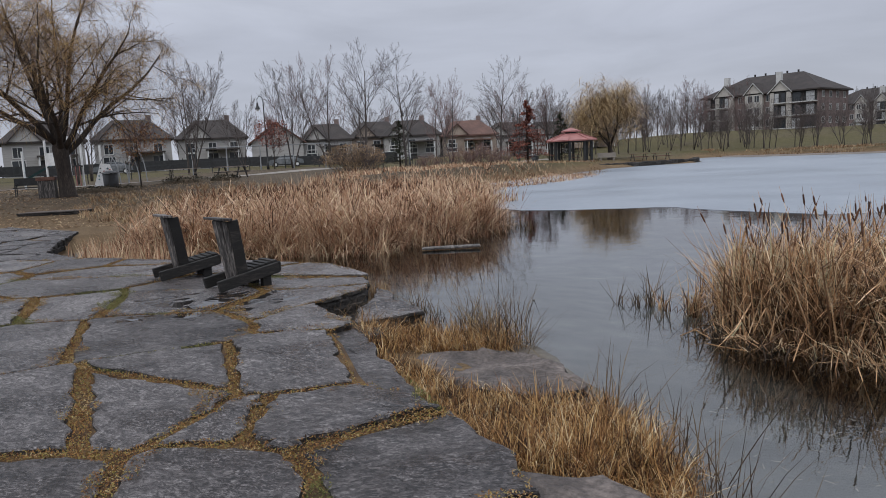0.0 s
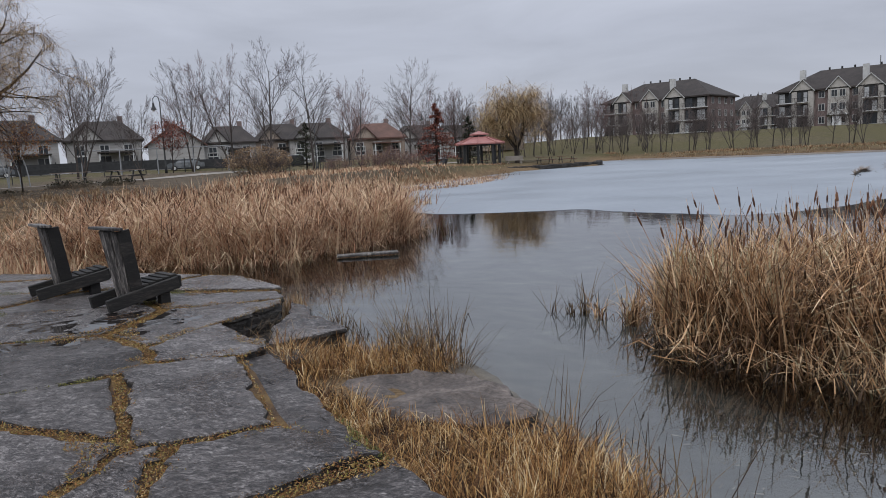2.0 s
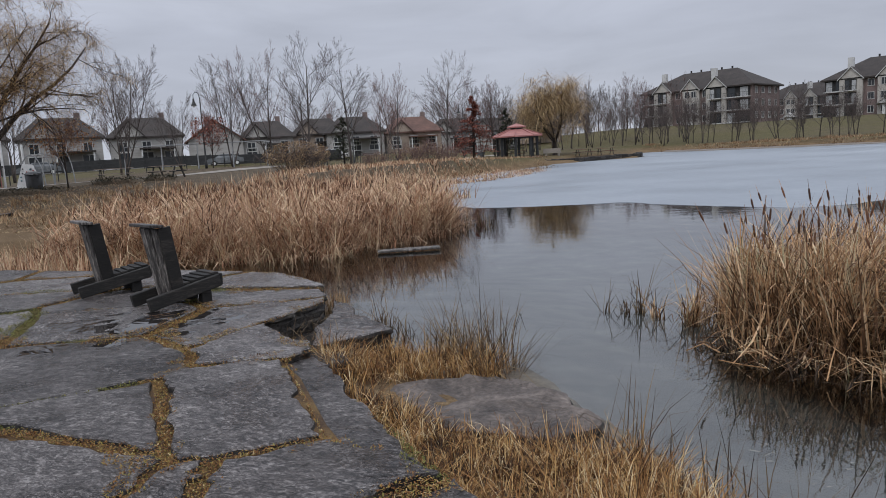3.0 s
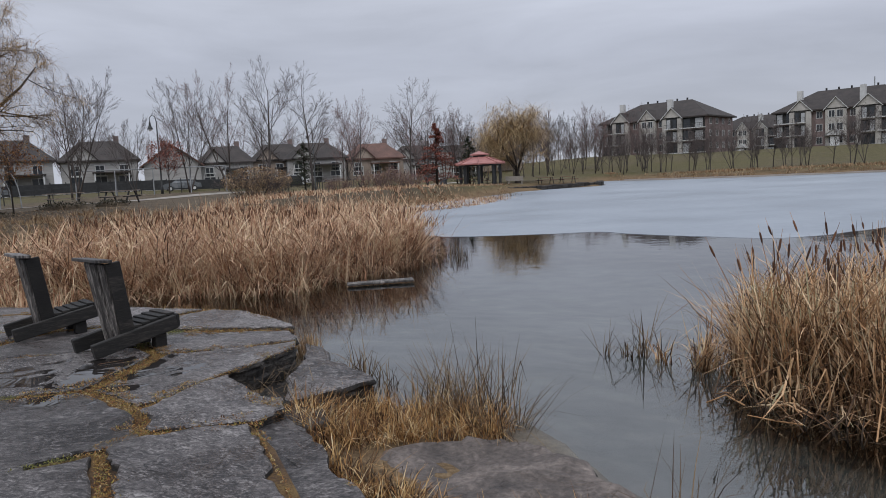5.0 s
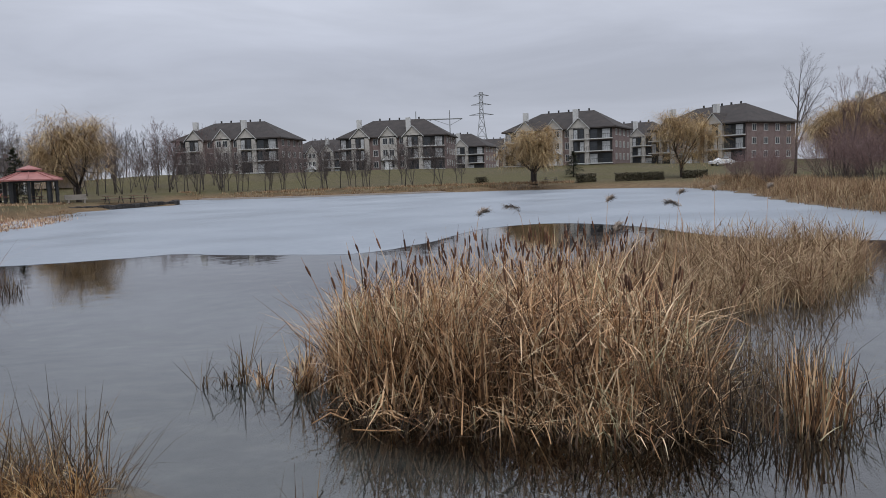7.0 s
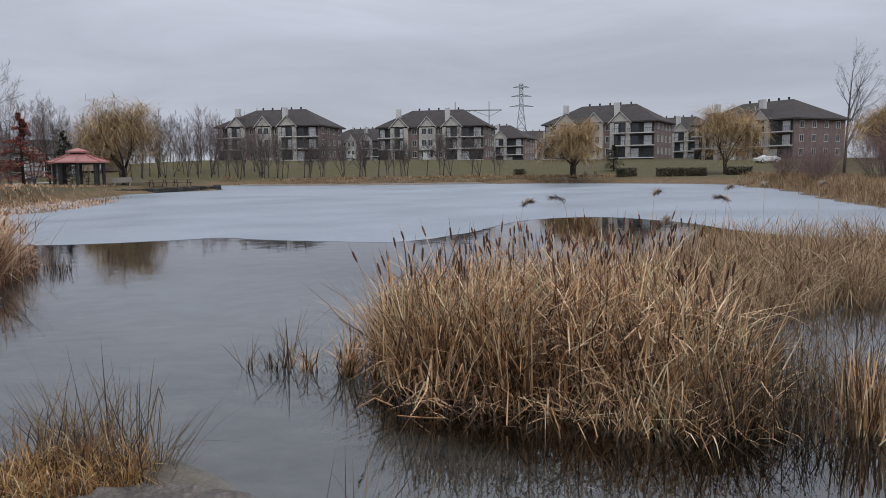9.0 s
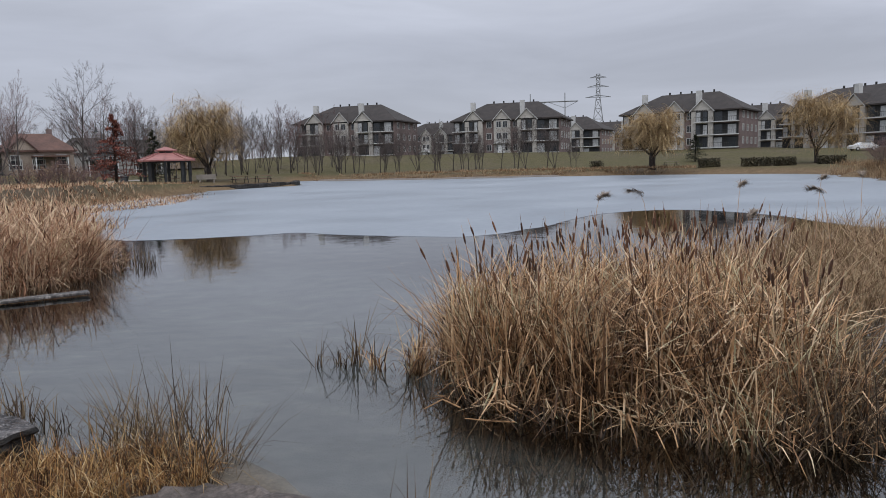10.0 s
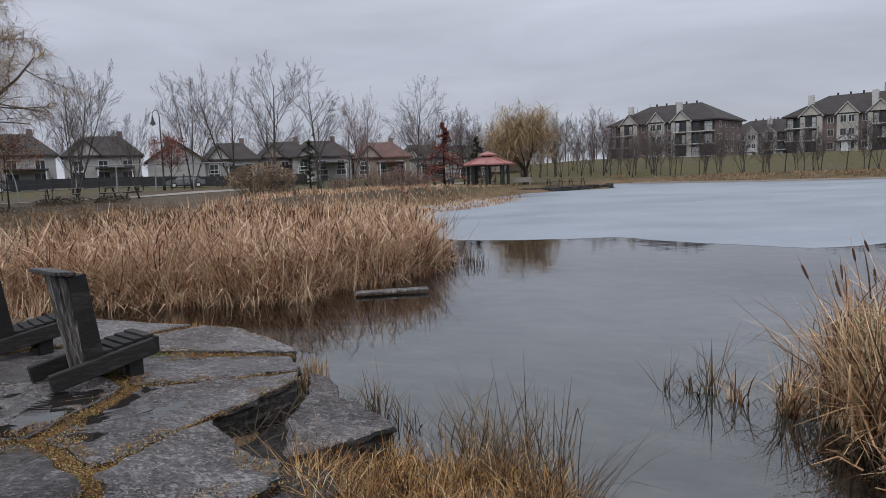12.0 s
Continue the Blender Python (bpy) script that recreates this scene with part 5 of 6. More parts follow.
tall = place(bare_tree(27, 17.0, dict(SLIM, angle=(32, 28, 28, 28, 28)), M_GREYBARK, M_TWIG, "very tall slender bare tree by the shore"), 100.2, 47.1, 0, 1.0)
again(tall, 92.0, 30.0, 70, 0.72)
again(b2, 66.0, 24.0, 10, 1.0)
again(b5, 72.0, 30.0, 100, 0.9)


def conifer(seed, tall, wide, material, label, bark=M_BARK, n=3200, name="conifer"):
    """A conical tree: trunk, drooping whorled boughs, needle sprays along them."""
    r = random.Random(seed)
    s, pts = Soup(), []
    s.tube([(0, 0, -0.1), (0, 0, tall * 0.5), (0, 0, tall)], [tall * 0.022, tall * 0.014, 0.01], 7)
    boughs = Soup()
    for k in range(64):
        u = (k + r.random()) / 64
        z = tall * (0.07 + 0.9 * u)
        a, L = r.uniform(0, 6.28), wide * (1 - u) ** 0.85 * r.uniform(0.75, 1.15) + 0.08
        e = (L * math.cos(a), L * math.sin(a))
        boughs.tube([(0, 0, z), (e[0] * 0.5, e[1] * 0.5, z + 0.1 * L), (e[0], e[1], z - 0.04 * L)], [0.03, 0.02, 0.008], 3, False)
        for _ in range(n // 64):
            w = r.random() ** 0.6
            pts.append((e[0] * w + r.gauss(0, 0.09 * L + 0.03), e[1] * w + r.gauss(0, 0.09 * L + 0.03), z + 0.07 * L * math.sin(w * 3) + r.gauss(0, 0.06)))
    ob = thing(name, label, "tree")
    part("trunk", s, bark, ob, smooth=True)
    part("boughs", boughs, bark, ob)
    m = len(pts)
    rr = np.random.default_rng(seed)
    blades("crown", np.array(pts), rr.uniform(0, 6.28, m), rr.uniform(0.12, 0.3, m), rr.uniform(0.6, 2.0, m), rr.uniform(0, 0.6, m), rr.uniform(0.05, 0.11, m), material, "", "", None, ob)
    return ob


place(conifer(41, 7.0, 2.7, M_RED, "reddish-brown conical tree with fading foliage", n=6400), 8.6, 79.6)
place(conifer(42, 6.2, 2.2, M_GREEN, "dark green conical evergreen"), 14.2, 92.0)
place(conifer(43, 4.6, 1.9, M_GREEN, "small dark spruce on the lawn"), 95.8, 82.4)
place(conifer(44, 5.5, 2.4, M_GREEN, "dark green conical evergreen"), -5.8, 84.0)


def shrub(seed, wide, tall, stems, material, label, leaf=None, n=0, bark=M_GREYBARK):
    """A bush: many stems rising from one foot, with fine twigs."""
    r = random.Random(seed)
    store = [Soup(), Soup()]
    spec = dict(count=(6, 5, 0), wander=(0.14, 0.2, 0.2), lift=(0.03, 0.03, 0.02), tip=(0.3, 0.4, 0.5), angle=(30, 34, 30), ratio=(0.5, 0.5, 0.5), thin=(0.6, 0.7, 0.7), least=0.006)
    spec["from"] = (0.25, 0.2, 0.2)
    for k in range(stems):
        a, o = r.uniform(0, 6.28), r.random() ** 0.5
        d = Vector((math.cos(a) * o * wide / tall * 0.55, math.sin(a) * o * wide / tall * 0.55, 1)).normalized()
        branch(store, r, Vector((math.cos(a) * o * wide * 0.22, math.sin(a) * o * wide * 0.22, -0.05)), d, tall * r.uniform(0.6, 1.05), 0.014, 0, spec)
    ob = thing("shrub", label, "shrub")
    tagged(part("stem_mass", store[0], bark, ob), kind="stuff")
    tagged(part("crown", store[1], material, ob), kind="stuff")
    if n:
        leafy(ob, r, n, leaf, 0.075, (0, 0, tall * 0.5), (wide * 0.5, wide * 0.5, tall * 0.5), "dry_leaves")
    return ob


sh = place(shrub(51, 4.6, 2.0, 60, M_TWIG, "broad bare grey-tan shrub behind the cattails", M_WEED, 7000), -6.6, 49.7)
sh2 = place(shrub(52, 3.0, 1.5, 34, M_REDTWIG, "low bare brown shrub", M_WEED, 900), 0.9, 58.0)
again(sh2, 2.6, 59.0, 50, 1.1)
again(sh2, 4.6, 66.0, 100, 0.9)
again(sh2, -1.5, 57.0, 200, 0.8)
shr = place(shrub(53, 5.0, 4.4, 70, M_REDTWIG, "tall dense reddish-brown bare thicket", M_REDTWIG, 900), 55.0, 21.0)
for x, y, a, s in ((60, 26, 80, 1.0), (52, 16.5, 200, 0.9), (66, 20, 300, 1.15), (58, 14, 30, 1.1), (74, 30, 10, 1.0), (63, 33, 40, 0.6), (58, 30, 150, 0.5), (68, 38, 250, 0.6)):
    again(shr, x, y, a, s)

# straw and reeds on the right bank and along the far shore
stand("bank_reeds", smooth_line([(33, 13.5), (44, 22.5), (60, 34), (72, 46), (76, 44), (62, 29), (48, 18), (36, 8), (32, 8)], 3), 14000, 0.8, 0.03, M_WEED, "pale tan dry reeds and weeds on the bank", "reeds", 0.3, 0.7, 0.35, size=1.2)
stand("shore_straw", smooth_line([(40, 112.5), (44, 100), (54, 89), (66, 79.5), (73, 65), (75, 66), (68, 81), (56, 91), (47, 101), (42, 114)], 3), 7000, 0.45, 0.06, M_WEED, "low tan straw along the far shore", "grass", 0.4, 0.7, 0.35, size=1.2)
stand("shore_straw", [(13, 61), (8, 64), (6, 70), (12, 82), (17, 82), (15.5, 74)], 1800, 0.28, 0.05, M_WEED, "low tan straw before the shelter", "grass", 0.4, 0.7, 0.35, size=1.2)
stand("litter_grass", smooth_line([(-8.5, 28), (-10.5, 24), (-13, 26), (-17, 33), (-13, 40), (-9, 38)], 3), 3500, 0.3, 0.03, M_WEED, "sparse dead grass above the leaf litter", "grass", 0.4, 0.7, 0.3)


def leaf_litter():
    """Fallen leaves lying on the open ground by the paving."""
    q_ = scatter([(-26, 22), (-10.5, 23.5), (-9, 30), (-12, 42), (-30, 42)], 15000)
    n_ = len(q_)
    return blades("leaf_litter", np.column_stack([q_, height(q_[:, 0], q_[:, 1]) + 0.012]), rng.uniform(0, 6.28, n_), rng.uniform(0.05, 0.12, n_), rng.uniform(1.2, 1.6, n_), rng.uniform(-0.3, 0.3, n_), rng.uniform(0.04, 0.08, n_), M_WEED, "brown fallen leaves scattered on the ground", "leaves")


leaf_litter()

# ---- buildings ----


def gable_roof(s, w, d, z, rise, over=0.5, thick=0.25):
    """Two slopes along x over a w by d plan."""
    a, b = w / 2 + over, d / 2 + over
    drop = rise * over / (d / 2)
    for sgn in (-1, 1):
        o = [(-a, sgn * b, z - drop), (a, sgn * b, z - drop), (a, 0, z + rise), (-a, 0, z + rise)]
        s.poly(o)
        s.poly([(x, y, h - thick) for x, y, h in o][::-1])
        for i in range(4):
            p, q_ = o[i], o[(i + 1) % 4]
            s.poly([p, q_, (q_[0], q_[1], q_[2] - thick), (p[0], p[1], p[2] - thick)])


def hip_roof(s, w, d, z, rise, over=0.7, ridge=0.55, thick=0.3):
    a, b, r = w / 2 + over, d / 2 + over, w / 2 * ridge
    o = [(-a, -b, z), (a, -b, z), (a, b, z), (-a, b, z)]
    t1, t2 = (-r, 0, z + rise), (r, 0, z + rise)
    s.poly([o[0], o[1], t2, t1]).poly([o[1], o[2], t2]).poly([o[2], o[3], t1, t2]).poly([o[3], o[0], t1])
    for i in range(4):
        p, q_ = o[i], o[(i + 1) % 4]
        s.poly([(p[0], p[1], z - thick), (q_[0], q_[1], z - thick), q_, p])
    s.poly([(x, y, z - thick) for x, y, _ in o][::-1])


def window(parent, x, y, z, w, h, turn=0, frame_mat=None):
    """A window set in a wall: frame with a mullion, glass pane behind it."""
    m = Matrix.Translation((x, y, z)) @ Matrix.Rotation(radians(turn), 4, "Z")
    f = Soup()
    for dx, dz, sx, sz in ((0, h / 2, w + 0.16, 0.1), (0, -h / 2, w + 0.24, 0.12), (-w / 2, 0, 0.1, h), (w / 2, 0, 0.1, h), (0, 0, 0.06, h)):
        f.box(None, (sx, 0.14, sz), m=m @ Matrix.Translation((dx, -0.03, dz)))
    ob = part("window", f, frame_mat or M_TRIM, parent)
    part("pane", Soup().box(None, (w, 0.06, h), m=m @ Matrix.Translation((0, -0.01, 0))), M_GLASS, ob)
    return ob


def house(x, y, turn, w, d, eave, rise, walls, roofing, label, front_gable=True, porch=True, hipped=True):
    ob = thing("house", label, "house", Matrix.Translation((x, y, ground_z(x, y) - 0.1)) @ Matrix.Rotation(radians(turn), 4, "Z"), "houses along the park")
    s = Soup().box((0, 0, eave / 2), (w, d, eave))
    if not hipped:
        s.poly([(-w / 2, -d / 2, eave), (-w / 2, d / 2, eave), (-w / 2, 0, eave + rise)][::-1]).poly([(w / 2, -d / 2, eave), (w / 2, d / 2, eave), (w / 2, 0, eave + rise)])
    part("wall", s, walls, ob)
    s = Soup()
    if hipped:
        hip_roof(s, w, d, eave, rise, 0.45, 0.5, 0.2)
    else:
        gable_roof(s, w, d, eave, rise)
    rf = part("roof", s, roofing, ob)
    part("chimney", Soup().box((w * 0.25, d * 0.12, eave + rise + 0.1), (0.7, 0.7, 1.2)), M_BRICK, rf)
    if front_gable:
        g = Soup()
        gw, gr = w * 0.4, rise * 0.75
        g.poly([(-w * 0.22 - gw / 2, -d / 2 - 0.4, eave), (-w * 0.22 + gw / 2, -d / 2 - 0.4, eave), (-w * 0.22, -d / 2 - 0.4, eave + gr)])
        part("gable", g, walls, ob)
        g = Soup()
        for sg in (-1, 1):
            a = [(-w * 0.22 + sg * (gw / 2 + 0.3), -d / 2 - 0.7, eave - 0.15), (-w * 0.22, -d / 2 - 0.7, eave + gr + 0.1), (-w * 0.22, -d * 0.1, eave + gr + 0.1), (-w * 0.22 + sg * (gw / 2 + 0.3), -d * 0.42, eave - 0.15)]
            g.poly(a)
            g.poly([(p[0], p[1], p[2] - 0.2) for p in a][::-1])
            g.poly([a[0], a[1], (a[1][0], a[1][1], a[1][2] - 0.2), (a[0][0], a[0][1], a[0][2] - 0.2)])
        part("gable_roof", g, roofing, ob)
    for i in range(3):
        for zc in (1.6, eave - 1.3):
            window(ob, -w * 0.32 + i * w * 0.32, -d / 2, zc, 1.1 if zc > 2 else 1.5, 1.3)
    for zc in (1.6, eave - 1.3):
        window(ob, w / 2, -d * 0.1, zc, 1.1, 1.3, 90)
    if porch:
        p = Soup()
        p.box((w * 0.15, -d / 2 - 1.3, 2.65), (w * 0.5, 2.6, 0.18))
        part("porch_roof", p, roofing, ob)
        for k in (-1, 1):
            part("porch_post", Soup().box((w * 0.15 + k * w * 0.22, -d / 2 - 2.4, 1.3), (0.15, 0.15, 2.6)), M_WHITE, ob)
    part("door", Soup().box((w * 0.02, -d / 2 - 0.03, 1.05), (0.95, 0.08, 2.1)), M_DARKMETAL, ob)
    return ob


for x, y, turn, w, d, eave, rise, wl, rf, lb in (
        (-34.3, 104.4, 18, 9.0, 8.6, 4.3, 2.7, M_SIDING, M_ROOF, "two-storey beige brick house with a dark gable roof"),
        (-25.6, 107.0, 105, 7.6, 7.2, 3.7, 2.6, M_SIDING, M_ROOFRED, "pale house with a reddish-brown roof"),
        (-18.7, 109.5, 12, 7.2, 7.6, 3.7, 2.4, M_SIDING, M_ROOF, "pale grey house with a dark roof"),
        (-12.0, 118.0, 8, 8.0, 8.0, 4.0, 2.5, M_BEIGE, M_ROOF, "beige house with a dark roof"),
        (-6.2, 113.5, 8, 8.4, 8.0, 3.7, 2.4, M_SIDING, M_ROOF, "white-sided house with a broad dark roof"),
        (2.8, 118.0, 5, 8.6, 8.0, 3.5, 2.4, M_BEIGE, M_ROOFRED, "tan house with a brown roof"),
        (10.5, 128.0, 0, 9.0, 8.0, 3.8, 2.4, M_SIDING, M_ROOF, "pale grey house with a dark roof"),
        (-44.0, 100.0, 25, 9.5, 9.0, 4.5, 2.8, M_SIDING, M_ROOF, "white-sided house with a dark roof"),
        (-52.5, 93.0, 30, 9.0, 9.0, 4.5, 2.8, M_SIDING, M_ROOF, "white-sided house with a dark roof"),
        (-62.0, 86.0, 30, 10.0, 9.0, 4.5, 2.8, M_BEIGE, M_ROOF, "two-storey beige house with a dark roof"),
        (20.0, 150.0, 0, 10.0, 9.0, 4.0, 2.6, M_SIDING, M_ROOF, "pale grey house with a dark roof"),
        (31.0, 160.0, 0, 10.0, 9.0, 4.0, 2.6, M_BEIGE, M_ROOF, "tan house with a dark roof")):
    house(x, y, turn, w, d, eave, rise, wl, rf, lb, turn < 40, True, turn < 40)


# white-grey glass for some of the balcony doors
M_PALEGLASS = mat("pale_glass", ((0.2, (0.3, 0.31, 0.32)), (0.8, (0.5, 0.51, 0.51))), 0.2, 2, 20, 0.0)


def balcony(parent, x, z, w, y0):
    """A balcony: deck slab, rail with posts, and behind them doors on a near-black panel painting recessed shade."""
    b = part("balcony", Soup().box((x, y0 - 0.1, z), (w, 1.9, 0.22)), M_TRIM, parent)
    s = Soup().box((x, y0 - 1.0, z + 1.05), (w, 0.06, 0.07))
    for k in range(int(w / 0.45) + 1):
        s.box((x - w / 2 + 0.03 + k * (w - 0.06) / int(w / 0.45), y0 - 1.0, z + 0.55), (0.035, 0.035, 1.0))
    part("railing", s, M_DARKMETAL, b)
    # no hollow is cut; a near-black panel paints its shade
    part("recess", Soup().box((x, y0 + 0.02, z + 1.3), (w - 0.3, 0.12, 2.35)), M_RUBBER, b)
    for k in (-0.25, 0.25):
        part("sliding_door", Soup().box((x + k * w, y0 - 0.06, z + 1.15), (w * 0.3, 0.08, 2.1)), M_GLASS if (int(z * 3 + x * 2 + k * 4) % 3) else M_PALEGLASS, b)
    return b


def apartment():
    """Three storeys under a hipped roof with three front gables, stacks of balconies and two chimneys. Its front looks along -y; the origin is its front right corner."""
    W, D, H = 27.0, 16.0, 8.6
    ob = thing("apartment_building", "three-storey brick and stucco apartment block with a dark hipped roof", "apartment building", group="apartment blocks above the pond")
    cx, cy = -W / 2, D / 2
    part("wall", Soup().box((cx, cy, H / 2 - 0.5), (W, D, H + 1.0)), M_BRICK, ob)
    for bx, bw in ((-W * 0.8, 4.6), (-W * 0.53, 4.2), (-W * 0.3, 4.8)):
        bay = Soup()
        bay.box((bx, -0.35, H / 2 - 0.4), (bw, 0.9, H + 0.8))
        bay.poly([(bx - bw / 2, -0.8, H), (bx + bw / 2, -0.8, H), (bx, -0.8, H + 2.3)])
        part("front_bay", bay, M_STUCCO, ob, "pale stucco front bay")
    s = Soup()
    hip_roof(s, W, D, H + 0.05, 4.6, 0.8, 0.5)
    s.v = [(x + cx, y + cy, z) for x, y, z in s.v]
    rf = part("roof", s, M_ROOF, ob)
    for bx, bw in ((-W * 0.8, 4.6), (-W * 0.53, 4.2), (-W * 0.3, 4.8)):
        g = Soup()
        tr_ = Soup()
        for sg in (-1, 1):
            a = [(bx + sg * (bw / 2 + 0.4), -1.1, H - 0.25), (bx, -1.1, H + 2.5), (bx, 4.0, H + 2.5), (bx + sg * (bw / 2 + 0.4), 1.0, H - 0.25)]
            g.poly(a).poly([(p[0], p[1], p[2] - 0.25) for p in a][::-1])
            tr_.poly([(a[0][0], -1.12, a[0][2]), (a[1][0], -1.12, a[1][2]), (a[1][0], -1.12, a[1][2] - 0.22), (a[0][0] - sg * 0.05, -1.12, a[0][2] - 0.2)])
        gr_ = part("gable_roof", g, M_ROOF, ob)
        part("gable_trim", tr_, M_TRIM, gr_)
    for x in (-W * 0.83, -W * 0.36):
        part("chimney", Soup().box((x, 2.2, H + 2.9), (1.1, 1.1, 3.4)), M_TRIM, rf)
    for k in range(5):
        part("roof_vent", Soup().tube([(cx - 5 + k * 2.6, cy + 0.3, H + 4.3), (cx - 5 + k * 2.6, cy + 0.3, H + 5.2)], [0.22, 0.22], 8), M_RUBBER, rf)
    for fl in range(3):
        z = 0.2 + fl * 2.85
        balcony(ob, -W * 0.93, z, 4.0, -0.1)
        balcony(ob, -W * 0.8, z, 2.6, -0.85)
        balcony(ob, -W * 0.3, z, 3.0, -0.85)
        balcony(ob, -W * 0.12, z, 6.0, -0.1)
        for x, y in ((-W * 0.66, 0.0), (-W * 0.56, -0.8), (-W * 0.5, -0.8), (-W * 0.41, 0.0)):
            window(ob, x, y, z + 1.5, 1.2, 1.5)
        for k in range(4):
            window(ob, 0.0, 2.2 + k * 3.8, z + 1.5, 1.2, 1.4, 90)
            window(ob, -W, 2.2 + k * 3.8, z + 1.5, 1.2, 1.4, -90)
    part("entrance", Soup().box((-W * 0.53, -1.6, 1.2), (1.8, 0.3, 2.4)), M_WHITE, ob)
    p = Soup()
    p.poly([(-W * 0.53 - 1.9, -2.2, 2.7), (-W * 0.53 + 1.9, -2.2, 2.7), (-W * 0.53, -2.2, 4.0)])
    for sg in (-1, 1):
        a = [(-W * 0.53 + sg * 2.1, -2.3, 2.6), (-W * 0.53, -2.3, 4.1), (-W * 0.53, -0.7, 4.1), (-W * 0.53 + sg * 2.1, -0.7, 2.6)]
        p.poly(a).poly([(q_[0], q_[1], q_[2] - 0.15) for q_ in a][::-1])
    part("porch", p, M_TRIM, ob)
    return ob


flats = apartment()
FLATS = ((27.3, 178, 22, 4.0), (40.3, 178, 9, 3.6), (53.4, 172, 14, 3.5), (62.9, 165, 38, 2.6), (77.5, 150, 16, 2.0), (32.6, 250, 30, 3.2), (43.4, 240, 14, 3.0), (47.0, 270, 10, 2.5), (57.2, 215, 20, 2.8))
for i, (bearing, dist, a, z) in enumerate(FLATS):
    th = radians(bearing)
    # the front runs along u, coming nearer towards its right end
    turn = -bearing - a
    m = Matrix.Translation((-0.38 + dist * math.sin(th), 2.51 + dist * math.cos(th), z)) @ Matrix.Rotation(radians(turn), 4, "Z")
    if i:
        copy_thing(flats, m)
    else:
        flats.matrix_world = m

# ---- the two old wooden chairs on the paving ----


def plank(s, a, b, w, t_, up=(0, 0, 1)):
    """A board from a to b, w wide across and t_ thick along up."""
    a, b = Vector(a), Vector(b)
    y = (b - a).normalized()
    x = y.cross(Vector(up)).normalized()
    z = x.cross(y)
    m = Matrix((x, y, z)).transposed().to_4x4()
    m.translation = (a + b) / 2
    return s.box(None, (w, (b - a).length, t_), m=m)


def lounge_chair(label):
    """A low slab-built garden chair: sloping side rails, slatted seat, tall leaning back with a cap board."""
    ob = thing("garden_chair", label, "chair", group="wooden chairs on the terrace")
    for sx in (-1, 1):
        s = Soup()
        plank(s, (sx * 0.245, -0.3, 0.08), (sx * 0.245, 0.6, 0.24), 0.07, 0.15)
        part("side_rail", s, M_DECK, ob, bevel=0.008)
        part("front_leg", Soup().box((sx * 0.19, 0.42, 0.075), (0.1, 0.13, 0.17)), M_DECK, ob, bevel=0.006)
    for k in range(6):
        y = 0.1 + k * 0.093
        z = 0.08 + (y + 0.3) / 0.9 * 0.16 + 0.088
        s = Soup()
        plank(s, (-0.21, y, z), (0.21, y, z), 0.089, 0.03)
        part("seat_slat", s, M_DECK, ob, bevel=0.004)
    s = Soup()
    plank(s, (-0.28, 0.61, 0.25), (0.28, 0.61, 0.25), 0.035, 0.14)
    part("front_board", s, M_DECK, ob, bevel=0.006)
    low_, high = Vector((0, 0.03, 0.07)), Vector((0, -0.1, 0.95))
    fw = (high - low_).normalized()
    nrm = Vector((1, 0, 0)).cross(fw)
    for k, xc in enumerate((-0.15, 0.0, 0.15)):
        s = Soup()
        a, b = low_ + Vector((xc * 0.82, 0, 0)) + nrm * (0.012 * (k % 2)), high + Vector((xc * 1.12, 0, 0)) + nrm * (0.012 * (k % 2))
        plank(s, a, b, 0.145, 0.045, nrm)
        part("back_board", s, M_OLDWOOD, ob, "grey weathered back board", bevel=0.008)
    for sx in (-1, 1):
        s = Soup()
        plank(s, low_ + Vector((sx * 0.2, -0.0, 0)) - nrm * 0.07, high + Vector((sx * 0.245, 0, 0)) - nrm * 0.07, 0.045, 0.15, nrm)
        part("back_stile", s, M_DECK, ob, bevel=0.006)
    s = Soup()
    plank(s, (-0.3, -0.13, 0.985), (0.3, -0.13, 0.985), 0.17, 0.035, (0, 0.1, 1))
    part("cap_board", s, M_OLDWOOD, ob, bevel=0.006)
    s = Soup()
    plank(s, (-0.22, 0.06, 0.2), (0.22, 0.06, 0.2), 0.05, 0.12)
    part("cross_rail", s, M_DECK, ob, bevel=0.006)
    return ob


chair = lounge_chair("dark weathered wooden lounge chair, low and slab-built, on wet flagstones")
chair.matrix_world = pose(-2.99, 9.99, 0.012, 0, 0, -49)
tagged(copy_thing(chair, pose(-4.23, 11.18, 0.012, 0, 0, -56)), "dark weathered wooden lounge chair beside another one")
for x, y in ((-2.66, 10.1), (-3.85, 11.25)):
    s = Soup()
    s.tube([(0, 0, 0), (0.06, 0.02, 0.03), (0.13, 0.03, 0.0)], [0.015, 0.045, 0.012], 6)
    thing("ice_scrap", "small scrap of ice and snow in the chair", "ice", Matrix.Translation((x, y, 0.2)), soup=s, material=M_SNOW, smooth=True)

board = Soup()
plank(board, (-0.62, 16.75, WATER + 0.05), (0.74, 16.8, WATER + 0.06), 0.28, 0.045)
thing("floating_plank", "dark wet plank lying in the water at the reeds", "plank", soup=board, material=M_OLDWOOD, bevel=0.01)
twig = Soup()
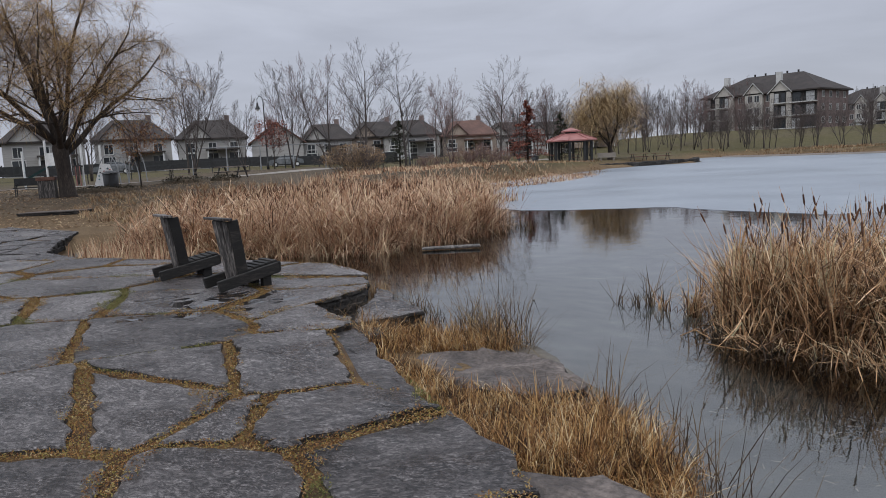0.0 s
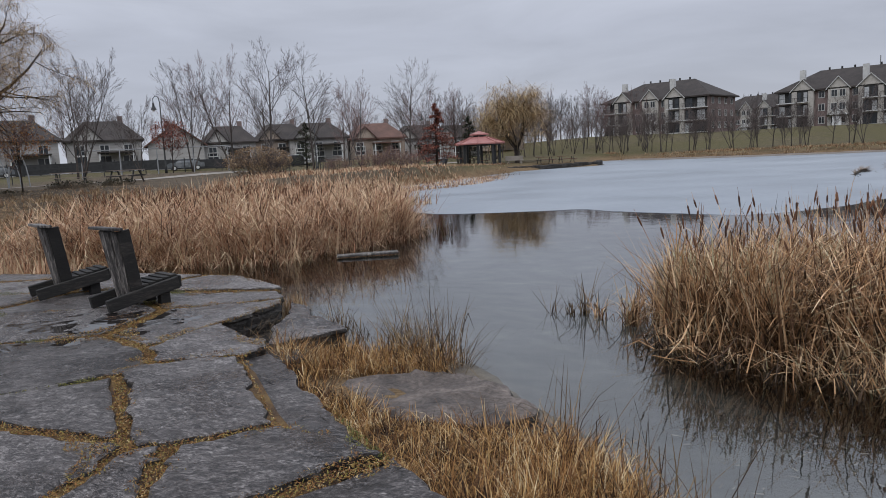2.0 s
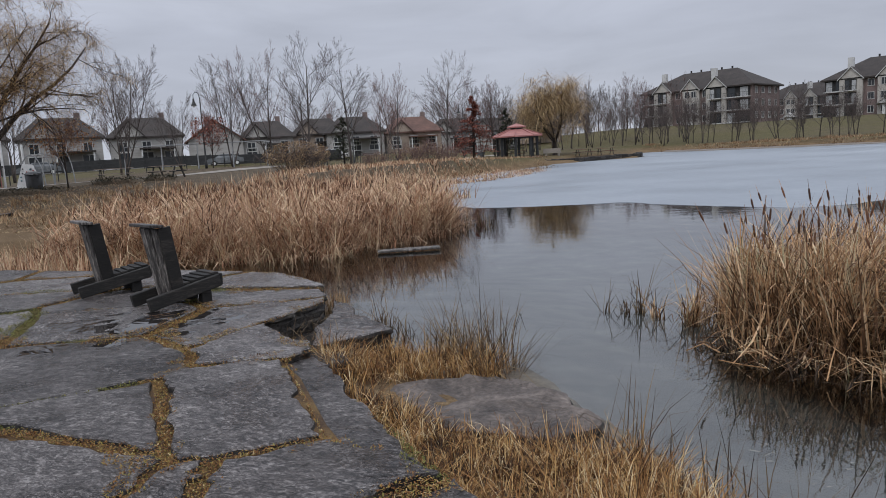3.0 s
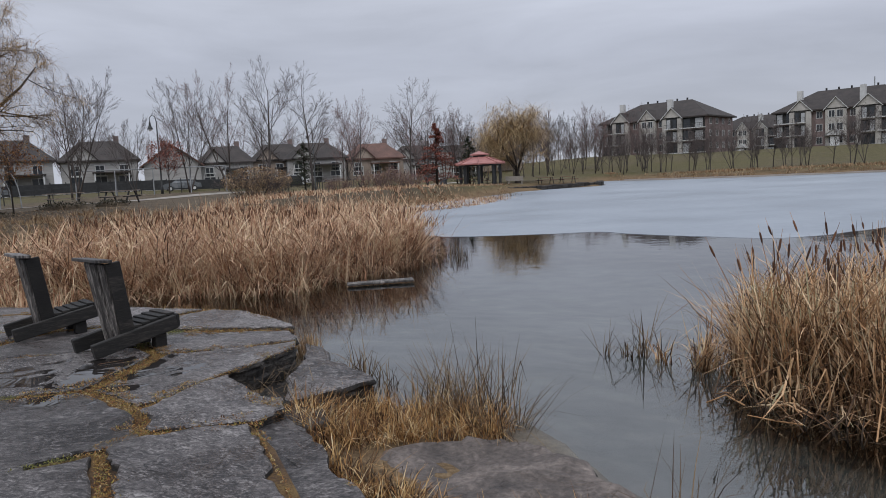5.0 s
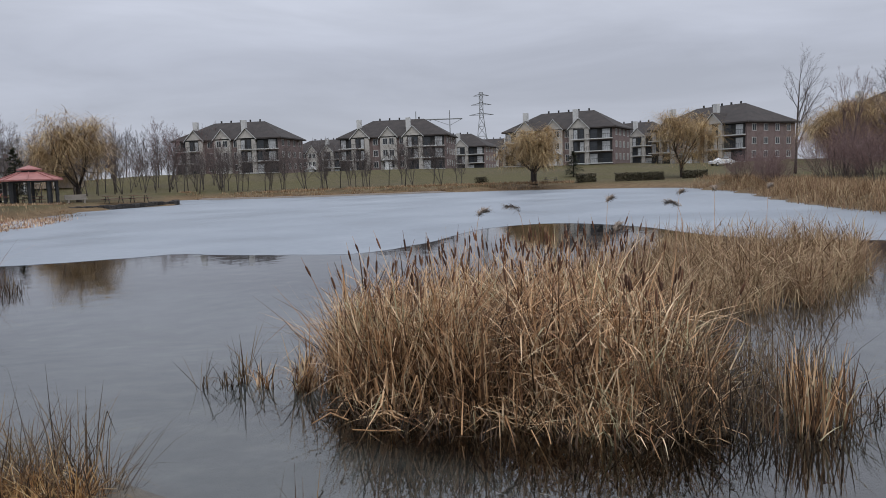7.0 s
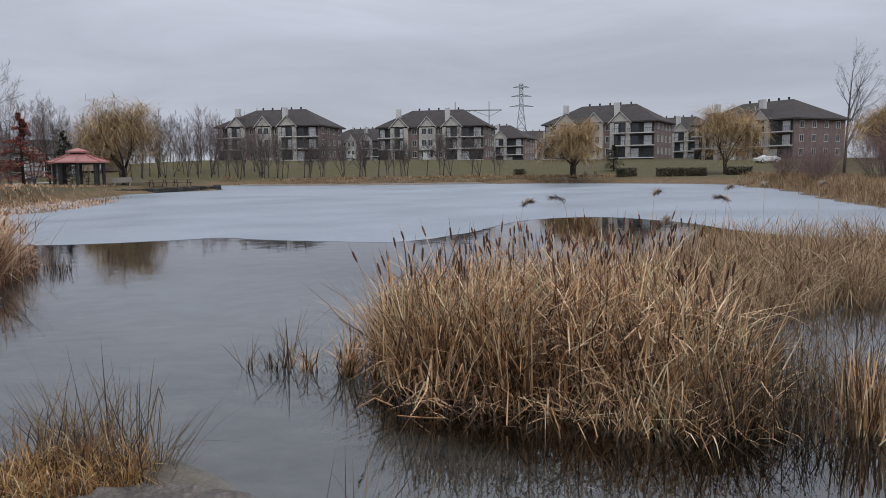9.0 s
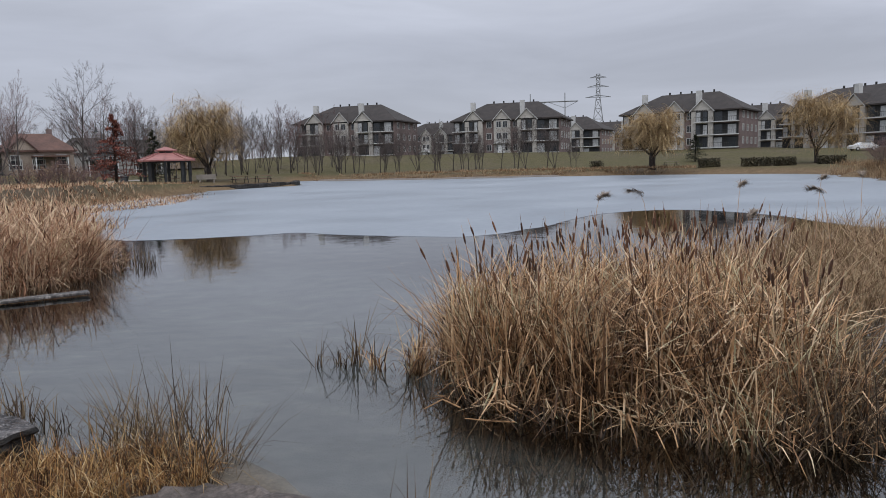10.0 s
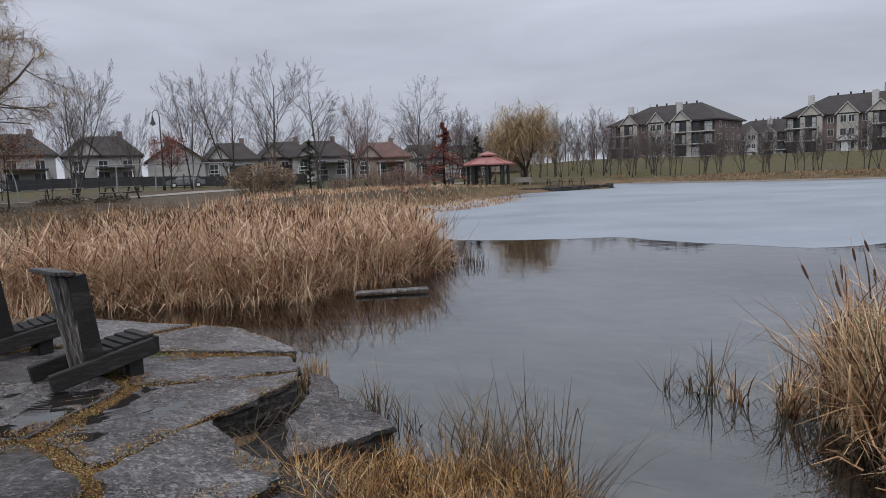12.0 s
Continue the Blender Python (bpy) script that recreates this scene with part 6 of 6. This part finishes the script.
for k in range(14):
    a, r_ = rng.uniform(0, 6.28), rng.uniform(0.15, 0.5)
    x, y = rng.uniform(2.9, 3.6), rng.uniform(7.2, 8.6)
    twig.tube([(x, y, WATER + 0.01), (x - r_ * 0.5 * abs(math.cos(a)), y - 0.2 * math.sin(a), WATER + rng.uniform(0.02, 0.14)), (x - r_ * abs(math.cos(a)), y - 0.45 * math.sin(a), WATER + rng.uniform(-0.01, 0.06))], [0.007, 0.006, 0.004], 4)
thing("fallen_reeds", "loose reed stalks lying on the water", "reeds", soup=twig, material=M_ISLE, kind="stuff")

# ---- the shelter on the far point and its furniture ----


def picnic_table(label, wood):
    ob = thing("picnic_table", label, "picnic table", group="picnic tables in the park")
    for k in range(5):
        part("top_plank", Soup().box((0, -0.31 + k * 0.155, 0.75), (2.1, 0.145, 0.04)), wood, ob)
    for sy in (-1, 1):
        for k in range(2):
            part("seat_plank", Soup().box((0, sy * (0.66 + k * 0.15), 0.45), (2.1, 0.14, 0.04)), wood, ob)
    for sx in (-1, 1):
        for sy in (-1, 1):
            s = Soup()
            plank(s, (sx * 0.75, sy * 0.6, 0.0), (sx * 0.75, sy * 0.25, 0.73), 0.09, 0.05, (1, 0, 0))
            part("leg", s, M_DARKMETAL, ob)
        part("bearer", Soup().box((sx * 0.75, 0, 0.42), (0.06, 1.6, 0.08)), M_DARKMETAL, ob)
    return ob


def bin_(x, y, wide, tall_, label):
    ob = thing("litter_bin", label, "litter bin", Matrix.Translation((x, y, ground_z(x, y) - 0.02)))
    part("drum", Soup().tube([(0, 0, 0), (0, 0, 0.05), (0, 0, tall_ * 0.86)], [wide * 0.44, wide * 0.46, wide * 0.5], 14), M_DARKMETAL, ob, smooth=True)
    part("lid", Soup().tube([(0, 0, tall_ * 0.87), (0, 0, tall_ * 0.9), (0, 0, tall_)], [wide * 0.54, wide * 0.54, wide * 0.25], 14), M_DARKMETAL, ob)
    return ob


GX0, GY0 = 14.25, 84.7
gz = ground_z(GX0, GY0)
gaz = thing("gazebo", "open park shelter with a two-tier red roof and dark posts", "shelter", Matrix.Translation((GX0, GY0, gz)) @ Matrix.Rotation(radians(8), 4, "Z"))
ring8 = [(math.cos(2 * math.pi * (k + 0.5) / 8), math.sin(2 * math.pi * (k + 0.5) / 8)) for k in range(8)]
part("floor", Soup().prism([(2.6 * x, 2.6 * y) for x, y in ring8], -0.3, 0.08), M_PATH, gaz)
for x, y in ring8:
    part("post", Soup().box((2.3 * x, 2.3 * y, 1.25), (0.26, 0.26, 2.5)), M_DARKMETAL, gaz, bevel=0.01)
for k in range(8):
    a, b = ring8[k], ring8[(k + 1) % 8]
    s = Soup()
    plank(s, (2.3 * a[0], 2.3 * a[1], 2.4), (2.3 * b[0], 2.3 * b[1], 2.4), 0.16, 0.24)
    part("beam", s, M_DARKMETAL, gaz)


def cone_roof(r0, z0, r1, z1, flare=0.0):
    s = Soup()
    rows = [[(r0 * x, r0 * y, z0 - 0.14) for x, y in ring8], [(r0 * x, r0 * y, z0) for x, y in ring8], [((r0 + r1) / 2 * (1 - flare) * x, (r0 + r1) / 2 * (1 - flare) * y, (z0 + z1) / 2) for x, y in ring8], [(r1 * x, r1 * y, z1) for x, y in ring8]]
    s.quad_grid(rows, True)
    s.poly([(r0 * x, r0 * y, z0 - 0.14) for x, y in ring8][::-1])
    s.poly([(r1 * x, r1 * y, z1) for x, y in ring8])
    return s


main_roof = part("roof", cone_roof(2.95, 2.55, 0.95, 3.3, 0.05), M_GAZROOF, gaz, "faded red roof")
for k in range(8):
    x, y = ring8[k]
    part("ridge_cap", Soup().tube([(2.95 * x, 2.95 * y, 2.58), (0.95 * x, 0.95 * y, 3.34)], [0.05, 0.05], 5), M_GAZROOF, main_roof)
cup = part("cupola", Soup().prism([(0.75 * x, 0.75 * y) for x, y in ring8], 3.25, 3.52), M_DARKMETAL, gaz)
part("cupola_roof", cone_roof(1.12, 3.62, 0.06, 3.98), M_GAZROOF, cup)
t1 = picnic_table("dark picnic table under the shelter roof", M_TABLE)
t1.matrix_world = Matrix.Translation((GX0, GY0, gz + 0.08))
for x, y, a in ((22.3, 85.6, 8), (24.9, 85.4, 4)):
    tagged(copy_thing(t1, Matrix.Translation((x, y, ground_z(x, y) - 0.02)) @ Matrix.Rotation(radians(a), 4, "Z")), "red-brown picnic table on the grass point")
t2 = picnic_table("grey-brown wooden picnic table beside the path", M_PALEWOOD)
t2.matrix_world = Matrix.Translation((-16.9, 45.6, ground_z(-16.9, 45.6) - 0.02)) @ Matrix.Rotation(radians(15), 4, "Z")
copy_thing(t2, Matrix.Translation((-13.9, 46.0, ground_z(-13.9, 46.0) - 0.02)) @ Matrix.Rotation(radians(-20), 4, "Z"))
copy_thing(t2, Matrix.Translation((80.5, 74.0, ground_z(80.5, 74.0) - 0.02)) @ Matrix.Rotation(radians(-30), 4, "Z"))
bin_(9.9, 84.6, 0.8, 1.0, "dark round litter bin on the grass")
bin_(-19.6, 41.5, 0.85, 1.0, "large black litter bin by the playground")
s = Soup().box((0, 0, 0.42), (2.2, 0.5, 0.1))
bn_ = thing("stone_bench", "pale concrete bench near the willow", "bench", Matrix.Translation((19.2, 88.5, ground_z(19.2, 88.5))))
part("seat", s, M_PATH, bn_, bevel=0.01)
part("back", Soup().box((0, 0.22, 0.7), (2.2, 0.1, 0.5)), M_PATH, bn_, bevel=0.01)
for sx in (-1, 1):
    part("foot", Soup().box((sx * 0.8, 0, 0.18), (0.2, 0.45, 0.4)), M_PATH, bn_)

# stone edging along the point
wall = thing("shore_wall", "low dark stone edging along the grassy point", "wall", kind="structure")
wr = random.Random(77)
pts = smooth_line([(16.2, 79.5), (19.0, 80.0), (24.0, 83.0), (29.0, 86.0), (31.0, 92.0)], 7, False)
for (x, y), (x2, y2) in zip(pts, pts[1:]):
    s = Soup().box(((x + x2) / 2, (y + y2) / 2, WATER + 0.2 + wr.uniform(-0.06, 0.06)), (math.hypot(x2 - x, y2 - y) * 1.02, 0.6, 0.62), math.degrees(math.atan2(y2 - y, x2 - x)) + wr.uniform(-4, 4))
    part("stone", s, M_EDGE, wall, bevel=0.05)
mud = Soup()
up_, lo_ = smooth_line([(41, 108), (45.5, 99.5), (54, 89.5), (66, 79.5)], 6, False), smooth_line([(39.8, 107), (43, 98.5), (52, 87.6), (66, 77.4)], 6, False)
mud.quad_grid([[(x, y, WATER + 0.012) for x, y in lo_], [((x + a) / 2, (y + b) / 2, WATER + 0.16) for (x, y), (a, b) in zip(lo_, up_)], [(x, y, WATER + 0.22) for x, y in up_]])
tagged(new("mud_bank", mud.mesh("mud_bank", M_SILT, smooth=True)), "bare grey-brown mud bank at the ice", "ground", kind="structure")

# gravel path past the playground to the shelter
PATHLINE = smooth_line([(-60, 26), (-34, 40), (-22.5, 45.5), (-14.8, 50.5), (-8, 57), (-1, 66), (5, 78), (9, 92), (16, 112)], 10, False)
ps = Soup()
rows_ = []
for i, (x, y) in enumerate(PATHLINE):
    x2, y2 = PATHLINE[min(i + 1, len(PATHLINE) - 1)]
    x1, y1 = PATHLINE[max(i - 1, 0)]
    L = math.hypot(x2 - x1, y2 - y1)
    nx_, ny_ = -(y2 - y1) / L, (x2 - x1) / L
    rows_.append([(x + nx_ * k, y + ny_ * k, ground_z(x + nx_ * k, y + ny_ * k) + 0.03) for k in (-0.9, -0.4, 0, 0.4, 0.9)])
ps.quad_grid(rows_)
tagged(new("path", ps.mesh("path", M_PATH, smooth=True)), "pale gravel footpath through the park", "path", kind="structure")


def low_bed(x, y, w, d, turn, label):
    """A low mound of trimmed dead perennials."""
    ob = thing("planting_bed", label, "planting bed", Matrix.Translation((x, y, ground_z(x, y))) @ Matrix.Rotation(radians(turn), 4, "Z"))
    s = Soup()
    rows2 = []
    for i in range(6):
        r_ = 1 - i / 5
        rows2.append([(w / 2 * r_ * math.cos(a), d / 2 * r_ * math.sin(a), -0.08 + 0.3 * math.sqrt(1 - r_ * r_) + 0.04 * noise.noise((math.cos(a) * 2, math.sin(a) * 2, i))) for a in np.linspace(0, 2 * math.pi, 25)[:-1]])
    s.quad_grid(rows2, True)
    part("mound", s, M_GROUND, ob, smooth=True)
    leafy(ob, random.Random(int(w * 10)), 900, M_HEDGE, 0.09, (0, 0, 0.14), (w / 2, d / 2, 0.22), "stubble")
    return ob


low_bed(-19.0, 39.3, 4.4, 1.6, 10, "low dark planting bed edged by the path")
low_bed(-15.6, 42.3, 3.0, 1.5, 0, "low dark planting bed near the picnic tables")
low_bed(-13.4, 42.8, 2.0, 1.3, 0, "small dark planting bed near the picnic tables")


def hedge(x, y, w, d, h, turn, label):
    ob = thing("hedge", label, "hedge", Matrix.Translation((x, y, ground_z(x, y) - 0.05)) @ Matrix.Rotation(radians(turn), 4, "Z"))
    s = Soup()
    for k in range(max(2, int(w / 0.6))):
        xx = -w / 2 + 0.3 + k * (w - 0.6) / max(1, int(w / 0.6) - 1)
        s.tube([(xx, 0, 0), (xx + 0.1, 0.05, h * 0.8)], [0.03, 0.015], 4)
    tagged(part("stem_mass", s, M_BARK, ob), kind="stuff")
    n_ = int(900 * w)
    rr = np.random.default_rng(int(x))
    b_ = np.column_stack([rr.uniform(-w / 2, w / 2, n_), rr.uniform(-d / 2, d / 2, n_), rr.uniform(0.02, h, n_) + 0.05 * np.sin(rr.uniform(0, 6, n_))])
    blades("foliage", b_, rr.uniform(0, 6.28, n_), rr.uniform(0.08, 0.2, n_), rr.uniform(0.2, 2.0, n_), rr.uniform(0, 0.8, n_), rr.uniform(0.05, 0.12, n_), M_HEDGE, "", "", None, ob)
    return ob


hedge(82.0, 59.6, 6.4, 1.4, 1.15, -52, "clipped dark brown-green hedge on the lawn")
hedge(80.0, 67.0, 2.8, 1.6, 1.2, -48, "short clipped dark hedge")
hedge(88.0, 55.0, 3.2, 1.5, 1.1, -55, "short clipped dark hedge")
hedge(71.5, 79.5, 1.6, 1.5, 1.1, 0, "round dark bush on the shore lawn")

# ---- playground side ----


def lamp_post(x, y, tall_, label):
    ob = thing("street_lamp", label, "street lamp", Matrix.Translation((x, y, ground_z(x, y))))
    part("pole", Soup().tube([(0, 0, -0.1), (0, 0, 0.5), (0, 0, 0.55), (0, 0, tall_ - 0.1)], [0.11, 0.11, 0.07, 0.045], 8), M_DARKMETAL, ob, smooth=True)
    part("arm", Soup().tube([(0, 0, tall_ - 0.2), (-0.08, 0, tall_ + 0.25), (-0.3, 0, tall_ + 0.35), (-0.48, 0, tall_ + 0.15), (-0.48, 0, tall_ - 0.15)], [0.03, 0.03, 0.03, 0.03, 0.03], 6), M_DARKMETAL, ob)
    hd = part("shade", Soup().tube([(-0.48, 0, tall_ - 0.15), (-0.48, 0, tall_ - 0.4), (-0.48, 0, tall_ - 0.62), (-0.48, 0, tall_ - 0.68)], [0.06, 0.09, 0.2, 0.22], 12), M_DARKMETAL, ob)
    part("lens", Soup().tube([(-0.48, 0, tall_ - 0.68), (-0.48, 0, tall_ - 0.8)], [0.13, 0.07], 10), M_TRIM, hd)
    return ob


lamp_post(-14.7, 58.3, 5.5, "tall dark park lamp with a bell-shaped shade")
lamp_post(-4.2, 75.0, 6.0, "tall dark park lamp with a bell-shaped shade")
lamp_post(8.2, 86.0, 6.2, "tall dark park lamp with a bell-shaped shade")

swing = thing("swing_set", "long white tubular swing frame", "swing set", Matrix.Translation((-20.3, 57.0, 1.25)) @ Matrix.Rotation(radians(13), 4, "Z"))
part("top_bar", Soup().tube([(0, 0, 2.0), (10.5, 0, 2.0)], [0.04, 0.04], 8), M_PYLON, swing)
for k in range(5):
    for sy in (-1, 1):
        part("leg", Soup().tube([(k * 2.6, sy * 0.75, -0.4), (k * 2.6, 0, 2.0)], [0.035, 0.035], 7), M_PYLON, swing)

fence = thing("fence", "long black slatted fence before the houses", "fence")
FEN = smooth_line([(-66, 70), (-50, 84), (-36, 92), (-22, 96), (-6, 98)], 9, False)
for (x, y), (x2, y2) in zip(FEN, FEN[1:]):
    a = math.degrees(math.atan2(y2 - y, x2 - x))
    L = math.hypot(x2 - x, y2 - y)
    z = ground_z((x + x2) / 2, (y + y2) / 2)
    part("panel", Soup().box(((x + x2) / 2, (y + y2) / 2, z + 0.72), (L - 0.1, 0.05, 1.2), a), M_DARKMETAL, fence)
    part("post", Soup().box((x, y, z + 0.7), (0.12, 0.12, 1.6), a), M_DARKMETAL, fence)
netf = thing("wire_fence", "row of thin dark fence posts with wire", "fence")
for k in range(14):
    x, y = -32 + k * 2.6, 50 + k * 1.5
    z = ground_z(x, y)
    part("post", Soup().tube([(x, y, z - 0.1), (x, y, z + 1.15)], [0.035, 0.035], 6), M_DARKMETAL, netf)
for h in (0.45, 0.95):
    part("wire", Soup().tube([(-32 + k * 2.6, 50 + k * 1.5, ground_z(-32 + k * 2.6, 50 + k * 1.5) + h) for k in range(14)], [0.008] * 14, 4), M_DARKMETAL, netf)

climb = thing("climbing_wall", "white leaning climbing panel with coloured grips", "playground", Matrix.Translation((-20.9, 43.6, ground_z(-20.9, 43.6))) @ Matrix.Rotation(radians(20), 4, "Z") @ Matrix.Scale(0.75, 4))
cs = Soup()
cs.poly([(-0.9, -0.05, 0), (0.95, -0.05, 0), (0.35, 0.35, 1.75), (-0.35, 0.35, 1.85)]).poly([(-0.9, 0.1, 0), (-0.35, 0.5, 1.85), (0.35, 0.5, 1.75), (0.95, 0.1, 0)])
cs.poly([(-0.9, -0.05, 0), (-0.35, 0.35, 1.85), (-0.35, 0.5, 1.85), (-0.9, 0.1, 0)]).poly([(0.95, -0.05, 0), (0.95, 0.1, 0), (0.35, 0.5, 1.75), (0.35, 0.35, 1.75)]).poly([(-0.35, 0.35, 1.85), (0.35, 0.35, 1.75), (0.35, 0.5, 1.75), (-0.35, 0.5, 1.85)])
part("panel", cs, M_WHITE, climb)
for k in range(12):
    u, v = wr.uniform(0.1, 0.9), wr.uniform(-0.45, 0.45)
    part("grip", Soup().tube([(v * (1.7 - u), -0.05 + 0.4 * u, 1.7 * u), (v * (1.7 - u), -0.14 + 0.4 * u, 1.7 * u)], [0.07, 0.04], 6), (M_BLUE, M_GAZROOF, M_DARKMETAL)[k % 3], climb)
frame_ = thing("climbing_frame", "pale tubular climbing frame with arches and a slide", "playground", Matrix.Translation((-25.5, 45.5, ground_z(-25.5, 45.5))))
for k in range(4):
    pts_ = [(k * 0.35 + 3.9 + 0.6 * math.cos(a) * (1 if k % 2 else 1.2), 0.6 * k, (1.9 + 0.1 * k) * math.sin(a)) for a in np.linspace(0, math.pi, 11)]
    part("arch", Soup().tube(pts_, [0.035] * 11, 6), M_PYLON, frame_)
for x, y, h in ((0, 0, 3.0), (1.5, 0, 3.2), (0, 1.5, 2.8), (1.5, 1.5, 3.2), (-1.8, 0.5, 2.4), (-3.4, 0.2, 2.2), (2.6, 1.8, 2.6)):
    part("post", Soup().tube([(x, y, -0.1), (x, y, h)], [0.07, 0.07], 8), M_WHITE, frame_)
part("deck", Soup().box((0.75, 0.75, 1.3), (1.6, 1.6, 0.1)), M_DARKMETAL, frame_)
part("barrier", Soup().box((0.75, 0.0, 1.8), (1.4, 0.06, 0.8)), M_WHITE, frame_)
part("slide", Soup().quad_grid([[(-0.1 - u * 2.4, 0.4 + v * 0.5, 1.35 - 1.2 * u + 0.12 * abs(v * 2 - 1)) for v in (0, 0.1, 0.5, 0.9, 1)] for u in (0, 0.3, 0.7, 0.9, 1.0)]), M_BLUE, frame_)
part("ladder", Soup().tube([(1.6, 0.4, 0), (1.6, 0.4, 1.3)], [0.03, 0.03], 5).tube([(1.6, 0.9, 0), (1.6, 0.9, 1.3)], [0.03, 0.03], 5), M_GAZROOF, frame_)
rack = thing("bike_rack", "row of dark hooped bike stands", "bike rack", Matrix.Translation((-3.4, 63.0, ground_z(-3.4, 63.0))))
for k in range(6):
    part("hoop", Soup().tube([(k * 0.6, 0, -0.05), (k * 0.6, 0, 0.8), (k * 0.6 + 0.12, 0, 0.92), (k * 0.6 + 0.28, 0, 0.92), (k * 0.6 + 0.4, 0, 0.8), (k * 0.6 + 0.4, 0, -0.05)], [0.03] * 6, 6), M_DARKMETAL, rack)
chest = thing("wooden_box", "square brown wooden box with a darker base at the willow", "box", Matrix.Translation((-19.75, 35.2, ground_z(-19.75, 35.2))) @ Matrix.Rotation(radians(20), 4, "Z"))
part("body", Soup().box((0, 0, 0.42), (0.75, 0.75, 0.9)), M_OLDWOOD, chest, bevel=0.02)
part("lid", Soup().box((0, 0, 0.95), (0.85, 0.85, 0.18)), M_TABLE, chest, bevel=0.02)
seat = thing("park_bench", "dark metal park bench by the gravel", "bench", Matrix.Translation((-22.0, 37.6, ground_z(-22.0, 37.6))) @ Matrix.Rotation(radians(20), 4, "Z"))
part("seat", Soup().box((0, 0, 0.45), (1.6, 0.45, 0.05)), M_DARKMETAL, seat)
part("back", Soup().box((0, 0.24, 0.75), (1.6, 0.05, 0.4)), M_DARKMETAL, seat)
for sx in (-1, 1):
    part("leg", Soup().tube([(sx * 0.7, -0.2, 0), (sx * 0.7, -0.2, 0.65), (sx * 0.7, 0.22, 0.65), (sx * 0.7, 0.22, 0)], [0.03] * 4, 6), M_DARKMETAL, seat)


def car(x, y, turn, paint, label):
    ob = thing("car", label, "car", Matrix.Translation((x, y, ground_z(x, y))) @ Matrix.Rotation(radians(turn), 4, "Z"))
    prof = [(-2.2, 0.35), (-2.25, 0.75), (-1.9, 0.95), (-1.2, 1.0), (-0.6, 1.42), (0.9, 1.45), (1.7, 1.0), (2.2, 0.9), (2.25, 0.4)]
    s = Soup()
    s.quad_grid([[(x_, sy * (0.88 if z < 1.1 else 0.72), z) for x_, z in prof] for sy in (-1, -0.6, 0.6, 1)])
    s.poly([(x_, -0.88 if z < 1.1 else -0.72, z) for x_, z in prof]).poly([(x_, 0.88 if z < 1.1 else 0.72, z) for x_, z in prof][::-1])
    part("body", s, paint, ob)
    for sy in (-1, 1):
        part("side_window", Soup().poly([(-1.0, sy * 0.85, 1.03), (-0.55, sy * 0.76, 1.36), (0.85, sy * 0.76, 1.38), (1.45, sy * 0.85, 1.05)]), M_GLASS, ob)
        for wx in (-1.35, 1.4):
            w_ = part("wheel", Soup().tube([(wx, sy * 0.92, 0.33), (wx, sy * 0.7, 0.33)], [0.33, 0.33], 14), M_RUBBER, ob)
            part("rim", Soup().tube([(wx, sy * 0.94, 0.33), (wx, sy * 0.9, 0.33)], [0.2, 0.2], 10), M_TRIM, w_)
    return ob


car(-8.6, 99.5, 10, M_CARWHITE, "white parked car before the houses")
car(-21.3, 93.5, 12, M_CARGREY, "dark grey parked car before the fence")
car(-40.5, 86.0, 25, M_CARGREY, "dark grey parked car before the fence")
car(127.0, 72.6, -30, M_CARWHITE, "white parked car below the apartments")

# transmission tower far behind the apartments
py_x, py_y = 0.68 * 330, 0.733 * 330
pylon = thing("power_pylon", "distant steel lattice power pylon", "pylon", Matrix.Translation((py_x, py_y, 3)) @ Matrix.Rotation(radians(-42), 4, "Z"))
lat = Soup()
H_ = 36.0


def half(z):
    return 4.0 - 3.2 * min(z / 26.0, 1.0)


lv = [0, 6, 11.5, 16.5, 21, 25, 28.5, 31.5, 34, H_]
for sx in (-1, 1):
    for sy in (-1, 1):
        part("leg", Soup().tube([(sx * half(z), sy * half(z), z) for z in lv], [0.16] * len(lv), 4), M_PYLON, pylon)
for a, b in zip(lv, lv[1:]):
    for sx, sy, tx, ty in ((-1, -1, 1, -1), (1, -1, 1, 1), (1, 1, -1, 1), (-1, 1, -1, -1)):
        lat.tube([(sx * half(a), sy * half(a), a), (tx * half(b), ty * half(b), b)], [0.09, 0.09], 3, False)
        lat.tube([(tx * half(a), ty * half(a), a), (sx * half(b), sy * half(b), b)], [0.09, 0.09], 3, False)
        lat.tube([(sx * half(b), sy * half(b), b), (tx * half(b), ty * half(b), b)], [0.09, 0.09], 3, False)
part("bracing", lat, M_PYLON, pylon)
for z, w in ((26.0, 5.5), (30.5, 4.6), (34.5, 3.6)):
    part("cross_arm", Soup().tube([(-w, 0, z), (0, 0, z + 0.9), (w, 0, z)], [0.12, 0.2, 0.12], 4).tube([(-w, 0, z), (w, 0, z)], [0.12, 0.12], 4), M_PYLON, pylon)
gantry = thing("power_pylon", "distant low steel line gantry", "pylon", Matrix.Translation((0.63 * 345, 0.777 * 345, 3)) @ Matrix.Rotation(radians(-40), 4, "Z"))
for x in (-8, 8):
    part("mast", Soup().tube([(x, 0, 0), (x, 0, 30)], [0.35, 0.2], 5), M_PYLON, gantry)
part("cross_beam", Soup().tube([(-14, 0, 26), (14, 0, 26)], [0.3, 0.3], 4).tube([(-14, 0, 26), (-8, 0, 23), (0, 0, 26), (8, 0, 23), (14, 0, 26)], [0.12] * 5, 3), M_PYLON, gantry)
